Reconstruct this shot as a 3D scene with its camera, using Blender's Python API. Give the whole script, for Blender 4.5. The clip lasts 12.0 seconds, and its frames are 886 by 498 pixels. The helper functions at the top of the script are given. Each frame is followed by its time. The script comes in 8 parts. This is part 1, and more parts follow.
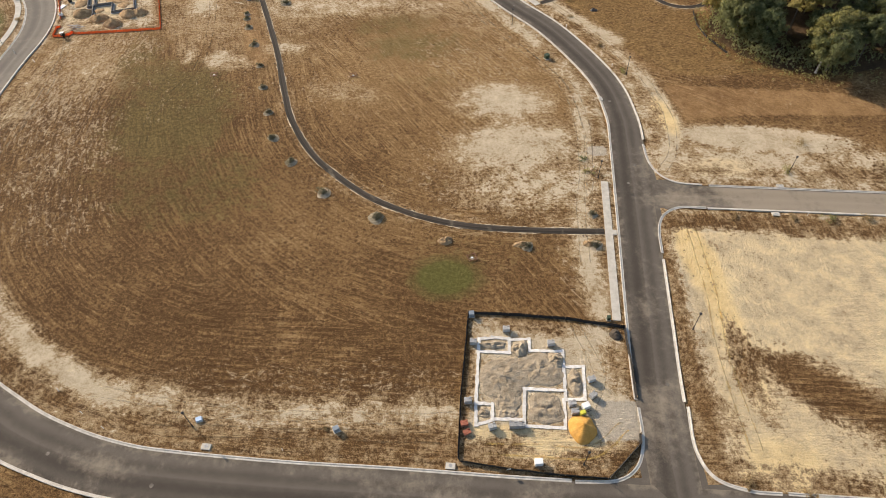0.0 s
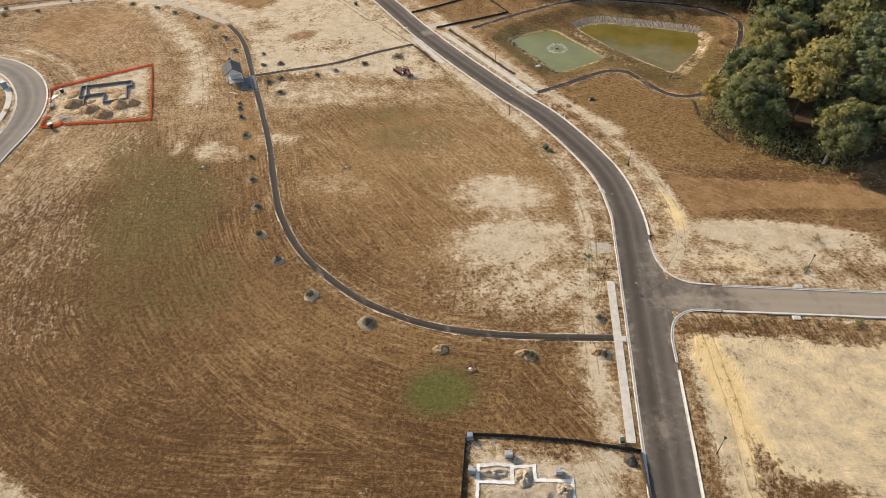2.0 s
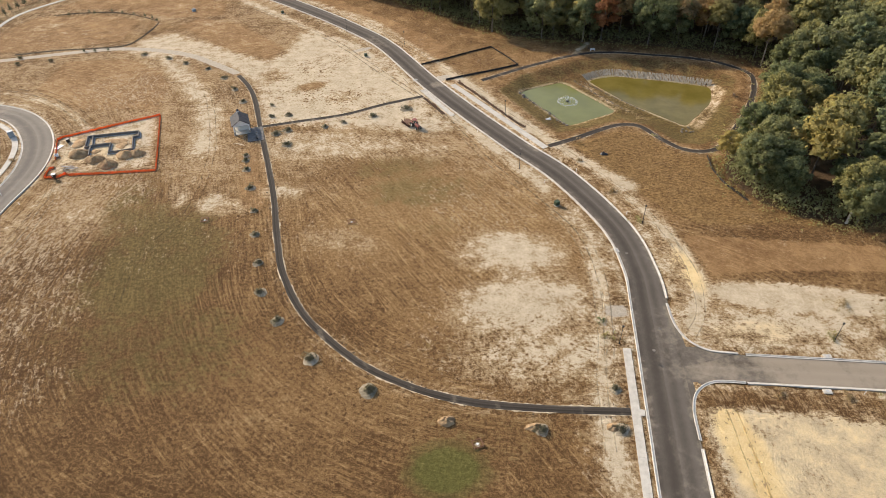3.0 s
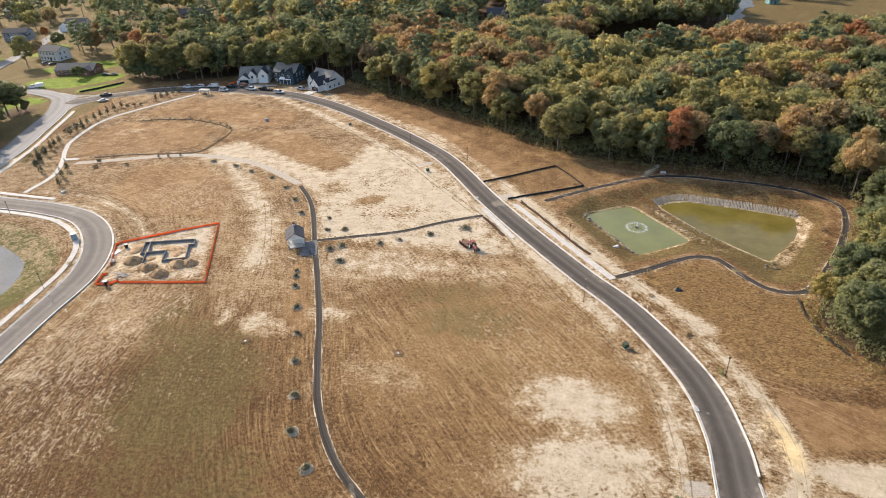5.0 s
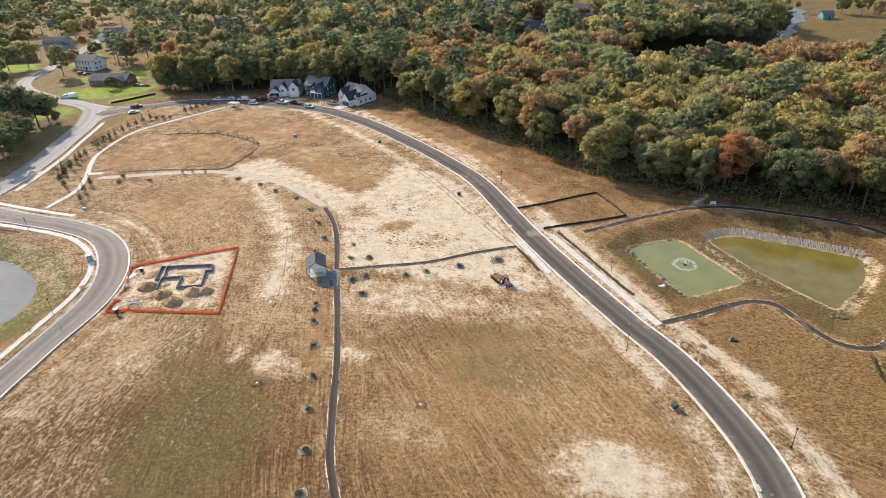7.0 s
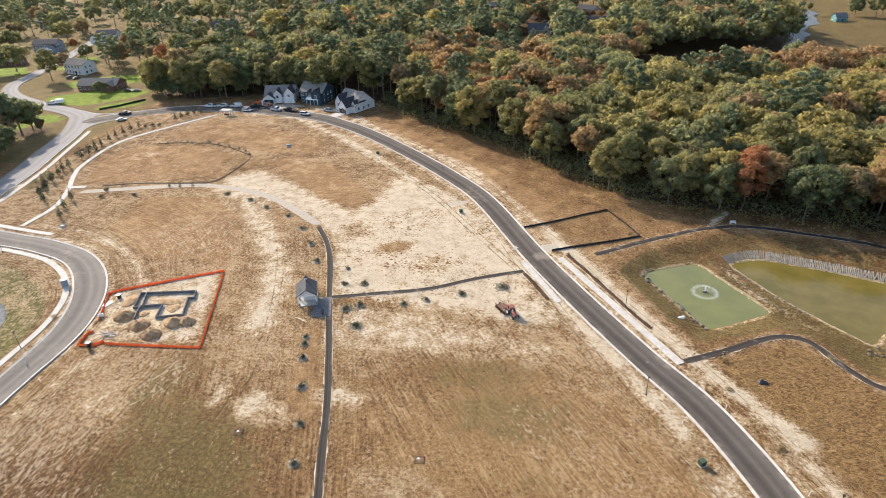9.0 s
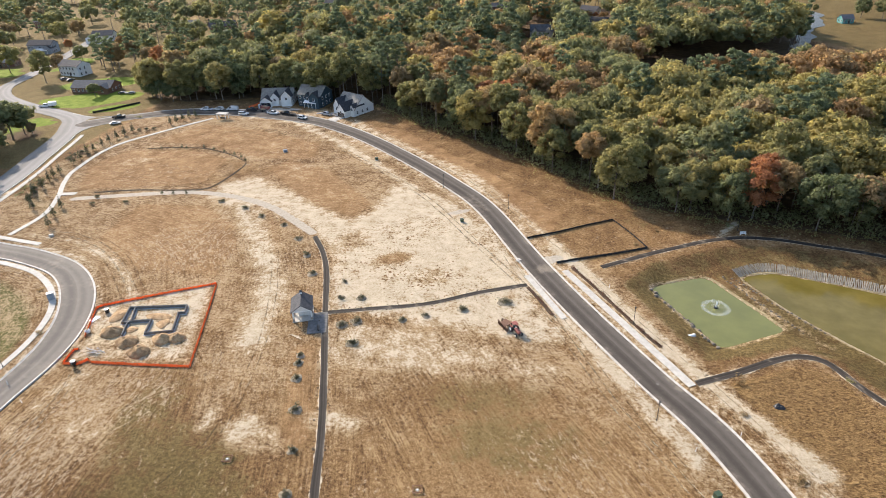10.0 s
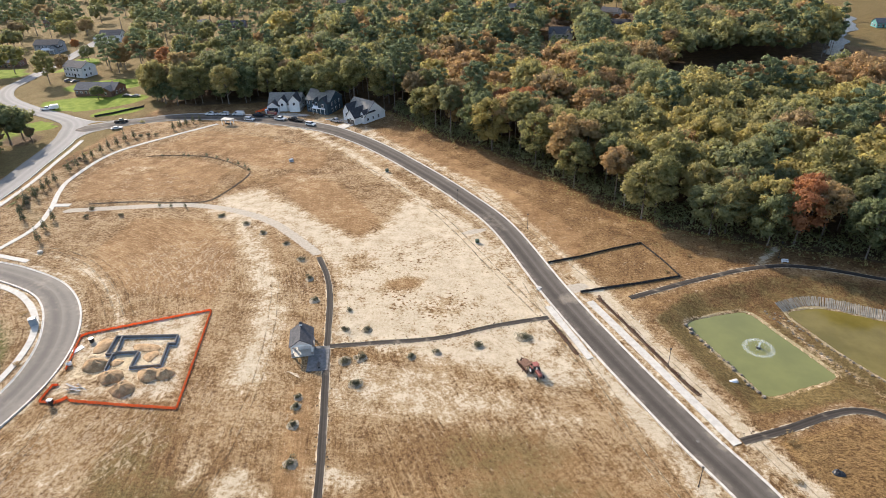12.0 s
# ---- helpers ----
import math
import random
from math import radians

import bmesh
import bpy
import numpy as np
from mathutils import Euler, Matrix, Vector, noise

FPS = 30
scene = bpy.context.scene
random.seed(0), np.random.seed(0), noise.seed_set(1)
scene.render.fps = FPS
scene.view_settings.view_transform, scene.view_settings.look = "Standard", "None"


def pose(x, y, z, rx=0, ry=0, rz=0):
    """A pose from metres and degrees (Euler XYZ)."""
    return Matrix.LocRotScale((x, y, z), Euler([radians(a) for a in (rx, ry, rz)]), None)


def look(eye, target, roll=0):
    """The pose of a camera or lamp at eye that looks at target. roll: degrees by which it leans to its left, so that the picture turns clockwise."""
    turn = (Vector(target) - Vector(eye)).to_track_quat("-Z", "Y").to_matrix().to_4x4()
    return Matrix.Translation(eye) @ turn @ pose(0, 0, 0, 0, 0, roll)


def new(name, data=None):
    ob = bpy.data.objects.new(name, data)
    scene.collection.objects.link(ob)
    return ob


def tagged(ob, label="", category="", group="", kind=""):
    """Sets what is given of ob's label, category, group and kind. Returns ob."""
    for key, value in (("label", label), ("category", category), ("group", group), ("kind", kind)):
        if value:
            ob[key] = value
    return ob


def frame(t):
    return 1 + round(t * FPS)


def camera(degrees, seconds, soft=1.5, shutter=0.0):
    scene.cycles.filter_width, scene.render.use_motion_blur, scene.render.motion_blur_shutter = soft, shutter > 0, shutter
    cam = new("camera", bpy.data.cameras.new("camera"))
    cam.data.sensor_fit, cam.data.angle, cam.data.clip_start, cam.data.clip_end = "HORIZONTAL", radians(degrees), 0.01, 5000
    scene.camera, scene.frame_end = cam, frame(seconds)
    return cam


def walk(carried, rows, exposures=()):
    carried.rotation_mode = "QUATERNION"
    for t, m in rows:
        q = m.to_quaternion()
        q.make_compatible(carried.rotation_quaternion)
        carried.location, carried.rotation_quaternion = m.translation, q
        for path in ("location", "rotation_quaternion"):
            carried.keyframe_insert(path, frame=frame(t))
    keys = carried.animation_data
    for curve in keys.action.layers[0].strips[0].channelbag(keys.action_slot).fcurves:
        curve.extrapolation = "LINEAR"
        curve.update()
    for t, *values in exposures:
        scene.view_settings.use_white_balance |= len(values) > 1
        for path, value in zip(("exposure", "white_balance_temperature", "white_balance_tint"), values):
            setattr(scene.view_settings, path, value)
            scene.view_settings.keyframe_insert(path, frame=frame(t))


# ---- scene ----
cam = camera(71.5, 12.0, soft=0.75)
PATH = [
    (0, (-0.211, 0.396, 93.26), (-0.231, 1.675, 91.723), -1.7),
    (0.5, (-0.123, 2.827, 92.956), (-0.136, 4.132, 91.441), -1.6),
    (1, (0.11, 5.424, 92.522), (0.097, 6.775, 91.047), -1.6),
    (1.5, (0.345, 8.269, 92.053), (0.331, 9.666, 90.621), -1.7),
    (2, (0.573, 11.295, 91.545), (0.56, 12.738, 90.159), -1.6),
    (2.5, (0.729, 14.483, 91.155), (0.717, 15.97, 89.818), -1.5),
    (3, (0.752, 17.986, 90.928), (0.715, 19.518, 89.642), -1.6),
    (5, (0.505, 32.391, 91.046), (0.282, 34.092, 90.017), -2.0),
    (5.5, (0.094, 35.8, 90.936), (-0.213, 37.505, 89.936), -2.1),
    (6, (-0.375, 39.128, 90.81), (-0.69, 40.831, 89.81), -2.1),
    (6.5, (-0.812, 42.711, 90.687), (-1.129, 44.414, 89.686), -2.0),
    (7, (-1.231, 46.308, 90.61), (-1.552, 48.009, 89.608), -2.1),
    (9, (-3.567, 60.648, 90.285), (-3.892, 62.346, 89.281), -2.1),
    (9.5, (-4.259, 64.11, 90.291), (-4.582, 65.808, 89.285), -2.1),
    (10, (-4.891, 67.546, 90.241), (-5.216, 69.244, 89.235), -2.0),
    (10.5, (-5.624, 71.05, 89.982), (-5.954, 72.747, 88.977), -2.0),
    (11, (-6.32, 74.67, 89.721), (-6.658, 76.365, 88.715), -2.1),
    (11.5, (-7.077, 78.633, 89.479), (-7.429, 80.326, 88.473), -2.0),
    (12, (-8.156, 82.657, 89.345), (-8.518, 84.346, 88.337), -1.9),
]
walk(cam, [(t, look(eye, target, roll)) for t, eye, target, roll in PATH], exposures=[(0, 0.15, 6750, 13), (3, 0.33, 6550, 13), (5, 0.58, 6250, 15), (12, 0.68, 6080, 14)])

# ---- light: low autumn sun ahead and to the side of the flight, clear sky ----
SUN_AZ, SUN_EL = 140.0, 29.0          # degrees: from +x towards +y, and above the ground
world = bpy.data.worlds.new("sky")
scene.world = world
world.use_nodes = True
sky = world.node_tree.nodes.new("ShaderNodeTexSky")
sky.sky_type = "NISHITA"
sky.sun_disc = False
sky.sun_elevation = radians(SUN_EL)
sky.sun_rotation = radians(90 - SUN_AZ)
sky.air_density, sky.dust_density = 1.2, 2.0
backing = world.node_tree.nodes["Background"]
world.node_tree.links.new(sky.outputs[0], backing.inputs[0])
backing.inputs[1].default_value = 0.16
sun_data = bpy.data.lights.new("sun", "SUN")
sun_data.energy, sun_data.angle, sun_data.color = 4.6, radians(0.6), (1.0, 0.875, 0.70)
sun = new("sun", sun_data)
a, e = radians(SUN_AZ), radians(SUN_EL)
SUN_WAY = Vector((math.cos(a) * math.cos(e), math.sin(a) * math.cos(e), math.sin(e)))
sun.matrix_world = look(SUN_WAY * 300, (0, 0, 0))


# ---- materials ----
class Nodes:
    """A short hand for node materials."""

    def __init__(self, name):
        self.m = bpy.data.materials.new(name)
        self.m.use_nodes = True
        self.t = self.m.node_tree
        self.b = self.t.nodes["Principled BSDF"]
        self.p = self.t.nodes.new("ShaderNodeNewGeometry").outputs["Position"]

    def put(self, socket, v):
        if isinstance(v, bpy.types.NodeSocket):
            self.t.links.new(v, socket)
        elif isinstance(v, (tuple, list)) and len(v) == 3 and socket.type == "RGBA":
            socket.default_value = (*v, 1)
        else:
            socket.default_value = v

    def noise(self, scale, detail=4.0, rough=0.6, at=None, warp=0.0):
        n = self.t.nodes.new("ShaderNodeTexNoise")
        self.put(n.inputs["Vector"], at or self.p)
        n.inputs["Scale"].default_value, n.inputs["Detail"].default_value, n.inputs["Roughness"].default_value = scale, detail, rough
        n.inputs["Distortion"].default_value = warp
        return n.outputs[0]

    def cells(self, scale, at=None):
        n = self.t.nodes.new("ShaderNodeTexVoronoi")
        self.put(n.inputs["Vector"], at or self.p)
        n.inputs["Scale"].default_value = scale
        return n.outputs["Distance"]

    def stretched(self, x, y, z, turn=0.0, at=None):
        n = self.t.nodes.new("ShaderNodeMapping")
        self.put(n.inputs["Vector"], at or self.p)
        n.inputs["Rotation"].default_value = (0, 0, radians(turn))
        n.inputs["Scale"].default_value = (x, y, z)
        return n.outputs[0]

    def attr(self, name):
        n = self.t.nodes.new("ShaderNodeAttribute")
        n.attribute_name = name
        return n.outputs["Fac"]

    def axis_of(self, i):
        n = self.t.nodes.new("ShaderNodeSeparateXYZ")
        self.put(n.inputs[0], self.p)
        return n.outputs[i]

    def calc(self, op, a, b=0.0):
        n = self.t.nodes.new("ShaderNodeMath")
        n.operation = op
        self.put(n.inputs[0], a)
        self.put(n.inputs[1], b)
        return n.outputs[0]

    def add(self, *vs):
        s = vs[0]
        for v in vs[1:]:
            s = self.calc("ADD", s, v)
        return s

    def mul(self, a, b):
        return self.calc("MULTIPLY", a, b)

    def step(self, v, lo, hi):
        n = self.t.nodes.new("ShaderNodeMapRange")
        n.interpolation_type = "SMOOTHSTEP"
        self.put(n.inputs["Value"], v)
        n.inputs["From Min"].default_value, n.inputs["From Max"].default_value = lo, hi
        return n.outputs[0]

    def mix(self, f, a, b, how="MIX"):
        n = self.t.nodes.new("ShaderNodeMix")
        n.data_type, n.blend_type = "RGBA", how
        self.put(n.inputs[0], f)
        self.put(n.inputs[6], a)
        self.put(n.inputs[7], b)
        return n.outputs[2]

    def random(self):
        return self.t.nodes.new("ShaderNodeObjectInfo").outputs["Random"]

    def island(self):
        return self.t.nodes.new("ShaderNodeNewGeometry").outputs["Random Per Island"]

    def bump(self, height, distance, strength=1.0):
        n = self.t.nodes.new("ShaderNodeBump")
        n.inputs["Distance"].default_value, n.inputs["Strength"].default_value = distance, strength
        self.put(n.inputs["Height"], height)
        self.put(self.b.inputs["Normal"], n.outputs[0])

    def done(self, color, rough=0.85, metal=0.0, spec=0.3):
        self.put(self.b.inputs["Base Color"], color)
        self.put(self.b.inputs["Roughness"], rough)
        self.put(self.b.inputs["Metallic"], metal)
        self.put(self.b.inputs["Specular IOR Level"], spec)
        return self.m


def plain(name, c1, c2, scale=2.0, rough=0.8, metal=0.0, spec=0.3, bump=0.0, fine=12.0, vary=0.25):
    """Two colours mixed at two scales, with fine relief, and a small shift from thing to thing."""
    n = Nodes(name)
    f = n.add(n.mul(n.noise(scale), 0.6), n.mul(n.noise(scale * 7), 0.4))
    c = n.mix(n.step(f, 0.35, 0.65), c1, c2)
    if vary:
        v = n.add(1 - vary / 2, n.mul(n.random(), vary))
        c = n.mix(1.0, c, n.t.nodes.new("ShaderNodeCombineColor").outputs[0], "MULTIPLY")
        comb = c.node.inputs[7].links[0].from_node
        for i in range(3):
            n.put(comb.inputs[i], v)
    if bump:
        n.bump(n.noise(fine, 3), bump)
    return n.done(c, rough, metal, spec)


def ground_material():
    n = Nodes("dry_ground")

    def swing(v, k):
        """Noise about nought, k times as strong."""
        return n.mul(n.add(v, -0.5), k)

    wide, mid, small, fine = n.noise(0.045, 5), n.noise(0.28, 6, 0.68), n.noise(1.3, 5, 0.75), n.noise(5.0, 4, 0.8)
    streak = n.noise(1.0, 5, 0.75, n.stretched(0.35, 2.4, 1, 18), 0.8)
    streak2 = n.noise(1.0, 5, 0.75, n.stretched(2.4, 0.45, 1, 12), 0.8)
    # mown thatch lies in broken lines that follow the mower's rounds
    round_way = n.t.nodes.new("ShaderNodeCombineXYZ")
    n.put(round_way.inputs[0], n.mul(n.attr("mow"), 2.1))
    n.put(round_way.inputs[1], n.calc("MULTIPLY", n.axis_of(0), 0.13))
    n.put(round_way.inputs[2], n.calc("MULTIPLY", n.axis_of(1), 0.13))
    thatch = n.noise(1.0, 3, 0.65, round_way.outputs[0], 0.25)
    straw = n.mul(n.step(n.noise(2.6, 4, 0.7, None, 1.5), 0.57, 0.66), n.step(n.add(mid, swing(wide, 0.6)), 0.44, 0.62))
    grain = n.noise(9.0, 3, 0.8)
    patchy = n.step(n.noise(0.055, 3, 0.6, None, 0.6), 0.36, 0.60)
    scuff_way = n.t.nodes.new("ShaderNodeCombineXYZ")
    n.put(scuff_way.inputs[0], n.mul(n.attr("mow"), 0.95))
    n.put(scuff_way.inputs[1], n.calc("MULTIPLY", n.axis_of(0), 0.42))
    n.put(scuff_way.inputs[2], n.calc("MULTIPLY", n.axis_of(1), 0.42))
    scuff = n.noise(1.0, 5, 0.72, scuff_way.outputs[0], 0.9)
    rows = n.add(n.mul(swing(thatch, 1.6), n.add(0.3, n.mul(patchy, 0.7))), n.mul(n.mul(n.step(thatch, 0.56, 0.64), n.step(mid, 0.45, 0.6)), 0.16), swing(grain, 1.4), n.mul(straw, 0.16))
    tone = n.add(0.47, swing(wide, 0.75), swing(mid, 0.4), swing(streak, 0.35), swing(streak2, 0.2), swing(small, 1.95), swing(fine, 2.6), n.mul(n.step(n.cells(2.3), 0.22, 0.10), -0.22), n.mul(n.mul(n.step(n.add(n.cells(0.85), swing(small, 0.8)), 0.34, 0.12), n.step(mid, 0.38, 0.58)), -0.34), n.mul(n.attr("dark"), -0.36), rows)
    grass = n.mix(n.step(tone, 0.0, 0.55), (0.096, 0.051, 0.020), (0.266, 0.157, 0.066))
    grass = n.mix(n.mul(n.step(tone, 0.5, 1.15), 0.72), grass, (0.56, 0.385, 0.185))
    olive = n.mix(n.step(n.add(swing(small, 1.4), swing(fine, 1.6), swing(streak, 0.8)), -0.45, 0.5), (0.074, 0.061, 0.019), (0.225, 0.176, 0.064))
    green = n.step(n.add(n.attr("green"), swing(mid, 1.7), swing(small, 1.4), swing(wide, 1.2), swing(fine, 1.0)), 0.30, 0.85)
    c = n.mix(n.mul(green, 0.68), grass, olive)
    c = n.mix(n.mul(n.step(n.add(n.attr("green"), swing(mid, 0.5), swing(small, 0.5)), 0.95, 1.3), 0.75), c, n.mix(n.step(n.add(swing(fine, 1.4), swing(small, 1.0)), -0.4, 0.4), (0.062, 0.070, 0.016), (0.185, 0.180, 0.052)))
    # smooth, closely mown brown turf with faint arcs of the mower
    turf = n.mix(n.step(n.add(swing(mid, 1.3), swing(fine, 2.0), swing(small, 1.1), swing(wide, 0.9), n.mul(rows, 0.8)), -0.6, 0.6), (0.190, 0.102, 0.042), (0.47, 0.295, 0.138))
    smooth = n.step(n.add(n.attr("brown"), swing(mid, 0.9), swing(small, 0.6), swing(wide, 0.4)), 0.3, 0.75)
    c = n.mix(n.mul(smooth, 0.85), c, turf)
    hay = n.noise(1.0, 5, 0.7, n.stretched(0.55, 1.0, 1, -20), 2.2)
    tall = n.mix(n.step(n.add(swing(hay, 2.0), swing(fine, 1.2), swing(small, 0.8)), -0.4, 0.45), (0.112, 0.060, 0.023), (0.45, 0.285, 0.115))
    c = n.mix(n.step(n.add(n.attr("tall"), swing(mid, 0.6)), 0.35, 0.6), c, tall)
    lawn = n.mix(n.step(n.add(mid, n.mul(fine, 0.5)), 0.5, 1.0), (0.14, 0.20, 0.02), (0.28, 0.33, 0.05))
    c = n.mix(n.step(n.add(n.attr("lawn"), swing(small, 0.25)), 0.45, 0.6), c, lawn)
    litter = n.mix(n.step(n.add(swing(mid, 1), swing(fine, 1.2)), -0.3, 0.4), (0.06, 0.042, 0.025), (0.21, 0.135, 0.075))
    c = n.mix(n.step(n.add(n.attr("litter"), swing(mid, 0.6)), 0.45, 0.7), c, litter)
    pale = n.mix(n.step(n.add(swing(mid, 1.2), swing(fine, 1.2), swing(small, 1.0)), -0.45, 0.4), (0.42, 0.32, 0.19), (0.72, 0.62, 0.455))
    yellow = n.mix(n.step(n.add(swing(mid, 1.2), swing(fine, 1.0)), -0.35, 0.4), (0.70, 0.505, 0.225), (0.88, 0.71, 0.41))
    sand = n.mix(n.step(n.add(n.attr("ochre"), swing(mid, 1.2), swing(small, 0.5)), 0.25, 0.95), pale, yellow)
    tuft = n.mul(n.step(n.add(n.cells(0.9), swing(small, 1.6), swing(wide, 1.5)), 0.26, 0.12), n.attr("tufts"))
    # bare ground breaks up where sand lies; the sward elsewhere keeps closed
    loose = n.add(0.22, n.mul(n.step(n.attr("sand"), 0.04, 0.36), 0.78))
    bare = n.add(n.attr("sand"), n.mul(n.add(swing(wide, 0.9), swing(mid, 1.9), swing(small, 1.6), swing(fine, 0.9), swing(streak, 0.4), swing(streak2, 0.3), swing(thatch, 0.6), swing(grain, 0.4)), loose), n.mul(tuft, -0.8), n.mul(smooth, -0.22))
    tan = n.mix(n.step(n.add(swing(fine, 1.6), swing(small, 1.2)), -0.4, 0.4), (0.33, 0.225, 0.115), (0.62, 0.465, 0.28))
    worn = n.step(n.add(n.mul(n.attr("scuff"), 0.30), swing(scuff, 1.2), swing(small, 0.7), swing(fine, 0.5)), 0.22, 0.44)
    c = n.mix(n.mul(worn, n.step(n.attr("scuff"), 0.05, 0.4)), c, n.mix(n.step(n.add(swing(fine, 1.6), swing(mid, 1.0)), -0.4, 0.4), (0.36, 0.245, 0.135), (0.64, 0.51, 0.345)))
    c = n.mix(n.mul(n.step(bare, 0.06, 0.50), 0.85), c, tan)
    c = n.mix(n.step(bare, 0.52, 0.62), c, sand)
    grit = n.mix(n.step(n.add(swing(fine, 1.2), swing(small, 1)), -0.3, 0.3), (0.40, 0.345, 0.265), (0.64, 0.565, 0.45))
    c = n.mix(n.step(n.add(n.attr("gravel"), swing(small, 0.8)), 0.4, 0.65), c, grit)
    n.bump(n.add(n.mul(small, 1.0), n.mul(fine, 0.8), n.mul(streak, 0.5), n.mul(thatch, 0.7), n.mul(n.mul(hay, n.attr("tall")), 2.0)), 0.42, 1.0)
    return n.done(c, 0.95, 0.0, 0.12)


def asphalt_material(name, c1, c2, dust):
    """Rolled asphalt: cloudy wear, two lanes of slightly other tone, and dust that gathers at the kerbs."""
    n = Nodes(name)
    wide, mid, fine = n.noise(0.12, 5, 0.65), n.noise(0.7, 5, 0.7), n.noise(12.0, 3, 0.7)
    across = n.attr("across")
    lane = n.mul(n.step(across, -0.04, 0.04), 0.16)
    wheel = n.mul(n.calc("COSINE", n.mul(across, 9.4)), 0.09)
    c = n.mix(n.step(n.add(n.mul(wide, 0.25), n.mul(mid, 0.25), n.mul(fine, 0.6), lane, wheel), 0.35, 0.95), c1, c2)
    rim = n.step(n.add(n.calc("ABSOLUTE", across), n.mul(n.add(mid, -0.5), 0.9), n.mul(n.add(wide, -0.5), 1.2)), 0.72, 1.12)
    spread = n.step(n.add(n.attr("dust"), n.mul(n.add(wide, -0.5), 1.4), n.mul(n.add(mid, -0.5), 0.9)), 0.25, 1.0)
    c = n.mix(n.mul(n.calc("MAXIMUM", spread, n.mul(rim, 0.6)), dust), c, (0.40, 0.335, 0.25))
    n.bump(fine, 0.01)
    return n.done(c, n.add(0.75, n.mul(mid, 0.25)), 0.0, 0.15)


GROUND = ground_material()
ASPHALT = asphalt_material("road_asphalt", (0.056, 0.047, 0.038), (0.132, 0.115, 0.095), 0.55)
PALE_ASPHALT = asphalt_material("sun_bleached_asphalt", (0.125, 0.111, 0.094), (0.215, 0.192, 0.160), 0.65)
PATH_ASPHALT = asphalt_material("path_asphalt", (0.026, 0.022, 0.018), (0.068, 0.057, 0.046), 0.45)
OLD_ASPHALT = asphalt_material("weathered_asphalt", (0.20, 0.190, 0.172), (0.30, 0.285, 0.26), 0.2)
CONCRETE = plain("kerb_concrete", (0.40, 0.37, 0.32), (0.60, 0.565, 0.50), 0.8, 0.85, bump=0.01, vary=0.1)
SLAB = plain("slab_concrete", (0.41, 0.38, 0.325), (0.54, 0.51, 0.445), 0.9, 0.85, bump=0.01, vary=0.07)
FOOTING = plain("footing_concrete", (0.52, 0.50, 0.46), (0.74, 0.72, 0.68), 1.5, 0.8, bump=0.01)
BLOCK = plain("concrete_block", (0.30, 0.30, 0.30), (0.48, 0.48, 0.47), 3.0, 0.9, bump=0.01)
DARK_BLOCK = plain("damp_block", (0.115, 0.108, 0.10), (0.215, 0.205, 0.19), 2.0, 0.9, bump=0.01)
SILT_BLACK = plain("black_fabric", (0.014, 0.013, 0.012), (0.035, 0.032, 0.03), 1.5, 0.7)
SILT_ORANGE = plain("orange_fabric", (0.80, 0.19, 0.045), (0.92, 0.26, 0.07), 1.2, 0.65)
cloth = SILT_ORANGE.node_tree
glow = cloth.nodes.new("ShaderNodeBsdfTranslucent")
glow.inputs[0].default_value = (0.98, 0.27, 0.05, 1)
blend = cloth.nodes.new("ShaderNodeMixShader")
blend.inputs[0].default_value = 0.35
cloth.links.new(cloth.nodes["Principled BSDF"].outputs[0], blend.inputs[1])
cloth.links.new(glow.outputs[0], blend.inputs[2])
cloth.links.new(blend.outputs[0], cloth.nodes["Material Output"].inputs[0])
WOOD = plain("stake_wood", (0.22, 0.15, 0.09), (0.36, 0.26, 0.16), 4.0, 0.85)
BLACK_METAL = plain("black_painted_metal", (0.012, 0.012, 0.013), (0.022, 0.022, 0.022), 3.0, 0.45, spec=0.5)
SAND_HEAP = plain("heaped_sand", (0.25, 0.20, 0.135), (0.44, 0.37, 0.27), 0.9, 0.95, bump=0.25, fine=3.0)
ORANGE_SAND = plain("orange_sand", (0.44, 0.225, 0.05), (0.58, 0.325, 0.09), 1.2, 0.95, bump=0.05, fine=5.0)
SPOIL = plain("dug_soil", (0.20, 0.13, 0.07), (0.42, 0.29, 0.16), 0.9, 0.95, bump=0.1, fine=3.0)
WHITE_PAINT = plain("white_paint", (0.74, 0.74, 0.72), (0.82, 0.82, 0.80), 1.0, 0.5)
GLASS_DARK = plain("window_glass", (0.02, 0.025, 0.03), (0.035, 0.04, 0.045), 2.0, 0.08, spec=0.8)


def water_material(name, deep, shallow, rough, ripple, scale, gloss=0.5):
    n = Nodes(name)
    f = n.noise(0.12, 4)
    n.bump(n.add(n.noise(scale, 3, 0.6), n.mul(n.noise(scale * 4, 2), 0.4)), ripple)
    return n.done(n.mix(n.step(f, 0.3, 0.7), deep, shallow), rough, 0.0, gloss)


POND_GREEN = water_material("milky_green_water", (0.140, 0.145, 0.046), (0.170, 0.172, 0.054), 0.12, 0.004, 1.6, 0.35)
POND_OLIVE = water_material("olive_water", (0.115, 0.092, 0.018), (0.165, 0.130, 0.032), 0.10, 0.003, 1.2, 0.3)
LAKE = water_material("lake_water", (0.10, 0.115, 0.125), (0.14, 0.155, 0.165), 0.31, 0.30, 1.5, 0.05)


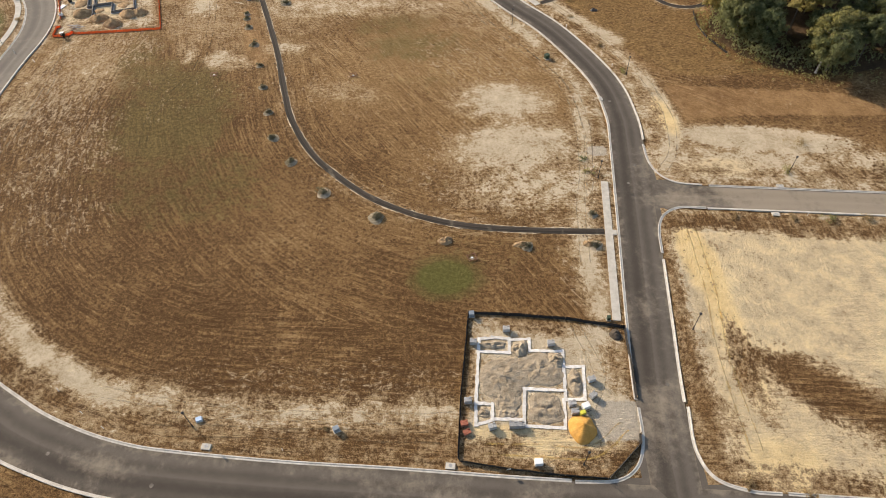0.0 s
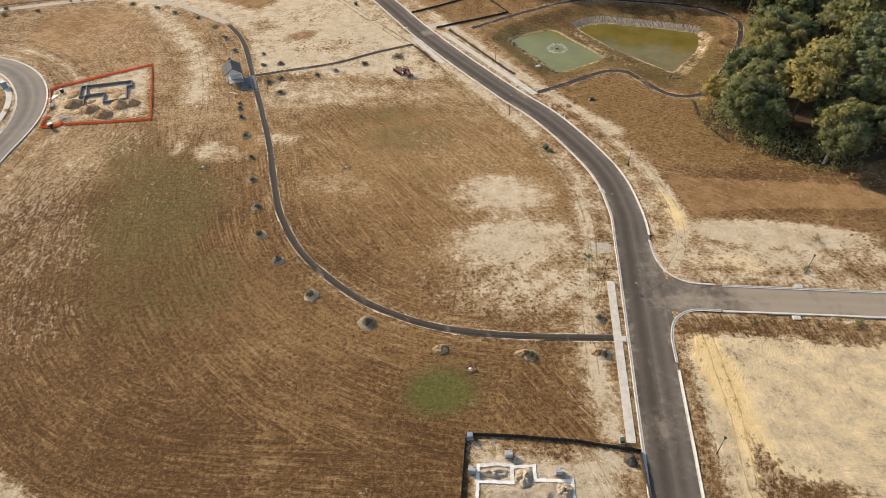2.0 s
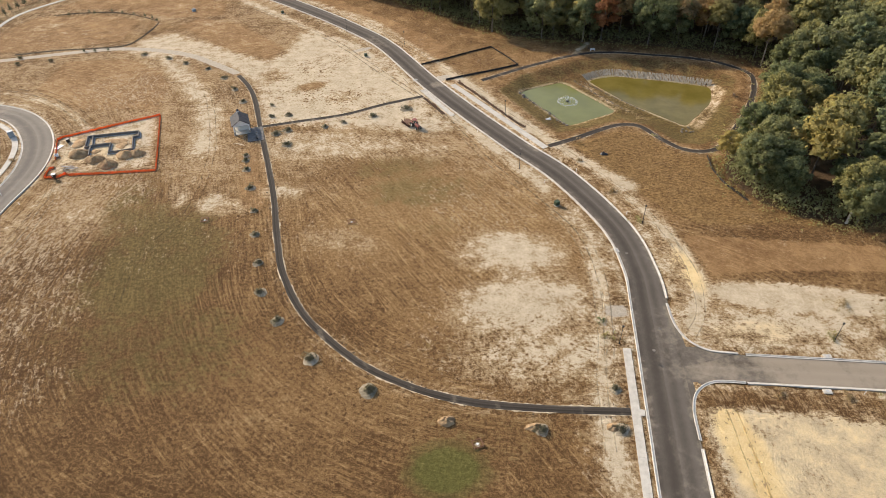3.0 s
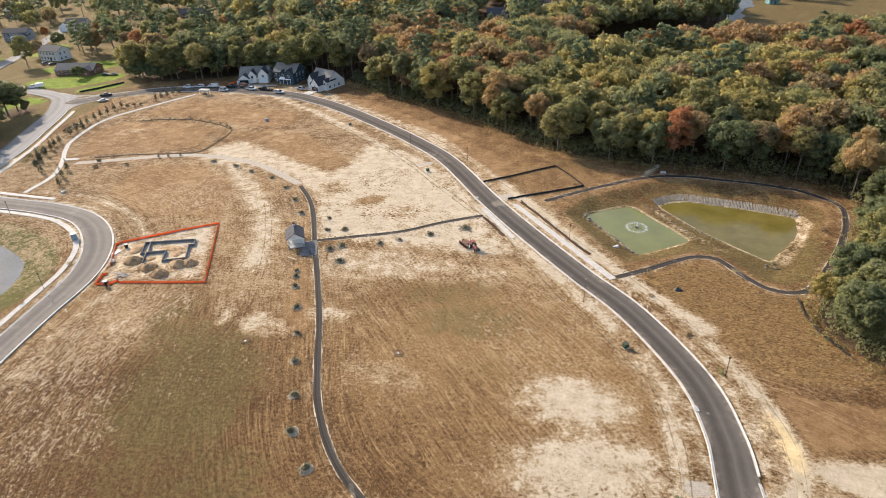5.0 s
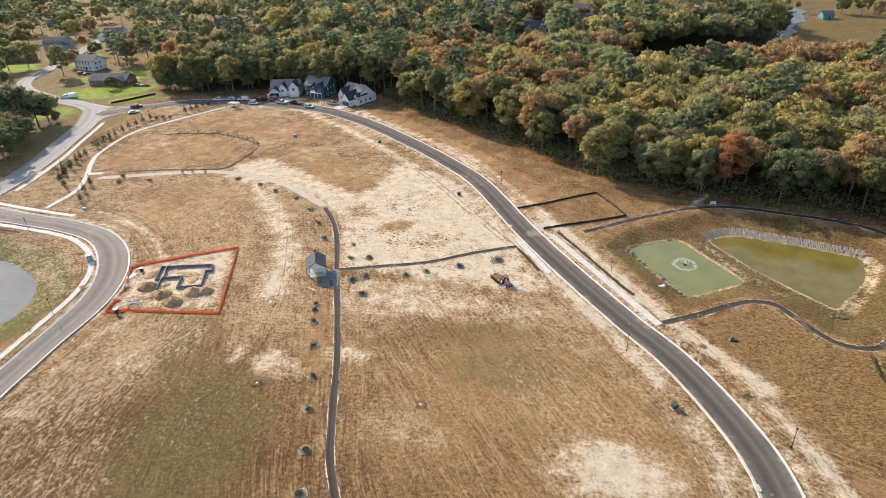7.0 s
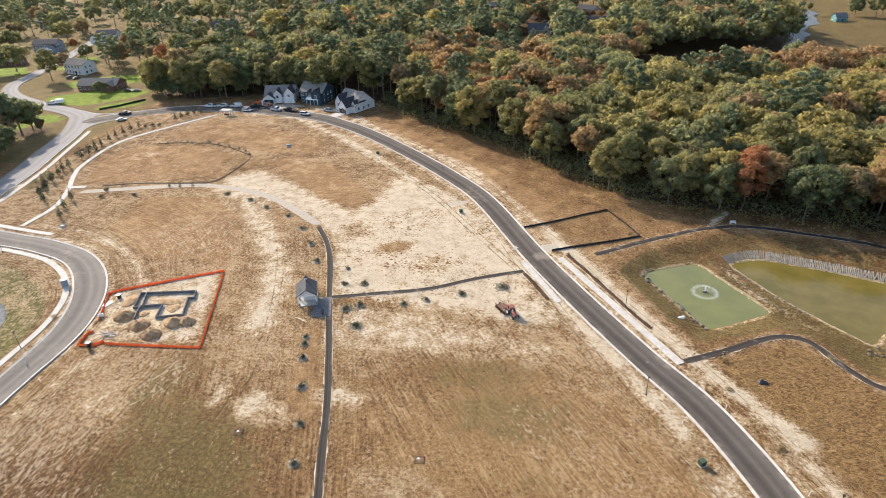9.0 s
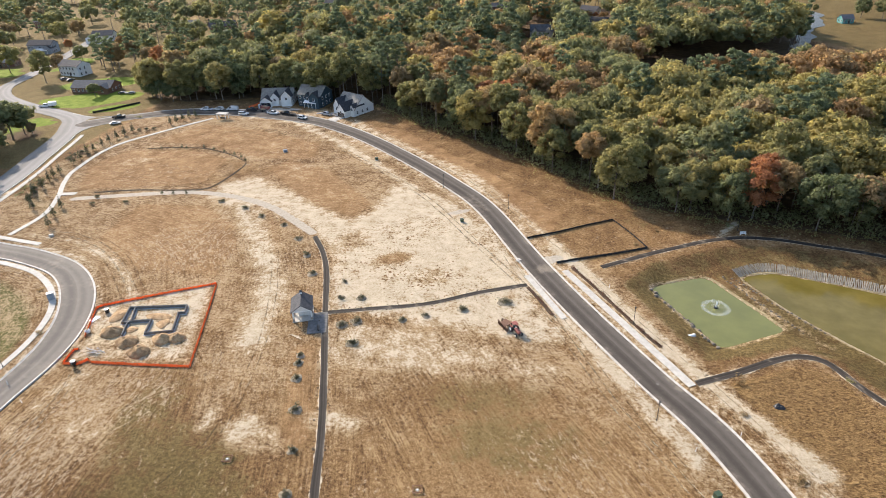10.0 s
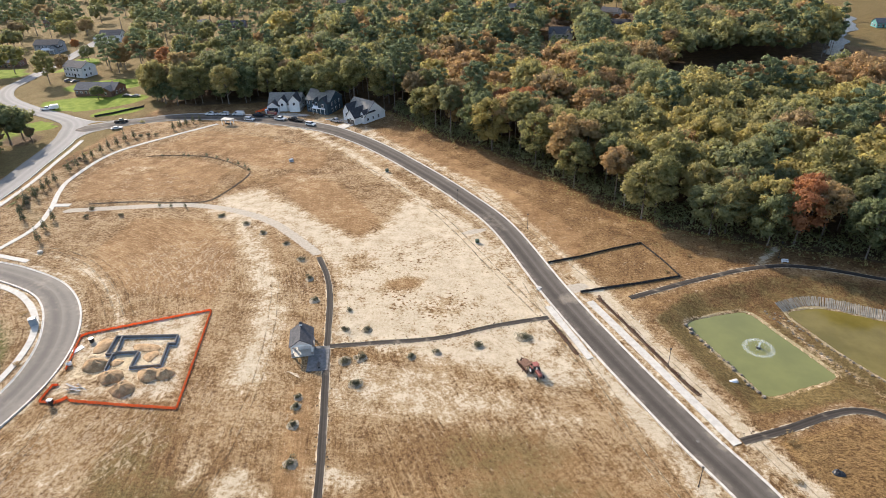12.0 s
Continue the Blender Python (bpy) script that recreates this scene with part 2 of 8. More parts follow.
# ---- plan helpers ----
def spline(points, gap=1.5, closed=False):
    """An even, smooth line through plan points (Catmull-Rom); returns an array of rows."""
    p = np.array(points, float)
    p = np.vstack([p[-1], p, p[0], p[1]]) if closed else np.vstack([2 * p[0] - p[1], p, 2 * p[-1] - p[-2]])
    out = []
    for i in range(1, len(p) - 2):
        a, b, c, d = p[i - 1:i + 3]
        k = max(2, int(np.linalg.norm((c - b)[:2]) / gap))
        t = (np.arange(k) / k)[:, None]
        out.append(0.5 * (2 * b + (c - a) * t + (2 * a - 5 * b + 4 * c - d) * t ** 2 + (3 * b - a - 3 * c + d) * t ** 3))
    if not closed:
        out.append(p[-2][None])
    return np.vstack(out)


def normals(line):
    d = np.gradient(line[:, :2], axis=0)
    d /= np.linalg.norm(d, axis=1)[:, None] + 1e-9
    return np.stack([-d[:, 1], d[:, 0]], 1)


def aside(line, by):
    """The line moved sideways, to its left where by is positive."""
    by = np.asarray(by, float)
    return line[:, :2] + normals(line) * (by[:, None] if by.ndim else by)


def far_from(X, Y, line, reach):
    """Distance of plan points from a line, cut off at reach."""
    out = np.full(X.shape, float(reach))
    line = np.asarray(line)[:, :2]
    for a, b in zip(line[:-1], line[1:]):
        box = (X > min(a[0], b[0]) - reach) & (X < max(a[0], b[0]) + reach) & (Y > min(a[1], b[1]) - reach) & (Y < max(a[1], b[1]) + reach)
        if not box.any():
            continue
        x, y, d = X[box] - a[0], Y[box] - a[1], b - a
        t = np.clip((x * d[0] + y * d[1]) / (d @ d + 1e-9), 0, 1)
        out[box] = np.minimum(out[box], np.hypot(x - t * d[0], y - t * d[1]))
    return out


def inside(X, Y, ring):
    r = np.asarray(ring)[:, :2]
    box = (X > r[:, 0].min()) & (X < r[:, 0].max()) & (Y > r[:, 1].min()) & (Y < r[:, 1].max())
    out = np.zeros(X.shape, bool)
    x, y = X[box], Y[box]
    odd = np.zeros(x.shape, bool)
    for a, b in zip(r, np.roll(r, -1, 0)):
        if a[1] != b[1]:
            odd ^= ((a[1] > y) != (b[1] > y)) & (x < (b[0] - a[0]) * (y - a[1]) / (b[1] - a[1]) + a[0])
    out[box] = odd
    return out


def depth_in(X, Y, ring, reach):
    """How far inside a ring (positive) or outside it (negative) a point lies."""
    ring = np.asarray(ring)[:, :2]
    d = far_from(X, Y, np.vstack([ring, ring[:1]]), reach)
    return np.where(inside(X, Y, ring), d, -d)


def ease(v, lo, hi):
    t = np.clip((v - lo) / (hi - lo), 0, 1)
    return t * t * (3 - 2 * t)


def blob(X, Y, x, y, rx, ry, turn=0.0, sharp=2.0):
    c, s = math.cos(radians(turn)), math.sin(radians(turn))
    u, v = (X - x) * c + (Y - y) * s, -(X - x) * s + (Y - y) * c
    return np.exp(-((u / rx) ** 2 + (v / ry) ** 2) ** sharp)


def bowed(corners, gap=1.0):
    """A closed outline of straight sides with rounded corners (x, y, reach of the bow)."""
    p = np.array(corners, float)
    out = []
    for i in range(len(p)):
        a, b, c = p[i - 1], p[i], p[(i + 1) % len(p)]
        da, dc = a[:2] - b[:2], c[:2] - b[:2]
        la, lc = np.linalg.norm(da), np.linalg.norm(dc)
        s0, s1 = b[:2] + da / la * b[2], b[:2] + dc / lc * b[2]
        for t in np.linspace(0, 1, 5):
            out.append((1 - t) ** 2 * s0 + 2 * t * (1 - t) * b[:2] + t * t * s1)
        e = c[:2] - dc / lc * c[2]
        k = int(np.linalg.norm(e - s1) / gap)
        out.extend(s1 + (e - s1) * j / max(k, 1) for j in range(1, k))
    return np.array(out)


# ---- the plan: roads, paths, ponds and lots, in metres ----
MAIN = spline([(31.5, 14, 3.7), (32.6, 28, 3.7), (33.7, 46.5, 3.9), (35.4, 61.5, 4.0), (38.0, 83, 4.0), (40.5, 106, 3.8), (41.4, 119, 3.6), (39.2, 134.5, 3.6), (29.8, 156, 3.6),
               (19, 171.8, 3.5), (5.2, 193.5, 3.5), (-7.6, 215.5, 3.5), (-24.4, 247.5, 3.5), (-39, 266.2, 3.5), (-58, 286.3, 3.6), (-80.5, 307.4, 3.7), (-98, 320.5, 3.9), (-114, 329.2, 4.2),
               (-138, 335.6, 4.4), (-160.5, 338.3, 4.4), (-184, 336.7, 4.4), (-203, 329, 4.4), (-217, 319, 4.6), (-226, 313, 4.8)])
SOUTH = spline([(130, 19.5, 3.9), (90, 22.9, 3.9), (45, 26.5, 3.9), (24, 28.1, 3.9), (7.8, 29.3, 3.9), (-9.3, 30.8, 3.9), (-26.8, 32.1, 3.9), (-43.9, 33.8, 4.0), (-52.5, 35.1, 4.1), (-62, 37.9, 4.2), (-73, 42.8, 4.4),
                (-88, 53, 4.4), (-104, 72, 4.3), (-114, 99, 4.0), (-117.4, 122, 3.7), (-117.8, 137.3, 3.6), (-117.7, 147.2, 3.6), (-117.4, 157.7, 3.9), (-118.5, 166.6, 4.1), (-122, 176.4, 4.2), (-127.9, 185.5, 4.2), (-135.1, 192.6, 3.9), (-143.6, 197.5, 3.7),
                (-157.2, 201.4, 3.7), (-168.7, 203.2, 3.6), (-185, 206, 3.8), (-206, 210.5, 4.0)])
EAST = spline([(38.5, 92.4, 3.4), (47, 91.6, 3.4), (71, 89.6, 3.3), (90, 88, 3.3), (140, 84, 3.3), (240, 76, 3.3)])
OLD = spline([(-204, 195, 4.6), (-203, 222, 4.8), (-207.3, 250.4, 5.2), (-214, 274.4, 5.2), (-220.5, 297, 5.0), (-227, 311, 5.0), (-239, 325, 4.4), (-275, 340, 4.2), (-301, 354.3, 4.2), (-316, 372, 4.2), (-322, 395, 4.2), (-334, 440, 4.2), (-360, 520, 4.2)])
WALKWAY = spline([(31.0, 81.7), (11.8, 82.9), (0.5, 84.7), (-8.9, 88.1), (-18.7, 94.0), (-29.9, 105.4), (-36.8, 117.6), (-40.6, 128.8), (-46.1, 149.2), (-54.2, 174), (-58.2, 186), (-63.9, 203.2), (-68.4, 213.3), (-74.3, 222.7)])
WALKWAY_EAST = spline([(-57.6, 185.2), (-45.5, 188.7), (-32.9, 192.4), (-20.6, 199.0), (-8.9, 204.1)])
POND_WALK = spline([(27.9, 171.3), (37.8, 176.4), (46, 181.1), (51.1, 183.1), (56.2, 181.9), (60.6, 174.5), (65.2, 168.5), (71, 167.2), (76, 169.8), (84.3, 180.5), (92.4, 192.8), (99, 206), (101.5, 217.1), (94.2, 226.4), (84, 231.2), (72, 234.2),
                    (60.4, 236.7), (49.5, 236.4), (38.5, 232.0), (23.1, 223.2), (10.7, 215.3)])
NW_WALK = spline([(-172.4, 212), (-171.7, 226.1), (-176.8, 239.5), (-184, 252.2), (-188.2, 264.2), (-189.1, 288.8), (-177, 310.3), (-164, 328.3)])
BASIN = np.array([(15, 207), (31, 178), (42, 181.5), (51.5, 186), (58, 182.5), (65, 171.5), (72, 170.5), (78, 174), (88, 192), (96, 213), (90, 224), (76, 230), (58, 233.5), (47, 232.5), (24, 219.5)], float)
POND_A = bowed([(23.2, 209.6, 1.5), (38.2, 216.6, 3.5), (52.0, 194.6, 1.2), (36.4, 185.8, 1.2)])
POND_B = bowed([(47.4, 217.4, 2.0), (56.0, 220.6, 3.0), (73.4, 215.8, 6.0), (87.0, 210.6, 3.0), (83.6, 199.6, 4.0), (71.2, 184.6, 1.5), (56.0, 202.0, 6.0)])
WATER_LEVEL, LAKE_LEVEL = -1.8, -1.2
LAKE_RING = spline([(-190, 184), (-168.8, 181.9), (-156.0, 178.7), (-143.6, 171.9), (-138.6, 166.5), (-136, 159.3), (-136.0, 151.6), (-141, 144), (-152, 137), (-175, 132), (-205, 140), (-212, 165)], 2.0, True)
LOT = [(3.0, 63.0), (10.3, 62.5), (20.4, 61.4), (30.6, 59.4), (30.3, 51.3), (29.9, 45.2), (29.2, 38.4), (23.2, 32.7), (16.6, 33.3), (8.2, 34.4), (0.7, 35.5), (0.5, 36.2), (1.2, 46.6)]
WOODS = [(-90, 353), (-66, 329), (-41, 312), (-24, 298), (-7, 280), (11, 263), (24, 253), (44, 247.5), (58, 245), (77, 240.5), (92, 236), (103, 229), (106, 217), (99, 200), (90, 187), (83, 177), (72, 160), (71, 152), (76, 141.5), (84, 135), (95, 131), (112, 134), (150, 128),
         (420, 160), (520, 300), (300, 400), (160, 470), (150, 560), (60, 640), (-60, 620), (-150, 560), (-190, 470), (-215, 400), (-216, 357), (-190, 352), (-155, 361)]


# ---- ground: one sheet ----
def axis(lo, hi, gap, first, last, grow):
    inner = list(np.arange(lo, hi + gap / 2, gap))
    up, g = [inner[-1]], gap
    while up[-1] < last:
        g *= grow
        up.append(up[-1] + g)
    down, g = [inner[0]], gap
    while down[-1] > first:
        g *= grow
        down.append(down[-1] - g)
    return np.array(down[:0:-1] + inner + up[1:])


def make_mesh(name, verts, faces, material, uniform=None):
    """A mesh from arrays; faces all with the same number of corners."""
    me = bpy.data.meshes.new(name)
    verts, faces = np.asarray(verts, np.float32), np.asarray(faces, np.int32)
    k = faces.shape[1]
    me.vertices.add(len(verts))
    me.vertices.foreach_set("co", verts.ravel())
    me.loops.add(faces.size)
    me.loops.foreach_set("vertex_index", faces.ravel())
    me.polygons.add(len(faces))
    me.polygons.foreach_set("loop_start", np.arange(0, faces.size, k, dtype=np.int32))
    me.polygons.foreach_set("loop_total", np.full(len(faces), k, np.int32))
    me.update(calc_edges=True)
    me.polygons.foreach_set("use_smooth", np.zeros(len(faces), bool))
    me.materials.append(material)
    return me


def build_ground():
    gx, gy = axis(-128, 96, 1.2, -4500, 4500, 1.038), axis(28, 252, 1.2, -3000, 4800, 1.038)
    X, Y = np.meshgrid(gx, gy)
    shape = X.shape
    X, Y = X.ravel(), Y.ravel()
    rng = np.random.default_rng(5)
    Z = np.zeros_like(X)
    for k in range(14):
        w, ph = rng.uniform(0.05, 0.9), rng.uniform(0, 6.28)
        th = rng.uniform(0, 6.28)
        Z += 0.012 / (w + 0.15) * 0.35 * np.sin(w * (X * math.cos(th) + Y * math.sin(th)) + ph)
    near = (np.abs(X) < 420) & (Y < 560)
    road = np.full(X.shape, 30.0)
    for r in (MAIN, SOUTH, EAST, OLD):
        hw = r[:, 2].mean()
        road = np.minimum(road, far_from(X, Y, r, 30) - hw)
    walk_d = np.full(X.shape, 12.0)
    for r in (WALKWAY, WALKWAY_EAST, POND_WALK, NW_WALK):
        walk_d = np.minimum(walk_d, far_from(X, Y, r, 12))
    # pond basin, ponds, lake
    d = depth_in(X, Y, BASIN, 20)
    bank = ease(d, 0, 7.5)
    Z -= 1.62 * bank
    for ring in (POND_A, POND_B):
        p = depth_in(X, Y, ring, 14)
        Z -= 1.4 * ease(p, -0.6, 2.2) * bank
        Z = np.where((p < -0.3) & (p > -6), np.maximum(Z, WATER_LEVEL + 0.1), Z)
    lake = depth_in(X, Y, LAKE_RING, 20)
    Z -= 0.95 * ease(lake, -11, 0)
    Z -= 1.5 * ease(lake, -0.5, 3)
    # a marsh creek far off, and the field before it
    creek = spline([(150, 760), (178, 690), (172, 640), (188, 610), (178, 575), (158, 532), (146, 492), (150, 462), (176, 440)], 4)
    cd = far_from(X, Y, creek, 60)
    Z -= 0.8 * ease(-cd, -14, -3)
    # beds of roads and paths
    Z = np.where(road < 6, Z * ease(road, -1, 6), Z)
    Z -= 0.32 * ease(-road, -0.55, 0.15)
    Z = np.where((walk_d < 4) & (d < 0.3), Z * ease(walk_d, 0.9, 4), Z)
    Z -= 0.03 * ease(-walk_d, -1.1, -0.4)
    faces = []
    ny, nx = shape
    idx = np.arange(nx * ny).reshape(shape)
    q = np.stack([idx[:-1, :-1], idx[:-1, 1:], idx[1:, 1:], idx[1:, :-1]], -1).reshape(-1, 4)
    me = make_mesh("ground", np.stack([X, Y, Z], 1), q, GROUND)
    me.polygons.foreach_set("use_smooth", np.ones(len(q), bool))

    def B(*a, **k):
        return blob(X, Y, *a, **k)

    def L(points, width, gap=2.0):
        return np.exp(-(far_from(X, Y, spline(points, gap), width * 3) / width) ** 2)

    def top(*layers):
        out = np.zeros_like(X)
        for v in layers:
            out = np.maximum(out, v)
        return out

    woods = depth_in(X, Y, WOODS, 25)
    site = inside(X, Y, [(-205, 200), (-120, 100), (-100, 60), (-60, 38), (100, 25), (110, 130), (75, 150), (100, 220), (60, 245), (-90, 352), (-200, 330)])
    lot = depth_in(X, Y, LOT, 6)
    # bare sand
    sand = top(
        0.75 * B(13, 125, 13, 8, -8), 0.85 * B(15, 108, 15, 9, 4), 0.52 * B(17, 95, 17, 9), 0.35 * B(22, 100, 10, 22), 0.5 * B(-55, 144, 7, 4), 0.3 * B(-26, 130, 12, 4, -15),
        0.9 * L([(-92, 74), (-83, 64), (-73.6, 56.5), (-64.4, 50.8), (-56, 47.3)], 2.6), 0.55 * L([(-58, 48), (-44, 45.9), (-32, 43.7), (-18, 43.5), (-5, 44), (0.7, 42.7)], 3.2), 0.2 * L([(-62, 44.5), (-30, 39.6), (0, 38)], 2.5), 0.2 * L([(-84, 58), (-70, 48)], 2.5),
        0.72 * L([(24, 152), (31, 137), (32.4, 119.8), (30.6, 103.7), (27.5, 88.2), (26.4, 76.1), (27, 63)], 2.6), 0.6 * L([(-88, 300), (-56, 272), (-36, 247), (-20, 222), (-6, 199), (8, 177), (22, 152), (30, 134)], 3.2),
        0.97 * L([(28, 176), (30, 171.5), (41.5, 152), (49.3, 135.4), (52.5, 122), (52, 111), (47.5, 101)], 2.0), 1.1 * L([(29, 174), (14, 198), (7, 211), (1, 219)], 2.4), 0.75 * L([(3, 216), (-10, 237), (-31, 266), (-53, 290), (-75, 312), (-96, 328)], 2.2),
        0.85 * B(-52, 222, 17, 20, 30), 0.66 * B(-38, 208, 20, 20, 0), 0.62 * B(-38, 184, 20, 12), 0.5 * B(-20, 184, 14, 12), 0.6 * B(-50, 240, 12, 14, 40), 0.55 * B(-20, 215, 10, 12), 0.5 * B(-30, 234, 12, 14, 40),
        0.72 * L([(-95, 224), (-86, 208), (-80, 196), (-73.5, 178), (-72, 168)], 4.2), 0.72 * B(-105, 268, 11, 13), 0.66 * B(-93, 250, 16, 8, 40), 0.6 * B(-123, 276, 9, 4, 50), 0.5 * B(-86, 285, 12, 9), 0.5 * B(-100, 303, 14, 5, -35), 0.45 * B(-70, 262, 12, 12),
        0.6 * B(-72, 153, 4, 7), 0.58 * B(-60, 145, 6, 5), 0.55 * B(-92, 165, 12, 7, 10), 0.5 * B(-96, 152, 8, 8), 0.5 * B(-88, 140, 14, 10), 0.58 * L([(-116, 96), (-108, 124), (-108, 142), (-104, 157)], 4.0), 0.45 * B(-36, 162, 12, 9),
        0.8 * L([(-73, 223), (-86, 233), (-104, 244.3), (-126, 250), (-145, 248), (-176, 241)], 2.4), 0.6 * B(-168, 214, 20, 6, 20), 0.75 * L([(-152, 212), (-136, 207), (-125, 198), (-117, 186)], 2.2),
        0.45 * B(-140, 232, 25, 8, 15), 0.5 * B(-175, 255, 10, 18), 0.25 * L([(-137, 180), (-131, 170), (-129, 158), (-131, 140)], 3.0), 0.7 * L([(-146, 190), (-136, 184), (-131, 175)], 2.2), 0.85 * L([(45.2, 236), (49, 242), (54.7, 249.8)], 1.0))
    sand = top(sand, 1.35 * B(72, 109, 20, 4.2, -8, 2.5), 0.6 * B(65, 102, 22, 5, -3), 0.6 * B(100, 100, 25, 4, -8), 0.5 * B(70, 95.5, 40, 2.0, -5), 0.6 * B(-50, 215, 60, 34, 120, 3) * 0.6)
    east_lot = ease(depth_in(X, Y, [(43.5, 83), (62, 82.5), (130, 77), (140, 20), (41, 24), (41, 40)], 12), -1, 2.5)
    sand = top(sand, east_lot * (1.12 - 1.1 * top(B(62, 46, 15, 5.5, -34), B(76, 34, 13, 7, -33), 0.75 * B(50, 50, 3.4, 12, 5), 0.6 * B(43, 38, 3, 12), 0.75 * B(52, 31, 18, 4, -8), 0.75 * B(80, 80, 22, 2.2, -4), 0.6 * B(62, 82.5, 5, 1.6))))
    lot_in = ease(lot, 0.2, 2.0)
    sand = np.where(lot > -0.3, lot_in * (0.82 - 0.55 * top(B(14, 60, 9, 2.2, -4), B(27.5, 52, 2.4, 6), B(6, 37.5, 6, 2.0), B(2.5, 52, 1.6, 8), B(21, 35.5, 7, 1.8))), sand)
    sand = top(sand, (0.26 + 0.3 * ease(Y, 60, 120)) * np.exp(-((road - 1.3) / 1.3) ** 2) * (road > 0) * site, (0.12 + 0.23 * ease(Y, 60, 120)) * np.exp(-((road - 4) / 3) ** 2) * site, 0.2 * np.exp(-((walk_d - 1.5) / 1.0) ** 2))
    orange = depth_in(X, Y, [(-119.3, 180.8), (-92.3, 195.1), (-81.5, 161.7), (-111.8, 159.3), (-113.2, 169.0)], 5)
    sand = top(sand, 0.62 * ease(orange, 0, 2), 0.9 * B(-101, 172, 11, 7))
    banks = ease(d, 0.5, 2.5)
    sand = np.where(d > 0, sand * (1 - 0.8 * banks), sand)
    for ring in (POND_A, POND_B):
        p = depth_in(X, Y, ring, 14)
        sand = top(sand, 0.5 * np.exp(-((p + 0.45) / 0.5) ** 2))
    sand = top(sand, 0.42 * L([(87.5, 213), (88.5, 206), (81, 193), (74.5, 184)], 1.5), 0.4 * L([(45, 216), (50, 203), (60, 189)], 0.9))
    north = ease(Y, 120, 175) * site * (1 - banks) * (1 - ease(depth_in(X, Y, [(34, 172), (20, 205), (-100, 340), (-60, 345), (30, 255), (100, 230), (100, 130), (55, 138)], 12), -4, 4))
    pale = ease(depth_in(X, Y, [(-57, 186), (-62, 200), (-66, 214), (-79, 229), (-104, 240), (-122, 250), (-123, 262), (-113, 268), (-103, 258), (-95, 254), (-82, 244), (-67, 235), (-61, 244), (-60, 262), (-52, 264), (-32, 244), (-12, 210), (4, 182), (-6, 178), (-30, 184)], 12), -5, 5)
    pale = top(0.8 * pale, 0.52 * ease(depth_in(X, Y, [(-57, 183), (-30, 181), (2, 172), (-6, 160), (-30, 166), (-52, 166)], 12), -5, 4), 0.72 * L([(-118, 247), (-109, 243), (-95, 224), (-81, 204), (-75, 190), (-72, 172)], 5.5), 0.8 * B(-127, 268, 4, 9, 10), 0.5 * B(-168, 274, 9, 5, 20), 0.78 * L([(-130, 336), (-121, 327), (-87, 297), (-54, 263), (-33, 244), (-8, 204), (12, 172), (25, 150)], 2.4),
               0.85 * L([(-95, 330), (-71, 308), (-50, 289), (-32, 273), (-12, 243), (4, 216)], 2.0), 0.45 * B(-100, 275, 8, 4, 20))
    pale *= 1 - 0.8 * top(B(-47, 213, 6, 3.4, 20), 0.6 * B(-62, 222, 5, 8), 0.5 * B(-36, 205, 6, 4))
    sand = np.maximum(sand * (1 - 0.85 * north), top(pale, 0.25 * north, 0.06 * site, 0.62 * ease(orange, 0, 2), 0.85 * B(-101, 172, 11, 7), 0.62 * np.exp(-((road - 1.0) / 1.2) ** 2) * (road > 0) * north, 0.6 * L([(-111, 185), (-117, 192), (-131, 203), (-149, 211), (-165, 213)], 1.8), 0.55 * B(-92, 166, 10, 6, 10), 0.5 * L([(-116, 96), (-108, 124), (-108, 142), (-104, 157)], 3.0), 0.42 * B(-105, 232, 12, 6, -30), 0.78 * B(-61, 146, 4.5, 4), 0.75 * B(-69.5, 148, 1.8, 5), 0.5 * B(-88, 142, 14, 10), 0.5 * B(-45, 150, 8, 3),
                   1.05 * L([(46, 150), (29, 174), (14, 198), (7, 211), (-2, 224)], 2.3)))
    brown = top(*(ease(depth_in(X, Y, ring, 12), -4, 4) for ring in (
        [(-112, 273), (-106, 282), (-87, 273), (-63, 247), (-66, 236), (-82, 244), (-98, 258)], [(-176, 296), (-163, 320), (-136, 315), (-100, 300), (-97, 284), (-117, 282), (-148, 294)],
        [(-185, 268), (-180, 285), (-152, 289), (-132, 280), (-130, 256), (-155, 250), (-174, 246)], [(-142, 214), (-143, 238), (-120, 239), (-103, 228), (-96, 214), (-94, 198), (-118, 198), (-130, 205)],
        [(-92, 328), (-30, 268), (-4, 226), (0, 246), (-20, 270), (-66, 318)])), 0.8 * L([(-58, 170), (-54, 158), (-50, 145)], 4), 0.7 * B(-47, 213, 6, 3.4, 20), 0.6 * L([(-112, 272), (-99, 245), (-84, 215)], 1.6), 0.3 * B(-20, 120, 26, 16), 1.1 * ease(depth_in(X, Y, [(53, 131), (96, 126), (110, 116), (70, 117), (56, 116)], 12), -1, 2))
    sand *= 1 - 0.9 * ease(depth_in(X, Y, [(53, 131), (96, 126), (110, 117), (70, 118), (56, 117)], 12), -1, 1)
    brown = np.maximum(brown, 0.36 * north)
    sand = sand * (1 - 0.75 * top(B(-8, 150, 18, 9, 5), B(-16, 161, 17, 8, 10), B(-82, 148, 7, 12, 20), B(-135, 268, 26, 12, 0, 3)))
    sand *= 1 - ease(woods, 0, 3)
    sand *= 1 - 0.35 * ease(-X, 70, 95) * (Y < 150)
    sand *= 1 - 0.6 * top(B(-68, 123, 18, 26, 20), B(-80, 140, 9, 22, 15), B(-58, 98, 24, 16), B(-1, 71, 8, 6))
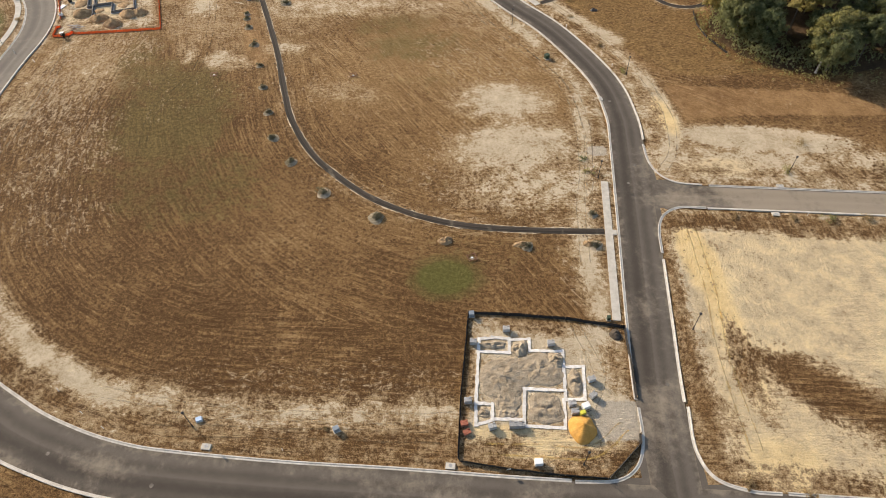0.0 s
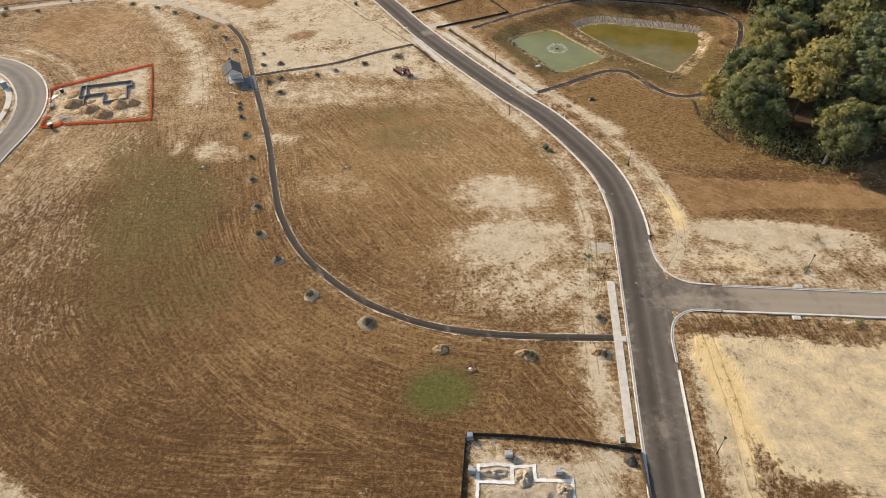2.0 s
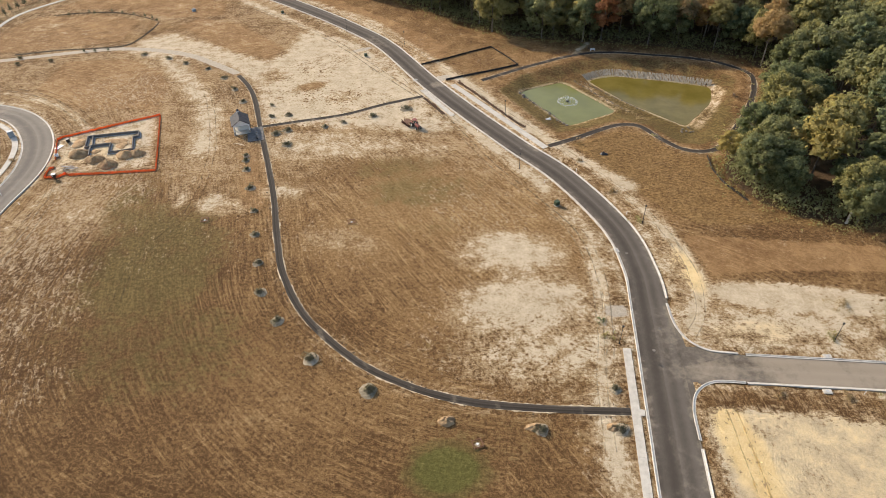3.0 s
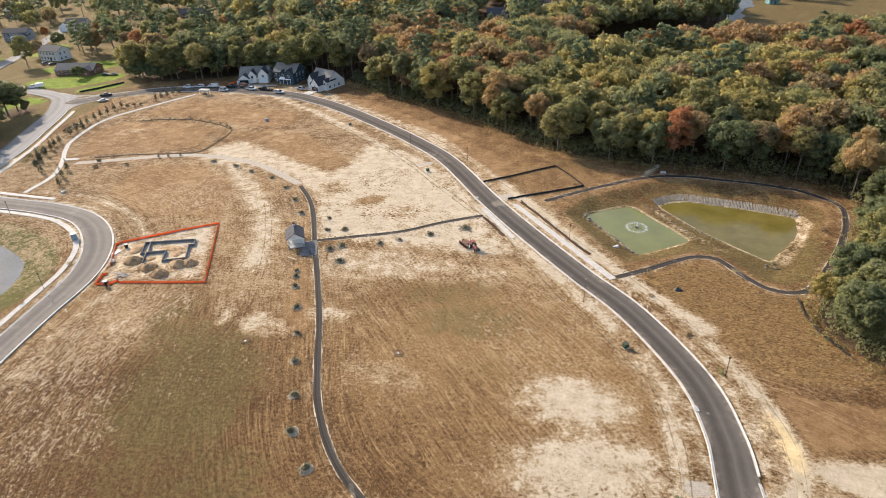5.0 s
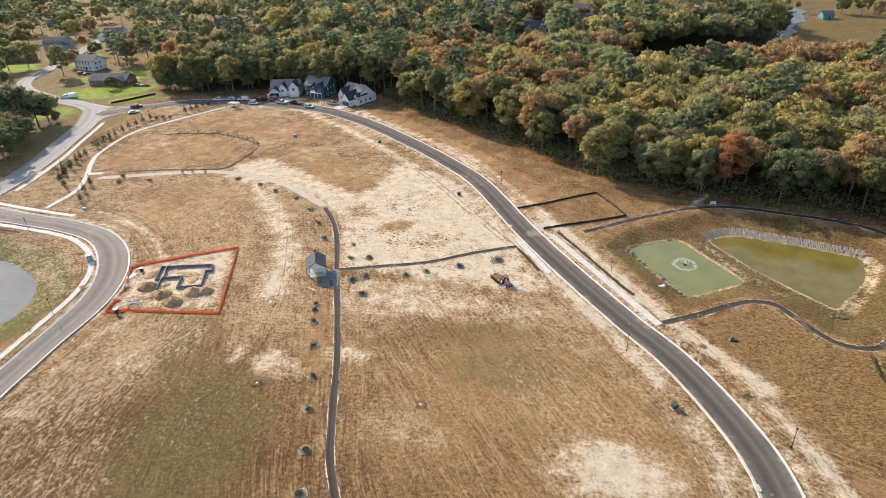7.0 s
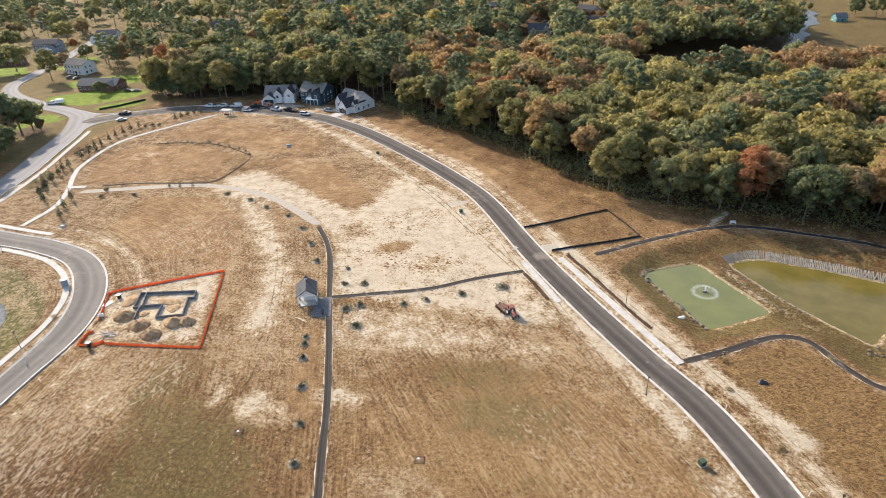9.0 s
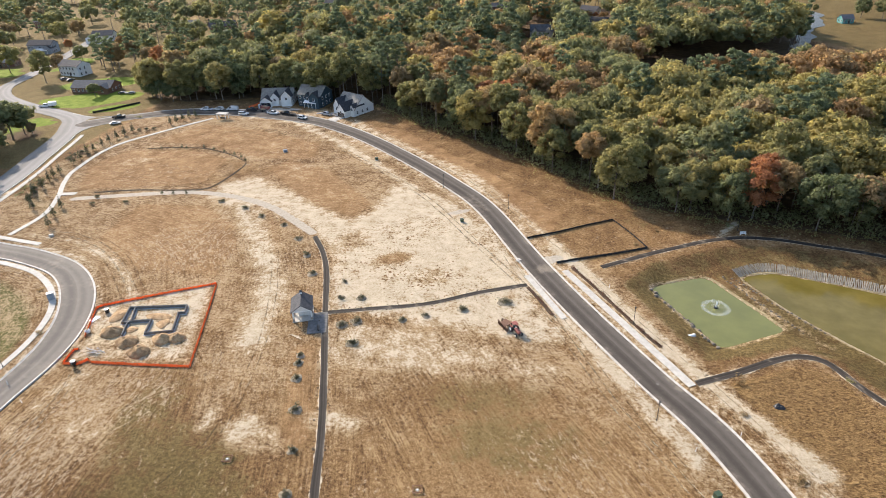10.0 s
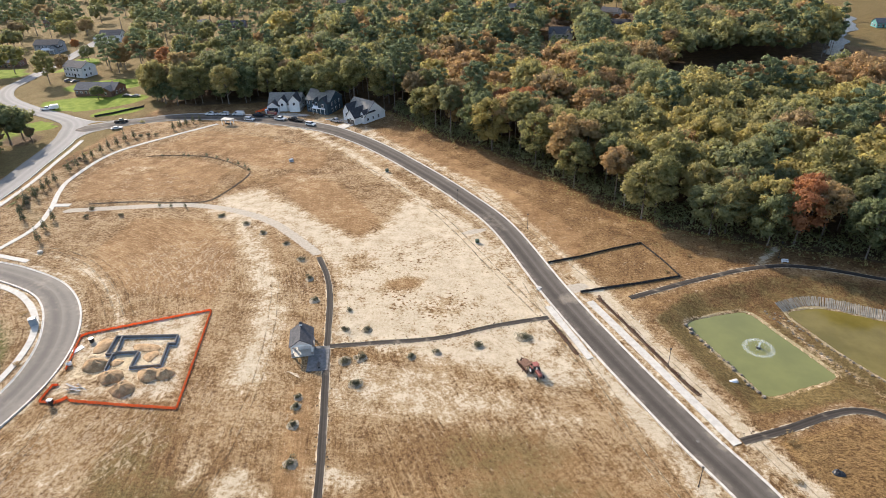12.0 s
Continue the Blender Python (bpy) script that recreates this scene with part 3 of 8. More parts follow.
    ochre = top(1.1 * B(48, 74, 4, 12, 8), 0.5 * east_lot, 0.9 * B(49, 62, 3, 22, 4), 0.75 * B(50, 33, 10, 8), 0.6 * ease(lot, 0, 2) * (Y < 42), 0.5 * B(60, 100, 12, 4), 0.85 * B(51.5, 118, 3, 9, 8), 0.5 * B(-103, 170, 12, 9))
    green = top(
        1.5 * B(-1, 71, 7.5, 5.5), 0.45 * B(-1, 97, 7, 3), 0.88 * B(-68, 123, 18, 26, 20), 0.66 * B(-80, 140, 9, 22, 15), 0.62 * B(-58, 98, 24, 16), 0.45 * B(-76, 100, 14, 16), 0.6 * B(-8, 150, 18, 9, 5), 0.62 * B(-16, 162, 17, 8, 10), 0.4 * B(-5, 132, 10, 8), 0.25 * B(-127, 230, 18, 10),
        0.35 * B(10, 78, 18, 6), 0.4 * B(-82, 150, 6, 14, 20), 0.45 * B(22, 244, 16, 6, -25), 0.5 * B(38, 240, 12, 4), 0.85 * ease(d, -1.0, 1.5) * (1 - 0.3 * ease(Y + 0.35 * X, 220, 232)), 0.75 * B(82, 188, 7, 12, 30), 1.5 * ease(lake, -12, -7), 0.7 * L([(-168, 228), (-186, 240), (-193, 262), (-195, 285), (-188, 306)], 5.5), 0.25 * B(-140, 265, 25, 20), 0.3 * B(-110, 215, 30, 14))
    green = np.where(lot > 0, 0, green)
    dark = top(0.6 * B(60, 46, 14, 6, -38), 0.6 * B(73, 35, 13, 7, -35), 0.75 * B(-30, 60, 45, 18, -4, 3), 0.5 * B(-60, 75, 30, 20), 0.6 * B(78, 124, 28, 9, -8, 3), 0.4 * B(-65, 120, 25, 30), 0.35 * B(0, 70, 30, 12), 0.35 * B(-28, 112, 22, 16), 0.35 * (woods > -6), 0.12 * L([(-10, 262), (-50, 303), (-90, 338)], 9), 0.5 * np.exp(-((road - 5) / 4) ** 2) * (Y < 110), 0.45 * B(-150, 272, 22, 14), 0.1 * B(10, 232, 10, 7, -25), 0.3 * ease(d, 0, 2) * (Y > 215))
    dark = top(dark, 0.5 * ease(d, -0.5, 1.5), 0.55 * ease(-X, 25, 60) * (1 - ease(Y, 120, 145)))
    dark -= top(0.45 * B(-22, 68, 13, 6), 0.3 * B(-4, 115, 10, 14), 0.4 * B(-98, 150, 12, 25), 0.25 * B(-45, 175, 50, 30), 0.3 * B(-110, 215, 40, 30), 0.6 * B(0, 138, 38, 27))
    tall = top(0.95 * ease(depth_in(X, Y, [(34, 172), (44, 154), (54, 138), (60, 133.5), (80, 133.5), (95, 130), (74, 142), (71, 153), (78, 166), (70, 164.5), (62, 168), (57, 178), (50, 180), (40, 175)], 8), -0.6, 1.2), 0.35 * L([(44, 130), (35, 152), (26, 166)], 1.2), 0.5 * L([(-7, 276), (11, 259), (24, 250), (44, 244)], 2.2))
    lawn = top(B(-252, 350, 34, 15, 28, 4), B(-224, 340, 14, 6, 35, 3), B(-248, 316, 11, 9, 30, 4), 0.9 * B(-262, 384, 26, 14, 20, 3), 0.9 * B(-322, 425, 22, 22, 0, 3), 0.8 * B(-262, 300, 22, 10), 0.8 * B(-350, 400, 30, 14))
    streets = ((X < -205) * (Y > 262) + (Y > 560) * (X < 110) > 0)
    green = top(green, 1.0 * streets)
    dark = dark - 0.85 * streets
    lawn *= 1 - ease(-road, -2.5, -1.0)
    marsh = ease(Y - 2.2 * (210 - X), 380, 420) * (X > 120) * (Y > 455)
    green = top(green, 0.95 * marsh)
    dark = dark + 0.45 * marsh
    tall = top(tall, 0.35 * marsh)
    litter = top(ease(woods, -2, 4) * (1 - marsh), 0.7 * B(-242, 298, 14, 12), 0.15 * ((X < -205) * (Y > 262) + (Y > 560) * (X < 110) > 0) * (np.sin(X * 0.061 + 1) * np.sin(Y * 0.047) < -0.2) * (lawn < 0.3))
    gravel = top(1.1 * L([(-76, 225), (-86, 233), (-98, 241.5), (-112.7, 247), (-126, 248.8), (-135, 248), (-151, 244.3), (-170, 239)], 1.7), 1.0 * ease(depth_in(X, Y, [(23.2, 45.3), (30.4, 45.0), (30.0, 38.6), (22.3, 38.6)], 5), -0.8, 0.8), 0.9 * B(-3.2, 217.5, 4.5, 2.2, 30, 4), 0.8 * B(-33, 244, 5, 1.6, 30, 3), 0.8 * B(33.5, 106, 3.0, 2.2, 0, 3), 0.8 * B(-104, 340, 10, 5), 0.8 * B(-135, 344, 12, 4))
    scuff = top(0.95 * B(-98, 135, 14, 32, -8), 0.9 * B(-88, 152, 12, 12), 0.75 * B(-70, 165, 16, 16), 0.85 * B(-90, 108, 10, 22, -20), 0.8 * B(-80, 108, 6, 8), 0.7 * B(-82, 88, 14, 12), 0.6 * B(-28, 130, 14, 8, -20), 0.75 * B(-30, 172, 30, 10), 0.65 * B(5, 142, 24, 14, -30), 0.7 * B(8, 100, 20, 20), 0.5 * B(-20, 95, 16, 6, -20), 0.85 * B(-108, 212, 26, 20), 0.7 * B(-75, 205, 16, 20), 0.6 * B(-150, 262, 30, 16), 0.5 * B(-100, 285, 40, 24), 0.6 * B(-20, 48, 40, 7, -3), 0.7 * B(25, 72, 6, 12), 0.35 * site * (Y > 118), 0.85 * ease(lake, -19, -15) * (1 - ease(lake, -13, -11)))
    scuff *= (1 - banks) * (1 - ease(woods, -3, 0)) * (1 - 0.8 * ease(tall, 0.2, 0.6)) * (lot < 0)
    mow = np.minimum(far_from(X, Y, np.vstack([WALKWAY, [(31, 60)]]), 110), far_from(X, Y, SOUTH, 60))
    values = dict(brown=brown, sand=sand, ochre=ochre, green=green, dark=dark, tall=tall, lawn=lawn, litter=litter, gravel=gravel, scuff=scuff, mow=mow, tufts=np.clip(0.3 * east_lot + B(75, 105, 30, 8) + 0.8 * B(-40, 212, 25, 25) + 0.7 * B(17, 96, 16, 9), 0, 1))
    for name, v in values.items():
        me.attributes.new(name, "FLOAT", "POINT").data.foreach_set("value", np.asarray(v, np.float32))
    return tagged(new("ground", me), "dry brown grass field with bare sandy patches", "ground", kind="structure"), creek, (gx, gy, Z.reshape(shape))


ground, CREEK, HEIGHTS = build_ground()


def ground_z(x, y):
    """The ground's height at plan points."""
    gx, gy, z = HEIGHTS
    x, y = np.asarray(x, float), np.asarray(y, float)
    i, j = np.clip(np.searchsorted(gx, x) - 1, 0, len(gx) - 2), np.clip(np.searchsorted(gy, y) - 1, 0, len(gy) - 2)
    u, v = (x - gx[i]) / (gx[i + 1] - gx[i]), (y - gy[j]) / (gy[j + 1] - gy[j])
    return (z[j, i] * (1 - u) + z[j, i + 1] * u) * (1 - v) + (z[j + 1, i] * (1 - u) + z[j + 1, i + 1] * u) * v


# ---- roads, kerbs and paths ----
def strip(name, left, right, z, thick, material, dust=None):
    """A slab between two lines of as many points."""
    left, right = np.asarray(left)[:, :2], np.asarray(right)[:, :2]
    k = len(left)
    mid = 0.5 * (left + right)
    rows = [(left, z - thick), (left, z), (mid, z + 0.04 if thick > 0.2 else z + 0.006), (right, z), (right, z - thick)]
    v = np.vstack([np.column_stack([p, np.full(k, h)]) for p, h in rows])
    f = [np.stack([j * k + np.arange(k - 1), (j + 1) * k + np.arange(k - 1), (j + 1) * k + np.arange(1, k), j * k + np.arange(1, k)], 1) for j in range(4)]
    me = make_mesh(name, v, np.vstack(f), material)
    me.attributes.new("across", "FLOAT", "POINT").data.foreach_set("value", np.repeat(np.array([-1, -1, 0, 1, 1], np.float32), k))
    if dust is not None:
        me.attributes.new("dust", "FLOAT", "POINT").data.foreach_set("value", np.asarray(dust(v[:, 0], v[:, 1]), np.float32))
    return new(name, me)


def road_dust(X, Y):
    return np.maximum.reduce([0.75 * blob(X, Y, 52, 91, 12, 5), 0.8 * blob(X, Y, 66, 88, 9, 3), 0.55 * blob(X, Y, 43, 95, 6, 10), 0.6 * blob(X, Y, -40, 36, 40, 2.2, -2), 0.5 * blob(X, Y, 10, 30.5, 25, 3), 0.55 * blob(X, Y, 33, 42, 8, 8),
                              0.85 * blob(X, Y, -3.6, 213, 4, 3), 0.5 * blob(X, Y, -28, 250, 4, 8, 30), 0.25 * (X < -105) * (Y > 120), 0.3 * (X < -90) * (Y > 300), 0.5 * blob(X, Y, 37, 60, 3, 20)])


def road(name, line, z, label, material=ASPHALT, dust=road_dust):
    return tagged(strip(name, aside(line, line[:, 2]), aside(line, -line[:, 2]), z, 0.30, material, dust), label, "road", kind="structure")


road("road_main", MAIN, 0.0, "dark grey asphalt road with dusty patches")
cut = int(np.argmax(SOUTH[:, 0] < -100))
road("road_south", SOUTH[:cut + 1], 0.005, "grey asphalt road with pale dust along its edges")
road("road_west", SOUTH[cut:], 0.005, "sun-bleached grey asphalt road", PALE_ASPHALT)
road("road_east", EAST, -0.07, "grey asphalt side road with pale spilled dust", ASPHALT, lambda X, Y: np.maximum(road_dust(X, Y), 1.0 * ease(X, 46, 62)))
road("road_old", OLD, 0.005, "weathered pale grey asphalt road", OLD_ASPHALT)


def fan(name, middle, arc, z, material):
    """The flared corner of a junction: a slab between a middle point and a kerb's bow."""
    arc = np.asarray(arc)[:, :2]
    k = len(arc)
    v = np.vstack([[(middle[0], middle[1], z)], np.column_stack([arc, np.full(k, z)]), np.column_stack([arc, np.full(k, z - 0.3)]), [(middle[0], middle[1], z - 0.3)]])
    bm = bmesh.new()
    vs = [bm.verts.new(p) for p in v]
    for i in range(1, k):
        bm.faces.new((vs[0], vs[i], vs[i + 1]))
        bm.faces.new((vs[i], vs[k + i], vs[k + i + 1], vs[i + 1]))
    me = bpy.data.meshes.new(name)
    bm.normal_update()
    bmesh.ops.recalc_face_normals(bm, faces=bm.faces[:])
    bm.to_mesh(me)
    bm.free()
    me.materials.append(material)
    me.attributes.new("dust", "FLOAT", "POINT").data.foreach_set("value", np.asarray(road_dust(v[:, 0], v[:, 1]), np.float32))
    return tagged(new(name, me), "grey asphalt corner of a road junction", "road", kind="structure")


def kerb(line, side, name="kerb"):
    """A concrete gutter and kerb along a line; the raised edge lies to its left (side 1) or right (-1)."""
    line = np.asarray(line)[:, :2]
    k = len(line)
    prof = [(-0.26, -0.02), (-0.26, 0.026), (0.02, 0.034), (0.07, 0.135), (0.24, 0.145), (0.27, 0.11), (0.27, -0.35)]
    v = np.vstack([np.column_stack([aside(line, side * o), np.full(k, h)]) for o, h in prof])
    f = np.vstack([np.stack([j * k + np.arange(k - 1), (j + 1) * k + np.arange(k - 1), (j + 1) * k + np.arange(1, k), j * k + np.arange(1, k)], 1) for j in range(len(prof) - 1)])
    if side > 0:
        f = f[:, ::-1]
    return tagged(new(name, make_mesh(name, v, f, CONCRETE)), "pale concrete kerb and gutter", "kerb", kind="structure")


def piece(line, test):
    """The part of a line whose points pass a test."""
    keep = [i for i, p in enumerate(line) if test(p[0], p[1])]
    return line[keep[0]:keep[-1] + 1]


def edge(line, side):
    return aside(line, side * line[:, 2])


west, east = edge(MAIN, 1), edge(MAIN, -1)
bow_sw = spline([(18, 32.3), (24.4, 32.4), (27.9, 34.6), (29.5, 38.8), (29.9, 44)], 0.7)
bow_se = spline([(37.8, 44), (37.2, 37), (38.9, 32.6), (43.5, 30.6), (48, 30.1)], 0.7)
bow_es = spline([(41.2, 76), (42.0, 82), (43.8, 85.9), (47.4, 88.0), (53, 87.8)], 0.7)
bow_en = spline([(54, 94.6), (48.8, 95.5), (45.6, 98.2), (44.3, 102.4), (44.3, 108)], 0.7)
bow_ow = spline([(-203, 324), (-212, 316.8), (-217.2, 309), (-217, 301)], 0.8)
bow_on = spline([(-200, 334.5), (-214, 328), (-226, 325.4), (-240, 330)], 0.8)
for nm, mid, bow in (("road_corner_a", (30, 28), bow_sw), ("road_corner_b", (36, 28), bow_se), ("road_corner_c", (41, 91), bow_es), ("road_corner_d", (41, 91), bow_en)):
    fan(nm, mid, bow, -0.006, ASPHALT)
for nm, mid, bow in (("road_corner_e", (-224, 312), bow_ow), ("road_corner_f", (-224, 316), bow_on)):
    fan(nm, mid, bow, -0.006, OLD_ASPHALT)
kerb(piece(west, lambda x, y: y > 44 and x > -203), 1)
kerb(piece(east, lambda x, y: 44 < y < 76), -1)
kerb(piece(east, lambda x, y: y > 108 and x > -200), -1)
kerb(bow_sw, 1)
kerb(bow_se, 1)
kerb(bow_es, 1)
kerb(bow_en, 1)
kerb(bow_ow, 1)
kerb(bow_on, -1)
kerb(piece(edge(SOUTH, -1), lambda x, y: x < 18), -1)
kerb(piece(edge(SOUTH, -1), lambda x, y: x > 48), -1)
kerb(edge(SOUTH, 1), 1)
kerb(piece(edge(EAST, 1), lambda x, y: x > 54), 1)
kerb(piece(edge(EAST, -1), lambda x, y: x > 53), -1)
kerb(piece(edge(OLD, -1), lambda x, y: 218 < y < 301), -1)


def footpath(name, line, half, label, material=PATH_ASPHALT, z=0.06):
    rng = np.random.default_rng(len(line))
    wob = np.convolve(rng.normal(0, 0.10, len(line) + 4), np.ones(5) / 5, "valid")
    return tagged(strip(name, aside(line, half + wob), aside(line, -half - wob[::-1]), z, 0.15, material, lambda X, Y: 0.55 * (np.sin(X * 0.9 + Y * 0.31) > 0.86) + 0.5 * blob(X, Y, -56, 180, 3, 9)), label, "footpath", kind="structure")




def verge(line, half, seed, label):
    """A ragged ribbon of bare sand along each edge of a path, with dark clods lying on it."""
    rng = np.random.default_rng(seed)
    fine = spline(line[::2, :2], 0.45)
    k = np.arange(len(fine))
    for side in (-1, 1):
        wob = 0.07 + 0.18 * np.sin(k * 0.31 + side) * np.sin(k * 0.083 + seed) + rng.uniform(-0.14, 0.2, len(k))
        inner, outer = aside(fine, side * (half - 0.06)), aside(fine, side * (half - 0.04 + np.clip(wob, 0.0, 1.0)))
        tagged(strip("path_verge", inner, outer, 0.05, 0.05, SAND_EDGE), label, "verge", kind="structure")
    v, f = [], []
    for i in rng.choice(len(fine), len(fine) // 3):
        p = aside(fine, (half + 0.15 + rng.uniform(0, 0.5)) * rng.choice([-1, 1]))[i] + rng.normal(0, 0.1, 2)
        r = rng.uniform(0.08, 0.3)
        ring = [(p[0] + r * math.cos(t) * rng.uniform(0.6, 1.2), p[1] + r * math.sin(t) * rng.uniform(0.6, 1.2), 0.03) for t in (0, 1.26, 2.5, 3.8, 5.0)]
        n = len(v)
        v.extend(ring + [(p[0], p[1], 0.06 + r * 0.5)])
        f.extend((n + j, n + (j + 1) % 5, n + 5) for j in range(5))
    tagged(new("soil_clods", make_mesh("soil_clods", v, f, CLOD)), "dark clods of soil along the path's edge", "soil", kind="stuff")


def track_material(name, c1, c2, gaps):
    """Pressed soil that breaks off here and there."""
    n = Nodes(name)
    f = n.add(n.mul(n.noise(0.9, 4), 0.6), n.mul(n.noise(6.0, 4, 0.75), 0.5))
    n.done(n.mix(n.step(f, 0.42, 0.68), c1, c2), 0.95, 0.0, 0.1)
    clear, blend = n.t.nodes.new("ShaderNodeBsdfTransparent"), n.t.nodes.new("ShaderNodeMixShader")
    rim = n.mul(n.calc("ABSOLUTE", n.attr("across")), 0.42)
    n.put(blend.inputs[0], n.mul(n.step(n.add(n.noise(0.35, 3), n.mul(n.noise(2.6, 4, 0.75), 0.8), n.mul(rim, -1.0)), gaps, gaps + 0.24), 0.45))
    n.t.links.new(clear.outputs[0], blend.inputs[1])
    n.t.links.new(n.b.outputs[0], blend.inputs[2])
    n.t.links.new(blend.outputs[0], n.t.nodes["Material Output"].inputs[0])
    return n.m


PALE_TRACK = track_material("pressed_pale_sand", (0.42, 0.32, 0.185), (0.72, 0.60, 0.40), 0.68)
DARK_TRACK = track_material("pressed_damp_soil", (0.12, 0.085, 0.045), (0.27, 0.19, 0.105), 0.70)
OCHRE_TRACK = track_material("pressed_ochre_sand", (0.46, 0.31, 0.10), (0.68, 0.47, 0.17), 0.64)


def wheel_tracks(points, material, label, gauge=1.75, width=0.58, seed=1):
    """A pair of wheel tracks pressed into the ground along a line."""
    rng = np.random.default_rng(seed)
    line = spline(points, 0.8)
    for s in (-0.5, 0.5):
        wob = np.convolve(rng.normal(0, 0.22, len(line) + 8), np.ones(9) / 9, "valid")
        l, r = aside(line, s * gauge + wob + width / 2), aside(line, s * gauge + wob - width / 2)
        k = len(l)
        v = np.vstack([np.column_stack([p, ground_z(p[:, 0], p[:, 1]) + h]) for p, h in ((l, 0.012), (0.5 * (l + r), 0.02), (r, 0.012))])
        f = np.vstack([np.stack([j * k + np.arange(k - 1), (j + 1) * k + np.arange(k - 1), (j + 1) * k + np.arange(1, k), j * k + np.arange(1, k)], 1) for j in range(2)])
        me = make_mesh("wheel_track", v, f[:, ::-1], material)
        me.attributes.new("across", "FLOAT", "POINT").data.foreach_set("value", np.repeat(np.array([-1, 0, 1], np.float32), k))
        tagged(new("wheel_track", me), label, "track", kind="structure")


for k, (points, material) in enumerate((
        ([(-15.6, 219), (-0.6, 187), (11.4, 162), (21.0, 146.5), (29.0, 131.4), (30.8, 115), (29.8, 101.3), (27.5, 89.5), (26, 74)], PALE_TRACK), ([(-12, 214), (1.4, 187), (13.4, 162), (22.6, 147), (30.6, 131.4), (32.4, 115), (31.0, 101.3), (28.9, 89.5)], DARK_TRACK),
        ([(-94, 300), (-79.4, 286.5), (-48.1, 256.4), (-24.0, 223), (-5.6, 197.6)], PALE_TRACK), ([(-92, 297), (-77.6, 284.4), (-46.8, 254.4), (-22.6, 221.4), (-4.2, 196)], DARK_TRACK),
        ([(-90, 322), (-68.7, 305.7), (-32.1, 268.9), (-7.6, 235.3), (2, 222)], PALE_TRACK), ([(-104.9, 100), (-104.6, 109), (-102.7, 126), (-103.6, 141), (-104.4, 150), (-106.8, 157.6)], PALE_TRACK), ([(-107.4, 104), (-106.4, 118), (-105.4, 136), (-105.8, 150), (-108.2, 157.4)], DARK_TRACK),
        ([(-160, 215), (-149.7, 214.3), (-137, 208.9), (-124.4, 199.2), (-112.8, 187.4)], PALE_TRACK), ([(-152, 212.4), (-138, 207), (-126.4, 198.4), (-114.8, 186.2)], DARK_TRACK), ([(-150, 216), (-136, 210.6), (-122.4, 200.4), (-110.8, 188.4)], DARK_TRACK),
        ([(48.4, 82), (48.4, 77), (48.0, 66.2), (46.6, 56.6), (46.3, 46.9), (46.6, 36.5)], OCHRE_TRACK),
        ([(50.6, 131), (52.4, 118), (50.6, 106), (46.6, 99)], PALE_TRACK), ([(29, 174), (41.5, 152.6), (49.0, 136), (51.6, 124)], DARK_TRACK), ([(28, 178), (14.6, 199), (7.4, 211.6)], DARK_TRACK),
        ([(-70.7, 107.7), (-72.0, 123.4), (-66, 143), (-68, 167.5), (-74, 190), (-83, 213)], DARK_TRACK), ([(-60, 48.4), (-37.8, 44.2), (-22.1, 43.3), (-9.3, 42.7), (0.0, 42.9)], PALE_TRACK), ([(-50, 41.4), (-28, 40.6), (-2, 39.4)], DARK_TRACK),
        ([(-164, 312), (-150, 317), (-134, 316), (-112, 308)], PALE_TRACK), ([(-160, 306), (-146, 311), (-130, 309), (-112, 301)], DARK_TRACK), ([(22, 60), (24.5, 50), (22, 44)], PALE_TRACK), ([(5, 37.6), (13, 37.2), (21, 36.8), (27, 41)], OCHRE_TRACK))):
    wheel_tracks(points, material, {"pressed_pale_sand": "pale wheel track worn through dry grass", "pressed_damp_soil": "dark wheel track pressed into dry grass", "pressed_ochre_sand": "ochre wheel track worn into yellow sand"}[material.name], seed=k)


SAND_EDGE = plain("loose_pale_sand", (0.34, 0.25, 0.145), (0.66, 0.56, 0.41), 1.4, 0.95, bump=0.03, fine=6.0)
CLOD = plain("dark_soil_clod", (0.07, 0.048, 0.028), (0.16, 0.115, 0.07), 3.0, 0.95)
verge(WALKWAY, 0.80, 3, "ragged strip of pale sand beside the footpath")
verge(WALKWAY_EAST, 0.74, 4, "ragged strip of pale sand beside the footpath")
verge(POND_WALK, 0.87, 5, "ragged strip of pale gravelly sand beside the pond path")
footpath("path_field", WALKWAY, 0.78, "narrow dark asphalt footpath winding through the field")
footpath("path_field_east", WALKWAY_EAST, 0.72, "narrow dark asphalt footpath branching to the road", z=0.066)
footpath("path_pond", POND_WALK, 0.85, "dark asphalt footpath looping round the ponds")

# concrete pavements, slab by slab
pavement = tagged(new("pavement"), "pale concrete pavement of square slabs", "pavement", kind="structure")


def slab_mesh(width, length):
    bm = bmesh.new()
    bmesh.ops.create_cube(bm, size=1, matrix=Matrix.Diagonal((width, length, 0.14, 1)))
    bmesh.ops.bevel(bm, geom=[e for e in bm.edges if e.verts[0].co.z > 0 and e.verts[1].co.z > 0], offset=0.012, segments=1, affect="EDGES")
    me = bpy.data.meshes.new("slab")
    bm.to_mesh(me)
    bm.free()
    me.materials.append(SLAB)
    return me


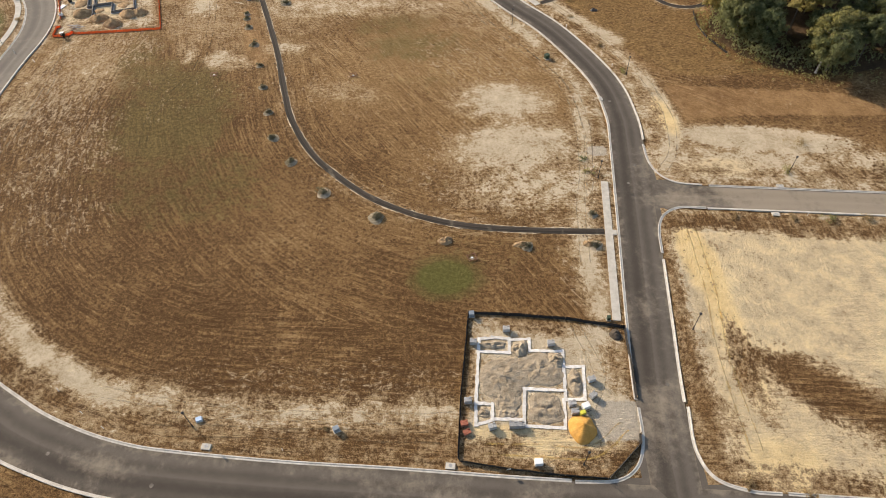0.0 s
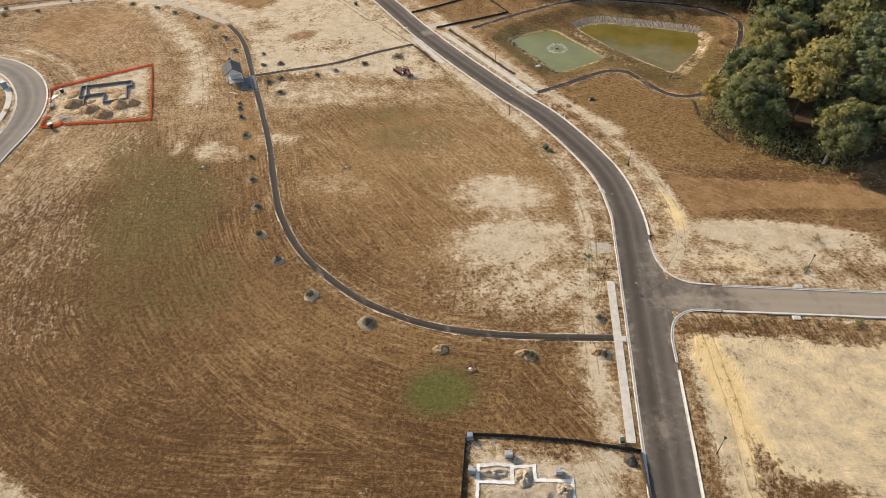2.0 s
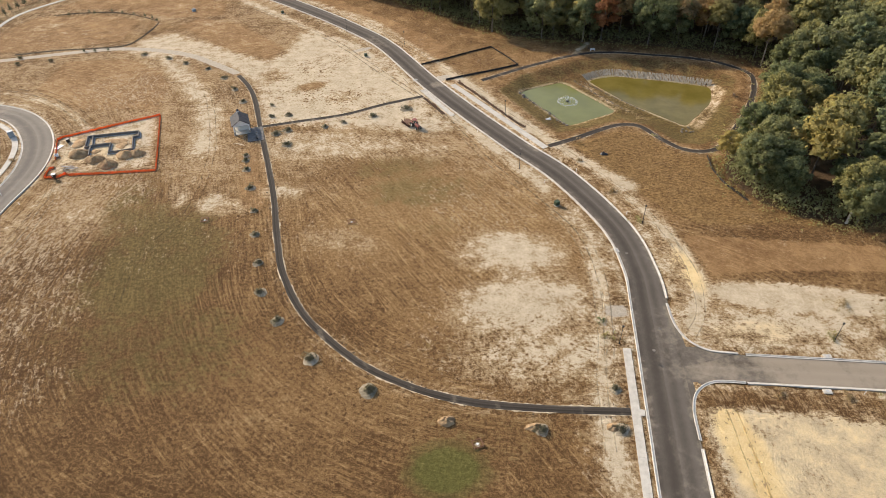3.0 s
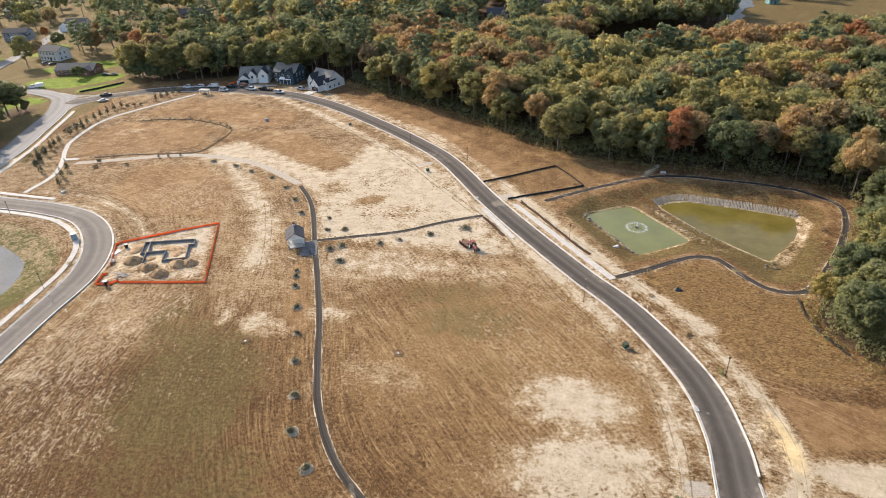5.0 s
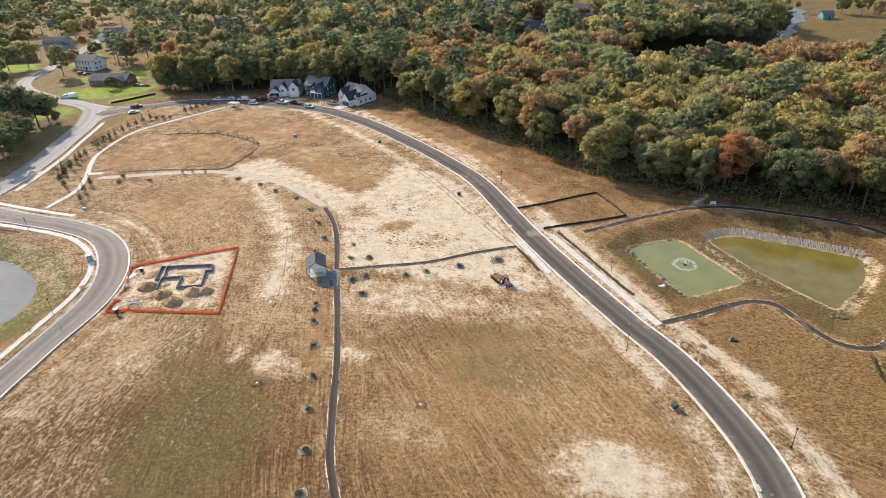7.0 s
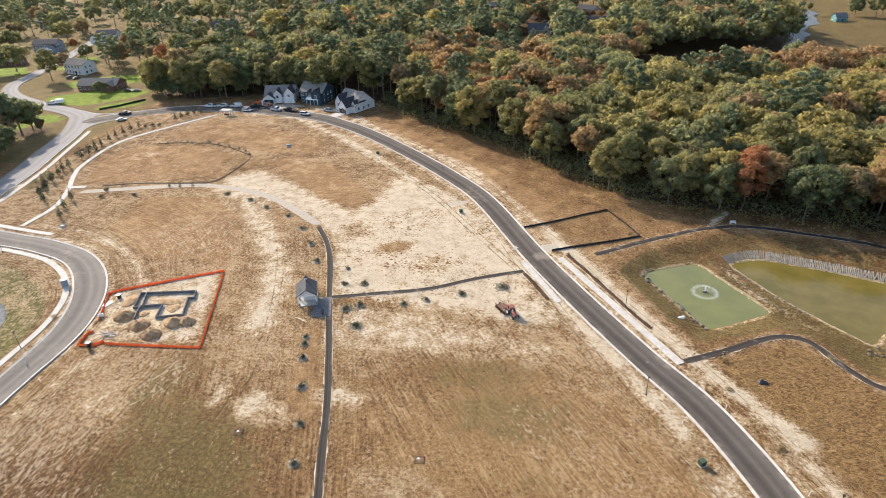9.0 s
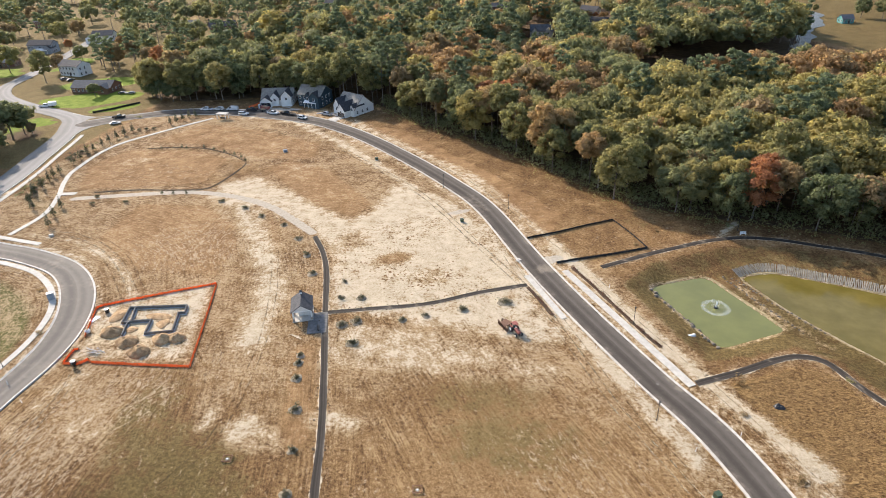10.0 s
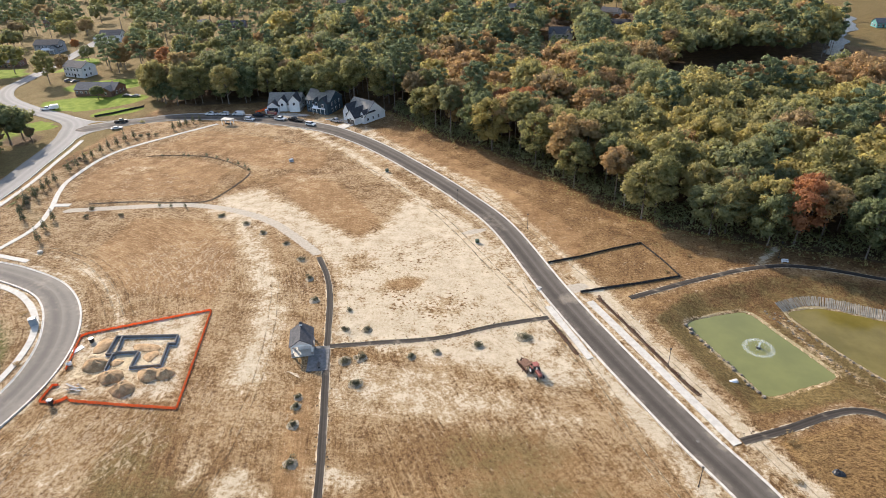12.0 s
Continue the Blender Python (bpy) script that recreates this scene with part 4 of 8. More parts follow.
def lay_slabs(line, width, length, z=0.055):
    line = np.asarray(line)[:, :2]
    run = np.concatenate([[0], np.cumsum(np.linalg.norm(np.diff(line, axis=0), axis=1))])
    me = slab_mesh(width, length - 0.012)
    for s in np.arange(length / 2, run[-1], length):
        p = [np.interp(s, run, line[:, i]) for i in (0, 1)]
        q = [np.interp(min(s + 0.4, run[-1]), run, line[:, i]) - np.interp(s - 0.4, run, line[:, i]) for i in (0, 1)]
        ob = new("slab", me)
        ob.parent = pavement
        ob.matrix_basis = pose(p[0], p[1], z + random.uniform(-0.006, 0.006), 0, 0, math.degrees(math.atan2(q[1], q[0])) - 90)


lay_slabs([(29.5, 60.6), (33.4, 95.6)], 1.5, 1.55)
lay_slabs([(0.9, 212.3), (27.0, 170.4)], 1.9, 1.9)
lay_slabs([(-9.2, 208.6), (0.5, 191.0)], 1.6, 1.6)
lay_slabs([(32.2, 81.6), (33.6, 81.4)], 1.3, 1.2, 0.062)
lay_slabs(NW_WALK, 1.7, 1.8)
lay_slabs(spline([(-121.5, 108), (-124.0, 121), (-124.6, 131.2), (-124.7, 140.4), (-124.8, 150.7), (-124.9, 162.2), (-126.6, 170.8), (-130.2, 178.7), (-136.8, 186.2), (-146.3, 192.4), (-155.9, 195.4), (-170.6, 198.0), (-186, 200.0)]), 1.6, 1.8)
lay_slabs(aside(piece(OLD, lambda x, y: 222 < y < 300), -8.2), 1.7, 2.2)
lay_slabs(aside(piece(SOUTH, lambda x, y: -198 < x < -158), -6.2), 1.6, 2.0)


# ---- ponds and lake ----
def sheet(name, ring, z, material, label, category):
    ring = np.asarray(ring)[:, :2]
    c = ring.mean(0)
    grown = c + (ring - c) * 1.04
    bm = bmesh.new()
    bm.faces.new([bm.verts.new((x, y, z)) for x, y in grown])
    bmesh.ops.triangulate(bm, faces=bm.faces[:])
    me = bpy.data.meshes.new(name)
    bm.to_mesh(me)
    bm.free()
    me.materials.append(material)
    return tagged(new(name, me), label, category, kind="structure")


sheet("water_pond", POND_A, WATER_LEVEL, POND_GREEN, "milky green pond water, nearly still", "pond")
sheet("water_pond_olive", POND_B, WATER_LEVEL - 0.004, POND_OLIVE, "olive brown pond water, still", "pond")
def shore(name, ring, z, label):
    """A narrow sandy beach between the grass and the water."""
    ring = np.vstack([ring, ring[:1]])[:, :2]
    turn = 1.0 if (normals(ring)[0] @ (ring.mean(0) - ring[0])) > 0 else -1.0
    k = len(ring)
    rng = np.random.default_rng(k)
    wob = np.convolve(rng.normal(0, 0.25, k + 4), np.ones(5) / 5, "valid")
    rows = [(aside(ring, -turn * (1.25 + wob)), z + 0.02), (aside(ring, -turn * (1.0 + wob)), z + 0.20), (aside(ring, -turn * (0.5 + wob)), z + 0.14), (aside(ring, turn * 0.5), z - 0.3)]
    v = np.vstack([np.column_stack([p, np.full(k, h)]) for p, h in rows])
    f = np.vstack([np.stack([j * k + np.arange(k - 1), (j + 1) * k + np.arange(k - 1), (j + 1) * k + np.arange(1, k), j * k + np.arange(1, k)], 1) for j in range(3)])
    tagged(new(name, make_mesh(name, v, f, SHORE)), label, "bank", kind="structure")


SHORE = plain("shore_sand", (0.20, 0.155, 0.075), (0.42, 0.335, 0.19), 0.6, 0.95, bump=0.06, fine=4.0)
shore("bank_pond", POND_A, WATER_LEVEL, "narrow sandy bank round the green pond")
shore("bank_pond_olive", POND_B, WATER_LEVEL, "narrow sandy bank round the olive pond")
sheet("water_lake", LAKE_RING, LAKE_LEVEL, LAKE, "rippled lake water glinting in the sun", "lake")
creek_w = 5.0 + 2.2 * np.sin(np.arange(len(CREEK)) * 0.55) + 1.2 * np.sin(np.arange(len(CREEK)) * 1.3)
strip_line = aside(CREEK, creek_w), aside(CREEK, -creek_w[::-1])
tagged(strip("water_creek", strip_line[0], strip_line[1], -0.35, 0.1, LAKE), "winding tidal creek in a marsh", "creek", kind="structure")


# ---- trees ----
def leaf_material(name, c1, c2, c3, through_leaf=0.42):
    """Leaves: each clump a little other in tone, mottled at the size of sprays and of twigs."""
    n = Nodes(name)
    f, r = n.island(), n.random()
    g, fine = n.noise(0.45, 3), n.noise(2.6, 3, 0.75)
    c = n.mix(n.step(n.add(n.mul(f, 0.40), n.mul(g, 0.7), n.mul(fine, 0.7)), 0.52, 1.28), c1, c2)
    c = n.mix(n.mul(n.step(n.add(n.mul(r, 0.8), n.mul(n.noise(0.09, 2), 0.8)), 0.5, 1.3), 0.7), c, c3)
    n.bump(n.add(fine, n.mul(n.noise(1.1, 2), 1.2)), 0.55)
    n.done(c, 0.65, 0.0, 0.18)
    glow = n.t.nodes.new("ShaderNodeBsdfTranslucent")
    n.put(glow.inputs[0], n.mix(1.0, c, (1.3, 1.3, 1.1), "MULTIPLY"))
    blend = n.t.nodes.new("ShaderNodeMixShader")
    blend.inputs[0].default_value = through_leaf
    n.t.links.new(n.b.outputs[0], blend.inputs[1])
    n.t.links.new(glow.outputs[0], blend.inputs[2])
    n.t.links.new(blend.outputs[0], n.t.nodes["Material Output"].inputs[0])
    return n.m


LEAVES = dict(
    green=leaf_material("green_leaves", (0.090, 0.115, 0.057), (0.283, 0.311, 0.148), (0.303, 0.289, 0.137)),
    olive=leaf_material("olive_leaves", (0.157, 0.158, 0.068), (0.419, 0.389, 0.157), (0.377, 0.322, 0.137)),
    yellow=leaf_material("yellow_leaves", (0.235, 0.194, 0.071), (0.535, 0.438, 0.157), (0.440, 0.377, 0.143)),
    orange=leaf_material("orange_leaves", (0.283, 0.183, 0.091), (0.544, 0.355, 0.170), (0.471, 0.344, 0.164)),
    red=leaf_material("red_leaves", (0.302, 0.133, 0.065), (0.540, 0.255, 0.118), (0.497, 0.278, 0.123)),
    brown=leaf_material("brown_leaves", (0.205, 0.151, 0.083), (0.448, 0.333, 0.179), (0.400, 0.289, 0.146)),
    pine=leaf_material("pine_needles", (0.099, 0.127, 0.069), (0.270, 0.311, 0.174), (0.259, 0.289, 0.157)))
BARK = plain("grey_bark", (0.11, 0.09, 0.07), (0.27, 0.23, 0.19), 1.5, 0.9, bump=0.05)
PALE_BARK = plain("pale_dead_bark", (0.30, 0.27, 0.23), (0.48, 0.44, 0.38), 1.5, 0.9)


def tube(points, radii, sides):
    """Verts and quads of a bent, tapering tube."""
    v, f = [], []
    points = [Vector(p) for p in points]
    for i, p in enumerate(points):
        d = (points[min(i + 1, len(points) - 1)] - points[max(i - 1, 0)]).normalized()
        u = d.orthogonal().normalized()
        w = d.cross(u)
        for s in range(sides):
            t = 6.2832 * s / sides
            v.append(p + (u * math.cos(t) + w * math.sin(t)) * radii[i])
        if i:
            for s in range(sides):
                n = (s + 1) % sides
                f.append(((i - 1) * sides + s, (i - 1) * sides + n, i * sides + n, i * sides + s))
    return v, f


def trunk_mesh(rng, height, radius, crown_base, spread, limbs, material, sides=6):
    v, f = [], []

    def put(points, radii, k):
        a, b = tube(points, radii, k)
        f.extend(tuple(i + len(v) for i in q) for q in b)
        v.extend(a)

    lean = rng.normal(0, 0.03, 2) * height
    axis_p = [(lean[0] * t * t, lean[1] * t * t, height * t - 0.3 * (t == 0)) for t in (0, 0.05, 0.3, 0.6, 0.9)]
    put(axis_p, [radius * 1.5, radius, radius * 0.85, radius * 0.55, radius * 0.15], sides)
    for i in range(limbs):
        h = rng.uniform(crown_base * 0.85, height * 0.85)
        t = rng.uniform(0, 6.28)
        s = spread * rng.uniform(0.45, 0.9)
        b = Vector((lean[0] * (h / height) ** 2, lean[1] * (h / height) ** 2, h))
        e = b + Vector((math.cos(t) * s, math.sin(t) * s, s * rng.uniform(0.3, 0.9)))
        m = b.lerp(e, 0.5) + Vector((0, 0, s * 0.12))
        put([b, m, e], [radius * 0.42, radius * 0.26, radius * 0.07], 4)
    return make_mesh("trunk", [tuple(p) for p in v], f, material)


def leaf_cloud(rng, clumps, per, size, flat=0.35, core=0, whole=True):
    """Leaf blades on the shells of a list of clumps (x, y, z, radius, squash): rows of four corners and a fifth point,
    towards which the blade's shading leans (out of its clump, and of the whole crown)."""
    quads = []
    heart = np.mean([k[:3] for k in clumps], axis=0) - (0, 0, 1.5)

    def blade(c, u, w, nor, d):
        out = c - heart
        out /= np.linalg.norm(out, axis=1)[:, None] + 1e-6
        lean = d * 0.6 + (out * 0.9 if whole else 0) + nor * 0.35 + (0, 0, 0.12)
        lean /= np.linalg.norm(lean, axis=1)[:, None]
        flip = np.where((lean * nor).sum(1) < 0, -1.0, 1.0)[:, None]
        return [c - u, c - w * flip, c + u, c + w * flip, c + lean]

    for x, y, z, r, sq in clumps:
        n = max(8, int(per * r * r))
        d = rng.normal(size=(n, 3))
        d /= np.linalg.norm(d, axis=1)[:, None]
        d[:, 2] = np.where(d[:, 2] < -0.35, -d[:, 2], d[:, 2])
        c = d * (r * rng.uniform(0.62, 1.08, n) ** 0.6)[:, None]
        c[:, 2] *= sq
        c += (x, y, z)
        nor = d + rng.normal(size=(n, 3)) * 0.5 + (0, 0, 0.35)
        nor /= np.linalg.norm(nor, axis=1)[:, None]
        u = np.cross(nor, rng.normal(size=(n, 3)))
        u /= np.linalg.norm(u, axis=1)[:, None]
        w = np.cross(nor, u)
        s = (size * rng.uniform(0.55, 1.25, n))[:, None]
        quads.append(np.stack(blade(c, u * s, w * s * 0.66, nor, d), 1))
        if core:
            # broad leaf masses inside the clump, which close its gaps
            d = rng.normal(size=(core, 3))
            d[:, 2] = np.abs(d[:, 2]) + 0.2
            d /= np.linalg.norm(d, axis=1)[:, None]
            c = d * (r * 0.6) * (1, 1, sq) + (x, y, z)
            u = np.cross(d, rng.normal(size=(core, 3)))
            u /= np.linalg.norm(u, axis=1)[:, None]
            w = np.cross(d, u)
            s = r * 0.38
            quads.append(np.stack(blade(c, u * s, w * s, d, d), 1))
    return np.concatenate(quads)


def leaf_mesh(name, q, material):
    """One mesh of blades, shaded as the rounded mass that they form."""
    me = make_mesh(name, q[:, :4].reshape(-1, 3), np.arange(len(q) * 4).reshape(-1, 4), material)
    lean = q[:, 4] - (q[:, 0] + q[:, 2]) / 2
    lean = lean / np.linalg.norm(lean, axis=1)[:, None]
    me.polygons.foreach_set("use_smooth", np.ones(len(q), bool))
    me.attributes.new("custom_normal", "FLOAT_VECTOR", "POINT").data.foreach_set("vector", np.repeat(lean, 4, axis=0).astype(np.float32).ravel())
    return me


def ball():
    """Directions and triangles of an icosahedron."""
    bm = bmesh.new()
    bmesh.ops.create_icosphere(bm, subdivisions=1, radius=1)
    v, f = np.array([tuple(p.co) for p in bm.verts]), np.array([[p.index for p in q.verts] for q in bm.faces])
    bm.free()
    return v, f


BALL = ball()


def crown_clumps(rng, height, base, spread, kind, count):
    """Billows of leaf (x, y, z, radius, squash) that make up a crown, with an uneven outline."""
    out = []
    if kind == "pine":
        for i in range(count):
            t = (i + rng.uniform(0, 1)) / count
            a = i * 2.4 + rng.uniform(-0.6, 0.6)
            r = spread * math.sqrt(max(0.08, 1 - (t * 1.25 - 0.35) ** 2 / 0.85)) * rng.uniform(0.3, 0.85)
            out.append((math.cos(a) * r, math.sin(a) * r, base + (height - base) * t, spread * rng.uniform(0.22, 0.36) * (14 / count) ** 0.4, 0.55))
        return out
    mid, half = 0.5 * (base + height), 0.5 * (height - base)
    swell = rng.uniform(0.78, 1.14, 7)
    for i in range(count):
        a = i * 2.4 + rng.uniform(-0.4, 0.4)
        z = 1 - 1.75 * (i + 0.5) / count
        w = swell[int(a / 6.2832 * 7) % 7] * rng.uniform(0.66, 0.84)
        k = math.sqrt(1 - z * z)
        out.append((math.cos(a) * k * spread * w, math.sin(a) * k * spread * w, mid + z * half * rng.uniform(0.66, 0.84), spread * rng.uniform(0.24, 0.40) * (24 / count) ** 0.4, 0.85))
    return out


def crown_shape(rng, height, base, spread, kind, count, blades, size):
    """The dark hearts of a crown's billows and the many loose sprays of leaf about them: points, triangles, shading."""
    clumps = crown_clumps(rng, height, base, spread, kind, count)
    d, tri = BALL
    pts, tris, leans, base_i = [], [], [], 0
    area = sum(c[3] ** 2 for c in clumps)
    for x, y, z, r, sq in clumps:
        pts.append(d * (r * 0.66 * rng.uniform(0.75, 1.15, len(d)))[:, None] * (1, 1, sq) + (x, y, z))
        tris.append(tri + base_i)
        leans.append(d + rng.normal(0, 0.5, d.shape))
        base_i += len(d)
        n = max(6, int(blades * r * r / area))
        o = rng.normal(size=(n, 3))
        o /= np.linalg.norm(o, axis=1)[:, None]
        o[:, 2] = np.where(o[:, 2] < -0.3, -o[:, 2], o[:, 2])
        # sprays bunch into smaller tufts, some of which reach out of the billow
        reach = 0.86 + 0.20 * np.sin(o @ rng.normal(0, 4.5, (3, 1)) + rng.uniform(0, 6))[:, 0] + rng.normal(0, 0.11, n)
        c = o * (r * reach)[:, None] * (1, 1, sq) + (x, y, z)
        nor = o + rng.normal(size=(n, 3)) * 0.75 + (0, 0, 0.25)
        nor /= np.linalg.norm(nor, axis=1)[:, None]
        u = np.cross(nor, rng.normal(size=(n, 3)))
        u /= np.linalg.norm(u, axis=1)[:, None]
        w = np.cross(nor, u)
        k = (size * rng.uniform(0.6, 1.35, n))[:, None]
        pts.append(np.stack([c + u * k, c - u * k * 0.5 + w * k * 0.75, c - u * k * 0.5 - w * k * 0.75], 1).reshape(-1, 3))
        tris.append(base_i + np.arange(n * 3).reshape(-1, 3))
        leans.append(np.repeat(o * 0.65 + nor * 0.6, 3, axis=0))
        base_i += n * 3
    return np.concatenate(pts), np.concatenate(tris), np.concatenate(leans)


def crown_join(name, shapes, material):
    """One mesh of crowns, each with its own turn, size and place."""
    V, T, N, base = [], [], [], 0
    for (p, tri, lean), rot, at in shapes:
        V.append(p @ rot.T + at)
        T.append(tri + base)
        N.append(lean @ rot.T)
        base += len(p)
    N = np.concatenate(N)
    N /= np.linalg.norm(N, axis=1)[:, None]
    me = make_mesh(name, np.concatenate(V), np.concatenate(T), material)
    me.polygons.foreach_set("use_smooth", np.ones(len(me.polygons), bool))
    me.attributes.new("custom_normal", "FLOAT_VECTOR", "POINT").data.foreach_set("vector", N.astype(np.float32).ravel())
    return me


def crown_mesh(rng, height, base, spread, kind, material, count=26, blades=3600, size=0.42):
    return crown_join("crown", [(crown_shape(rng, height, base, spread, kind, count, blades, size), np.eye(3), np.zeros(3))], material)


KINDS = {}   # colour -> list of (trunk mesh, crown mesh, height); even ones leafy to the ground, odd ones with a high crown


def kinds(colour, count):
    rng = np.random.default_rng(sum(map(ord, colour)))
    made = []
    for i in range(count):
        if colour == "pine":
            h, base, spread, limbs = rng.uniform(22, 27), 12.0, rng.uniform(4.2, 5.4), 9
        else:
            h, base, spread, limbs = rng.uniform(17, 22), (1.6, 8.0)[i % 2] + rng.uniform(0, 1.5), rng.uniform(5.6, 7.4) - 1.2 * (i % 2), 10
        made.append((trunk_mesh(rng, h * 0.96, rng.uniform(0.2, 0.3), base, spread, limbs, BARK), crown_mesh(rng, h, base, spread, "pine" if colour == "pine" else "round", LEAVES[colour], 30 if colour == "pine" else 26), h))
    KINDS[colour] = made


for colour, count in (("green", 4), ("olive", 4), ("yellow", 4), ("orange", 4), ("red", 2), ("brown", 4), ("pine", 4)):
    kinds(colour, count)

rng = np.random.default_rng(8)
KINDS["lawn"] = []
for h, spread in ((13, 6.2), (11, 5.4), (14, 6.6)):
    KINDS["lawn"].append((trunk_mesh(rng, h * 0.9, 0.32, 3, spread, 9, BARK), crown_mesh(rng, h, 2.6, spread, "round", LEAVES["green"]), h))

TREE_LABELS = dict(lawn="broad dark green shade tree on a lawn", green="tall green broadleaf tree at the wood's edge", olive="broadleaf tree with olive green autumn leaves", yellow="broadleaf tree with yellow autumn leaves", orange="broadleaf tree with orange autumn leaves",
                   red="broadleaf tree with dull red autumn leaves", brown="broadleaf tree with thin brown autumn leaves", pine="tall dark green pine with a bare trunk")


def tree(x, y, colour, scale=1.0, rng=random, label="", group="trees at the wood's edge", z=0.0, high=None):
    k = int(rng.random() * len(KINDS[colour]))
    if high is not None and colour != "pine":
        k = k // 2 * 2 + high
    tm, cm, h = KINDS[colour][k]
    t = new("tree")
    tagged(t, label or TREE_LABELS[colour], "tree", group)
    t.matrix_basis = pose(x, y, z, 0, 0, rng.random() * 360) @ Matrix.Diagonal((scale * (0.9 + 0.2 * rng.random()), scale * (0.9 + 0.2 * rng.random()), scale, 1))
    for name, me in (("trunk", tm), ("crown", cm)):
        o = new(name, me)
        o.parent = t
    return t


# drifts of one colour in the woods: plan x, y, reach and the share that each kind takes there
DRIFTS = [(-48, 387, 26, "orange", 0.7), (-25, 365, 26, "yellow", 0.6), (-8, 378, 24, "orange", 0.6), (-30, 327, 7, "red", 0.6), (-84, 388, 9, "red", 0.4), (-14, 312, 12, "orange", 0.5), (28, 309, 18, "yellow", 0.75), (52, 300, 14, "yellow", 0.5), (64, 322, 22, "olive", 0.6),
          (112, 374, 30, "orange", 0.85), (96, 345, 26, "yellow", 0.6), (86, 286, 13, "yellow", 0.8), (70, 282, 9, "orange", 0.5), (70, 362, 18, "pine", 0.75), (30, 352, 20, "green", 0.6), (10, 274, 18, "olive", 0.8), (34, 266, 12, "olive", 0.6), (44, 270, 14, "green", 0.6), (-200, 392, 14, "orange", 0.3), (-205, 365, 20, "olive", 0.75), (-160, 370, 26, "olive", 0.75), (-180, 385, 20, "green", 0.6),
          (100, 480, 40, "pine", 0.45), (110, 500, 30, "brown", 0.45), (92, 470, 24, "green", 0.7), (-60, 440, 40, "pine", 0.35), (-110, 372, 34, "pine", 0.2), (-70, 345, 22, "olive", 0.45), (-110, 365, 20, "olive", 0.4), (10, 400, 20, "brown", 0.3), (122, 330, 26, "yellow", 0.6), (120, 300, 22, "orange", 0.4), (96, 262, 14, "yellow", 0.6)]


def pick(x, y, rng):
    """The kind of tree that stands at a place in the woods."""
    kinds_here = [(k, w * math.exp(-((x - a) ** 2 + (y - b) ** 2) / r ** 2)) for a, b, r, k, w in DRIFTS]
    for k, w in sorted(kinds_here, key=lambda q: -q[1])[:2]:
        if rng.random() < w:
            return k
    north = ease(-x + 0.3 * (y - 330), 0, 60)
    share = [("olive", 0.33), ("green", 0.30), ("pine", 0.10 + 0.10 * north), ("yellow", 0.14 - 0.05 * north), ("orange", 0.10), ("brown", 0.06 + 0.05 * north), ("red", 0.004)]
    r = rng.random() * sum(w for _, w in share)
    for name, w in share:
        r -= w
        if r <= 0:
            return name
    return "olive"


# the open marsh between the woods by the ponds and the far stand of trees
GAP = [(26, 392), (44, 376), (86, 380), (112, 394), (150, 404), (420, 420), (520, 900), (158, 900), (150, 540), (146, 488), (106, 449), (80, 453), (56, 443), (38, 424)]


def low_before_houses(x, y):
    """How tall a tree may grow: the gardens between the far houses and the site hold low trees alone."""
    tall = 60.0
    for a, b in ((-16, 508), (20, 604), (-53, 604), (24, 556), (-268, 540), (-336, 492), (-361, 458), (-293, 402), (-255, 369), (-214, 650)):
        far = math.hypot(a, b - 70)
        u, v = -a / far, (70 - b) / far
        ahead, across = (x - a) * u + (y - b) * v, abs((x - a) * v - (y - b) * u)
        if ahead > 0 and across < 13:
            tall = min(tall, 2.5 + 0.19 * ahead)
    return tall


def turned(angle, scale, tall=1.0):
    c, s_ = math.cos(angle) * scale, math.sin(angle) * scale
    return np.array([[c, -s_, 0], [s_, c, 0], [0, 0, scale * tall]])


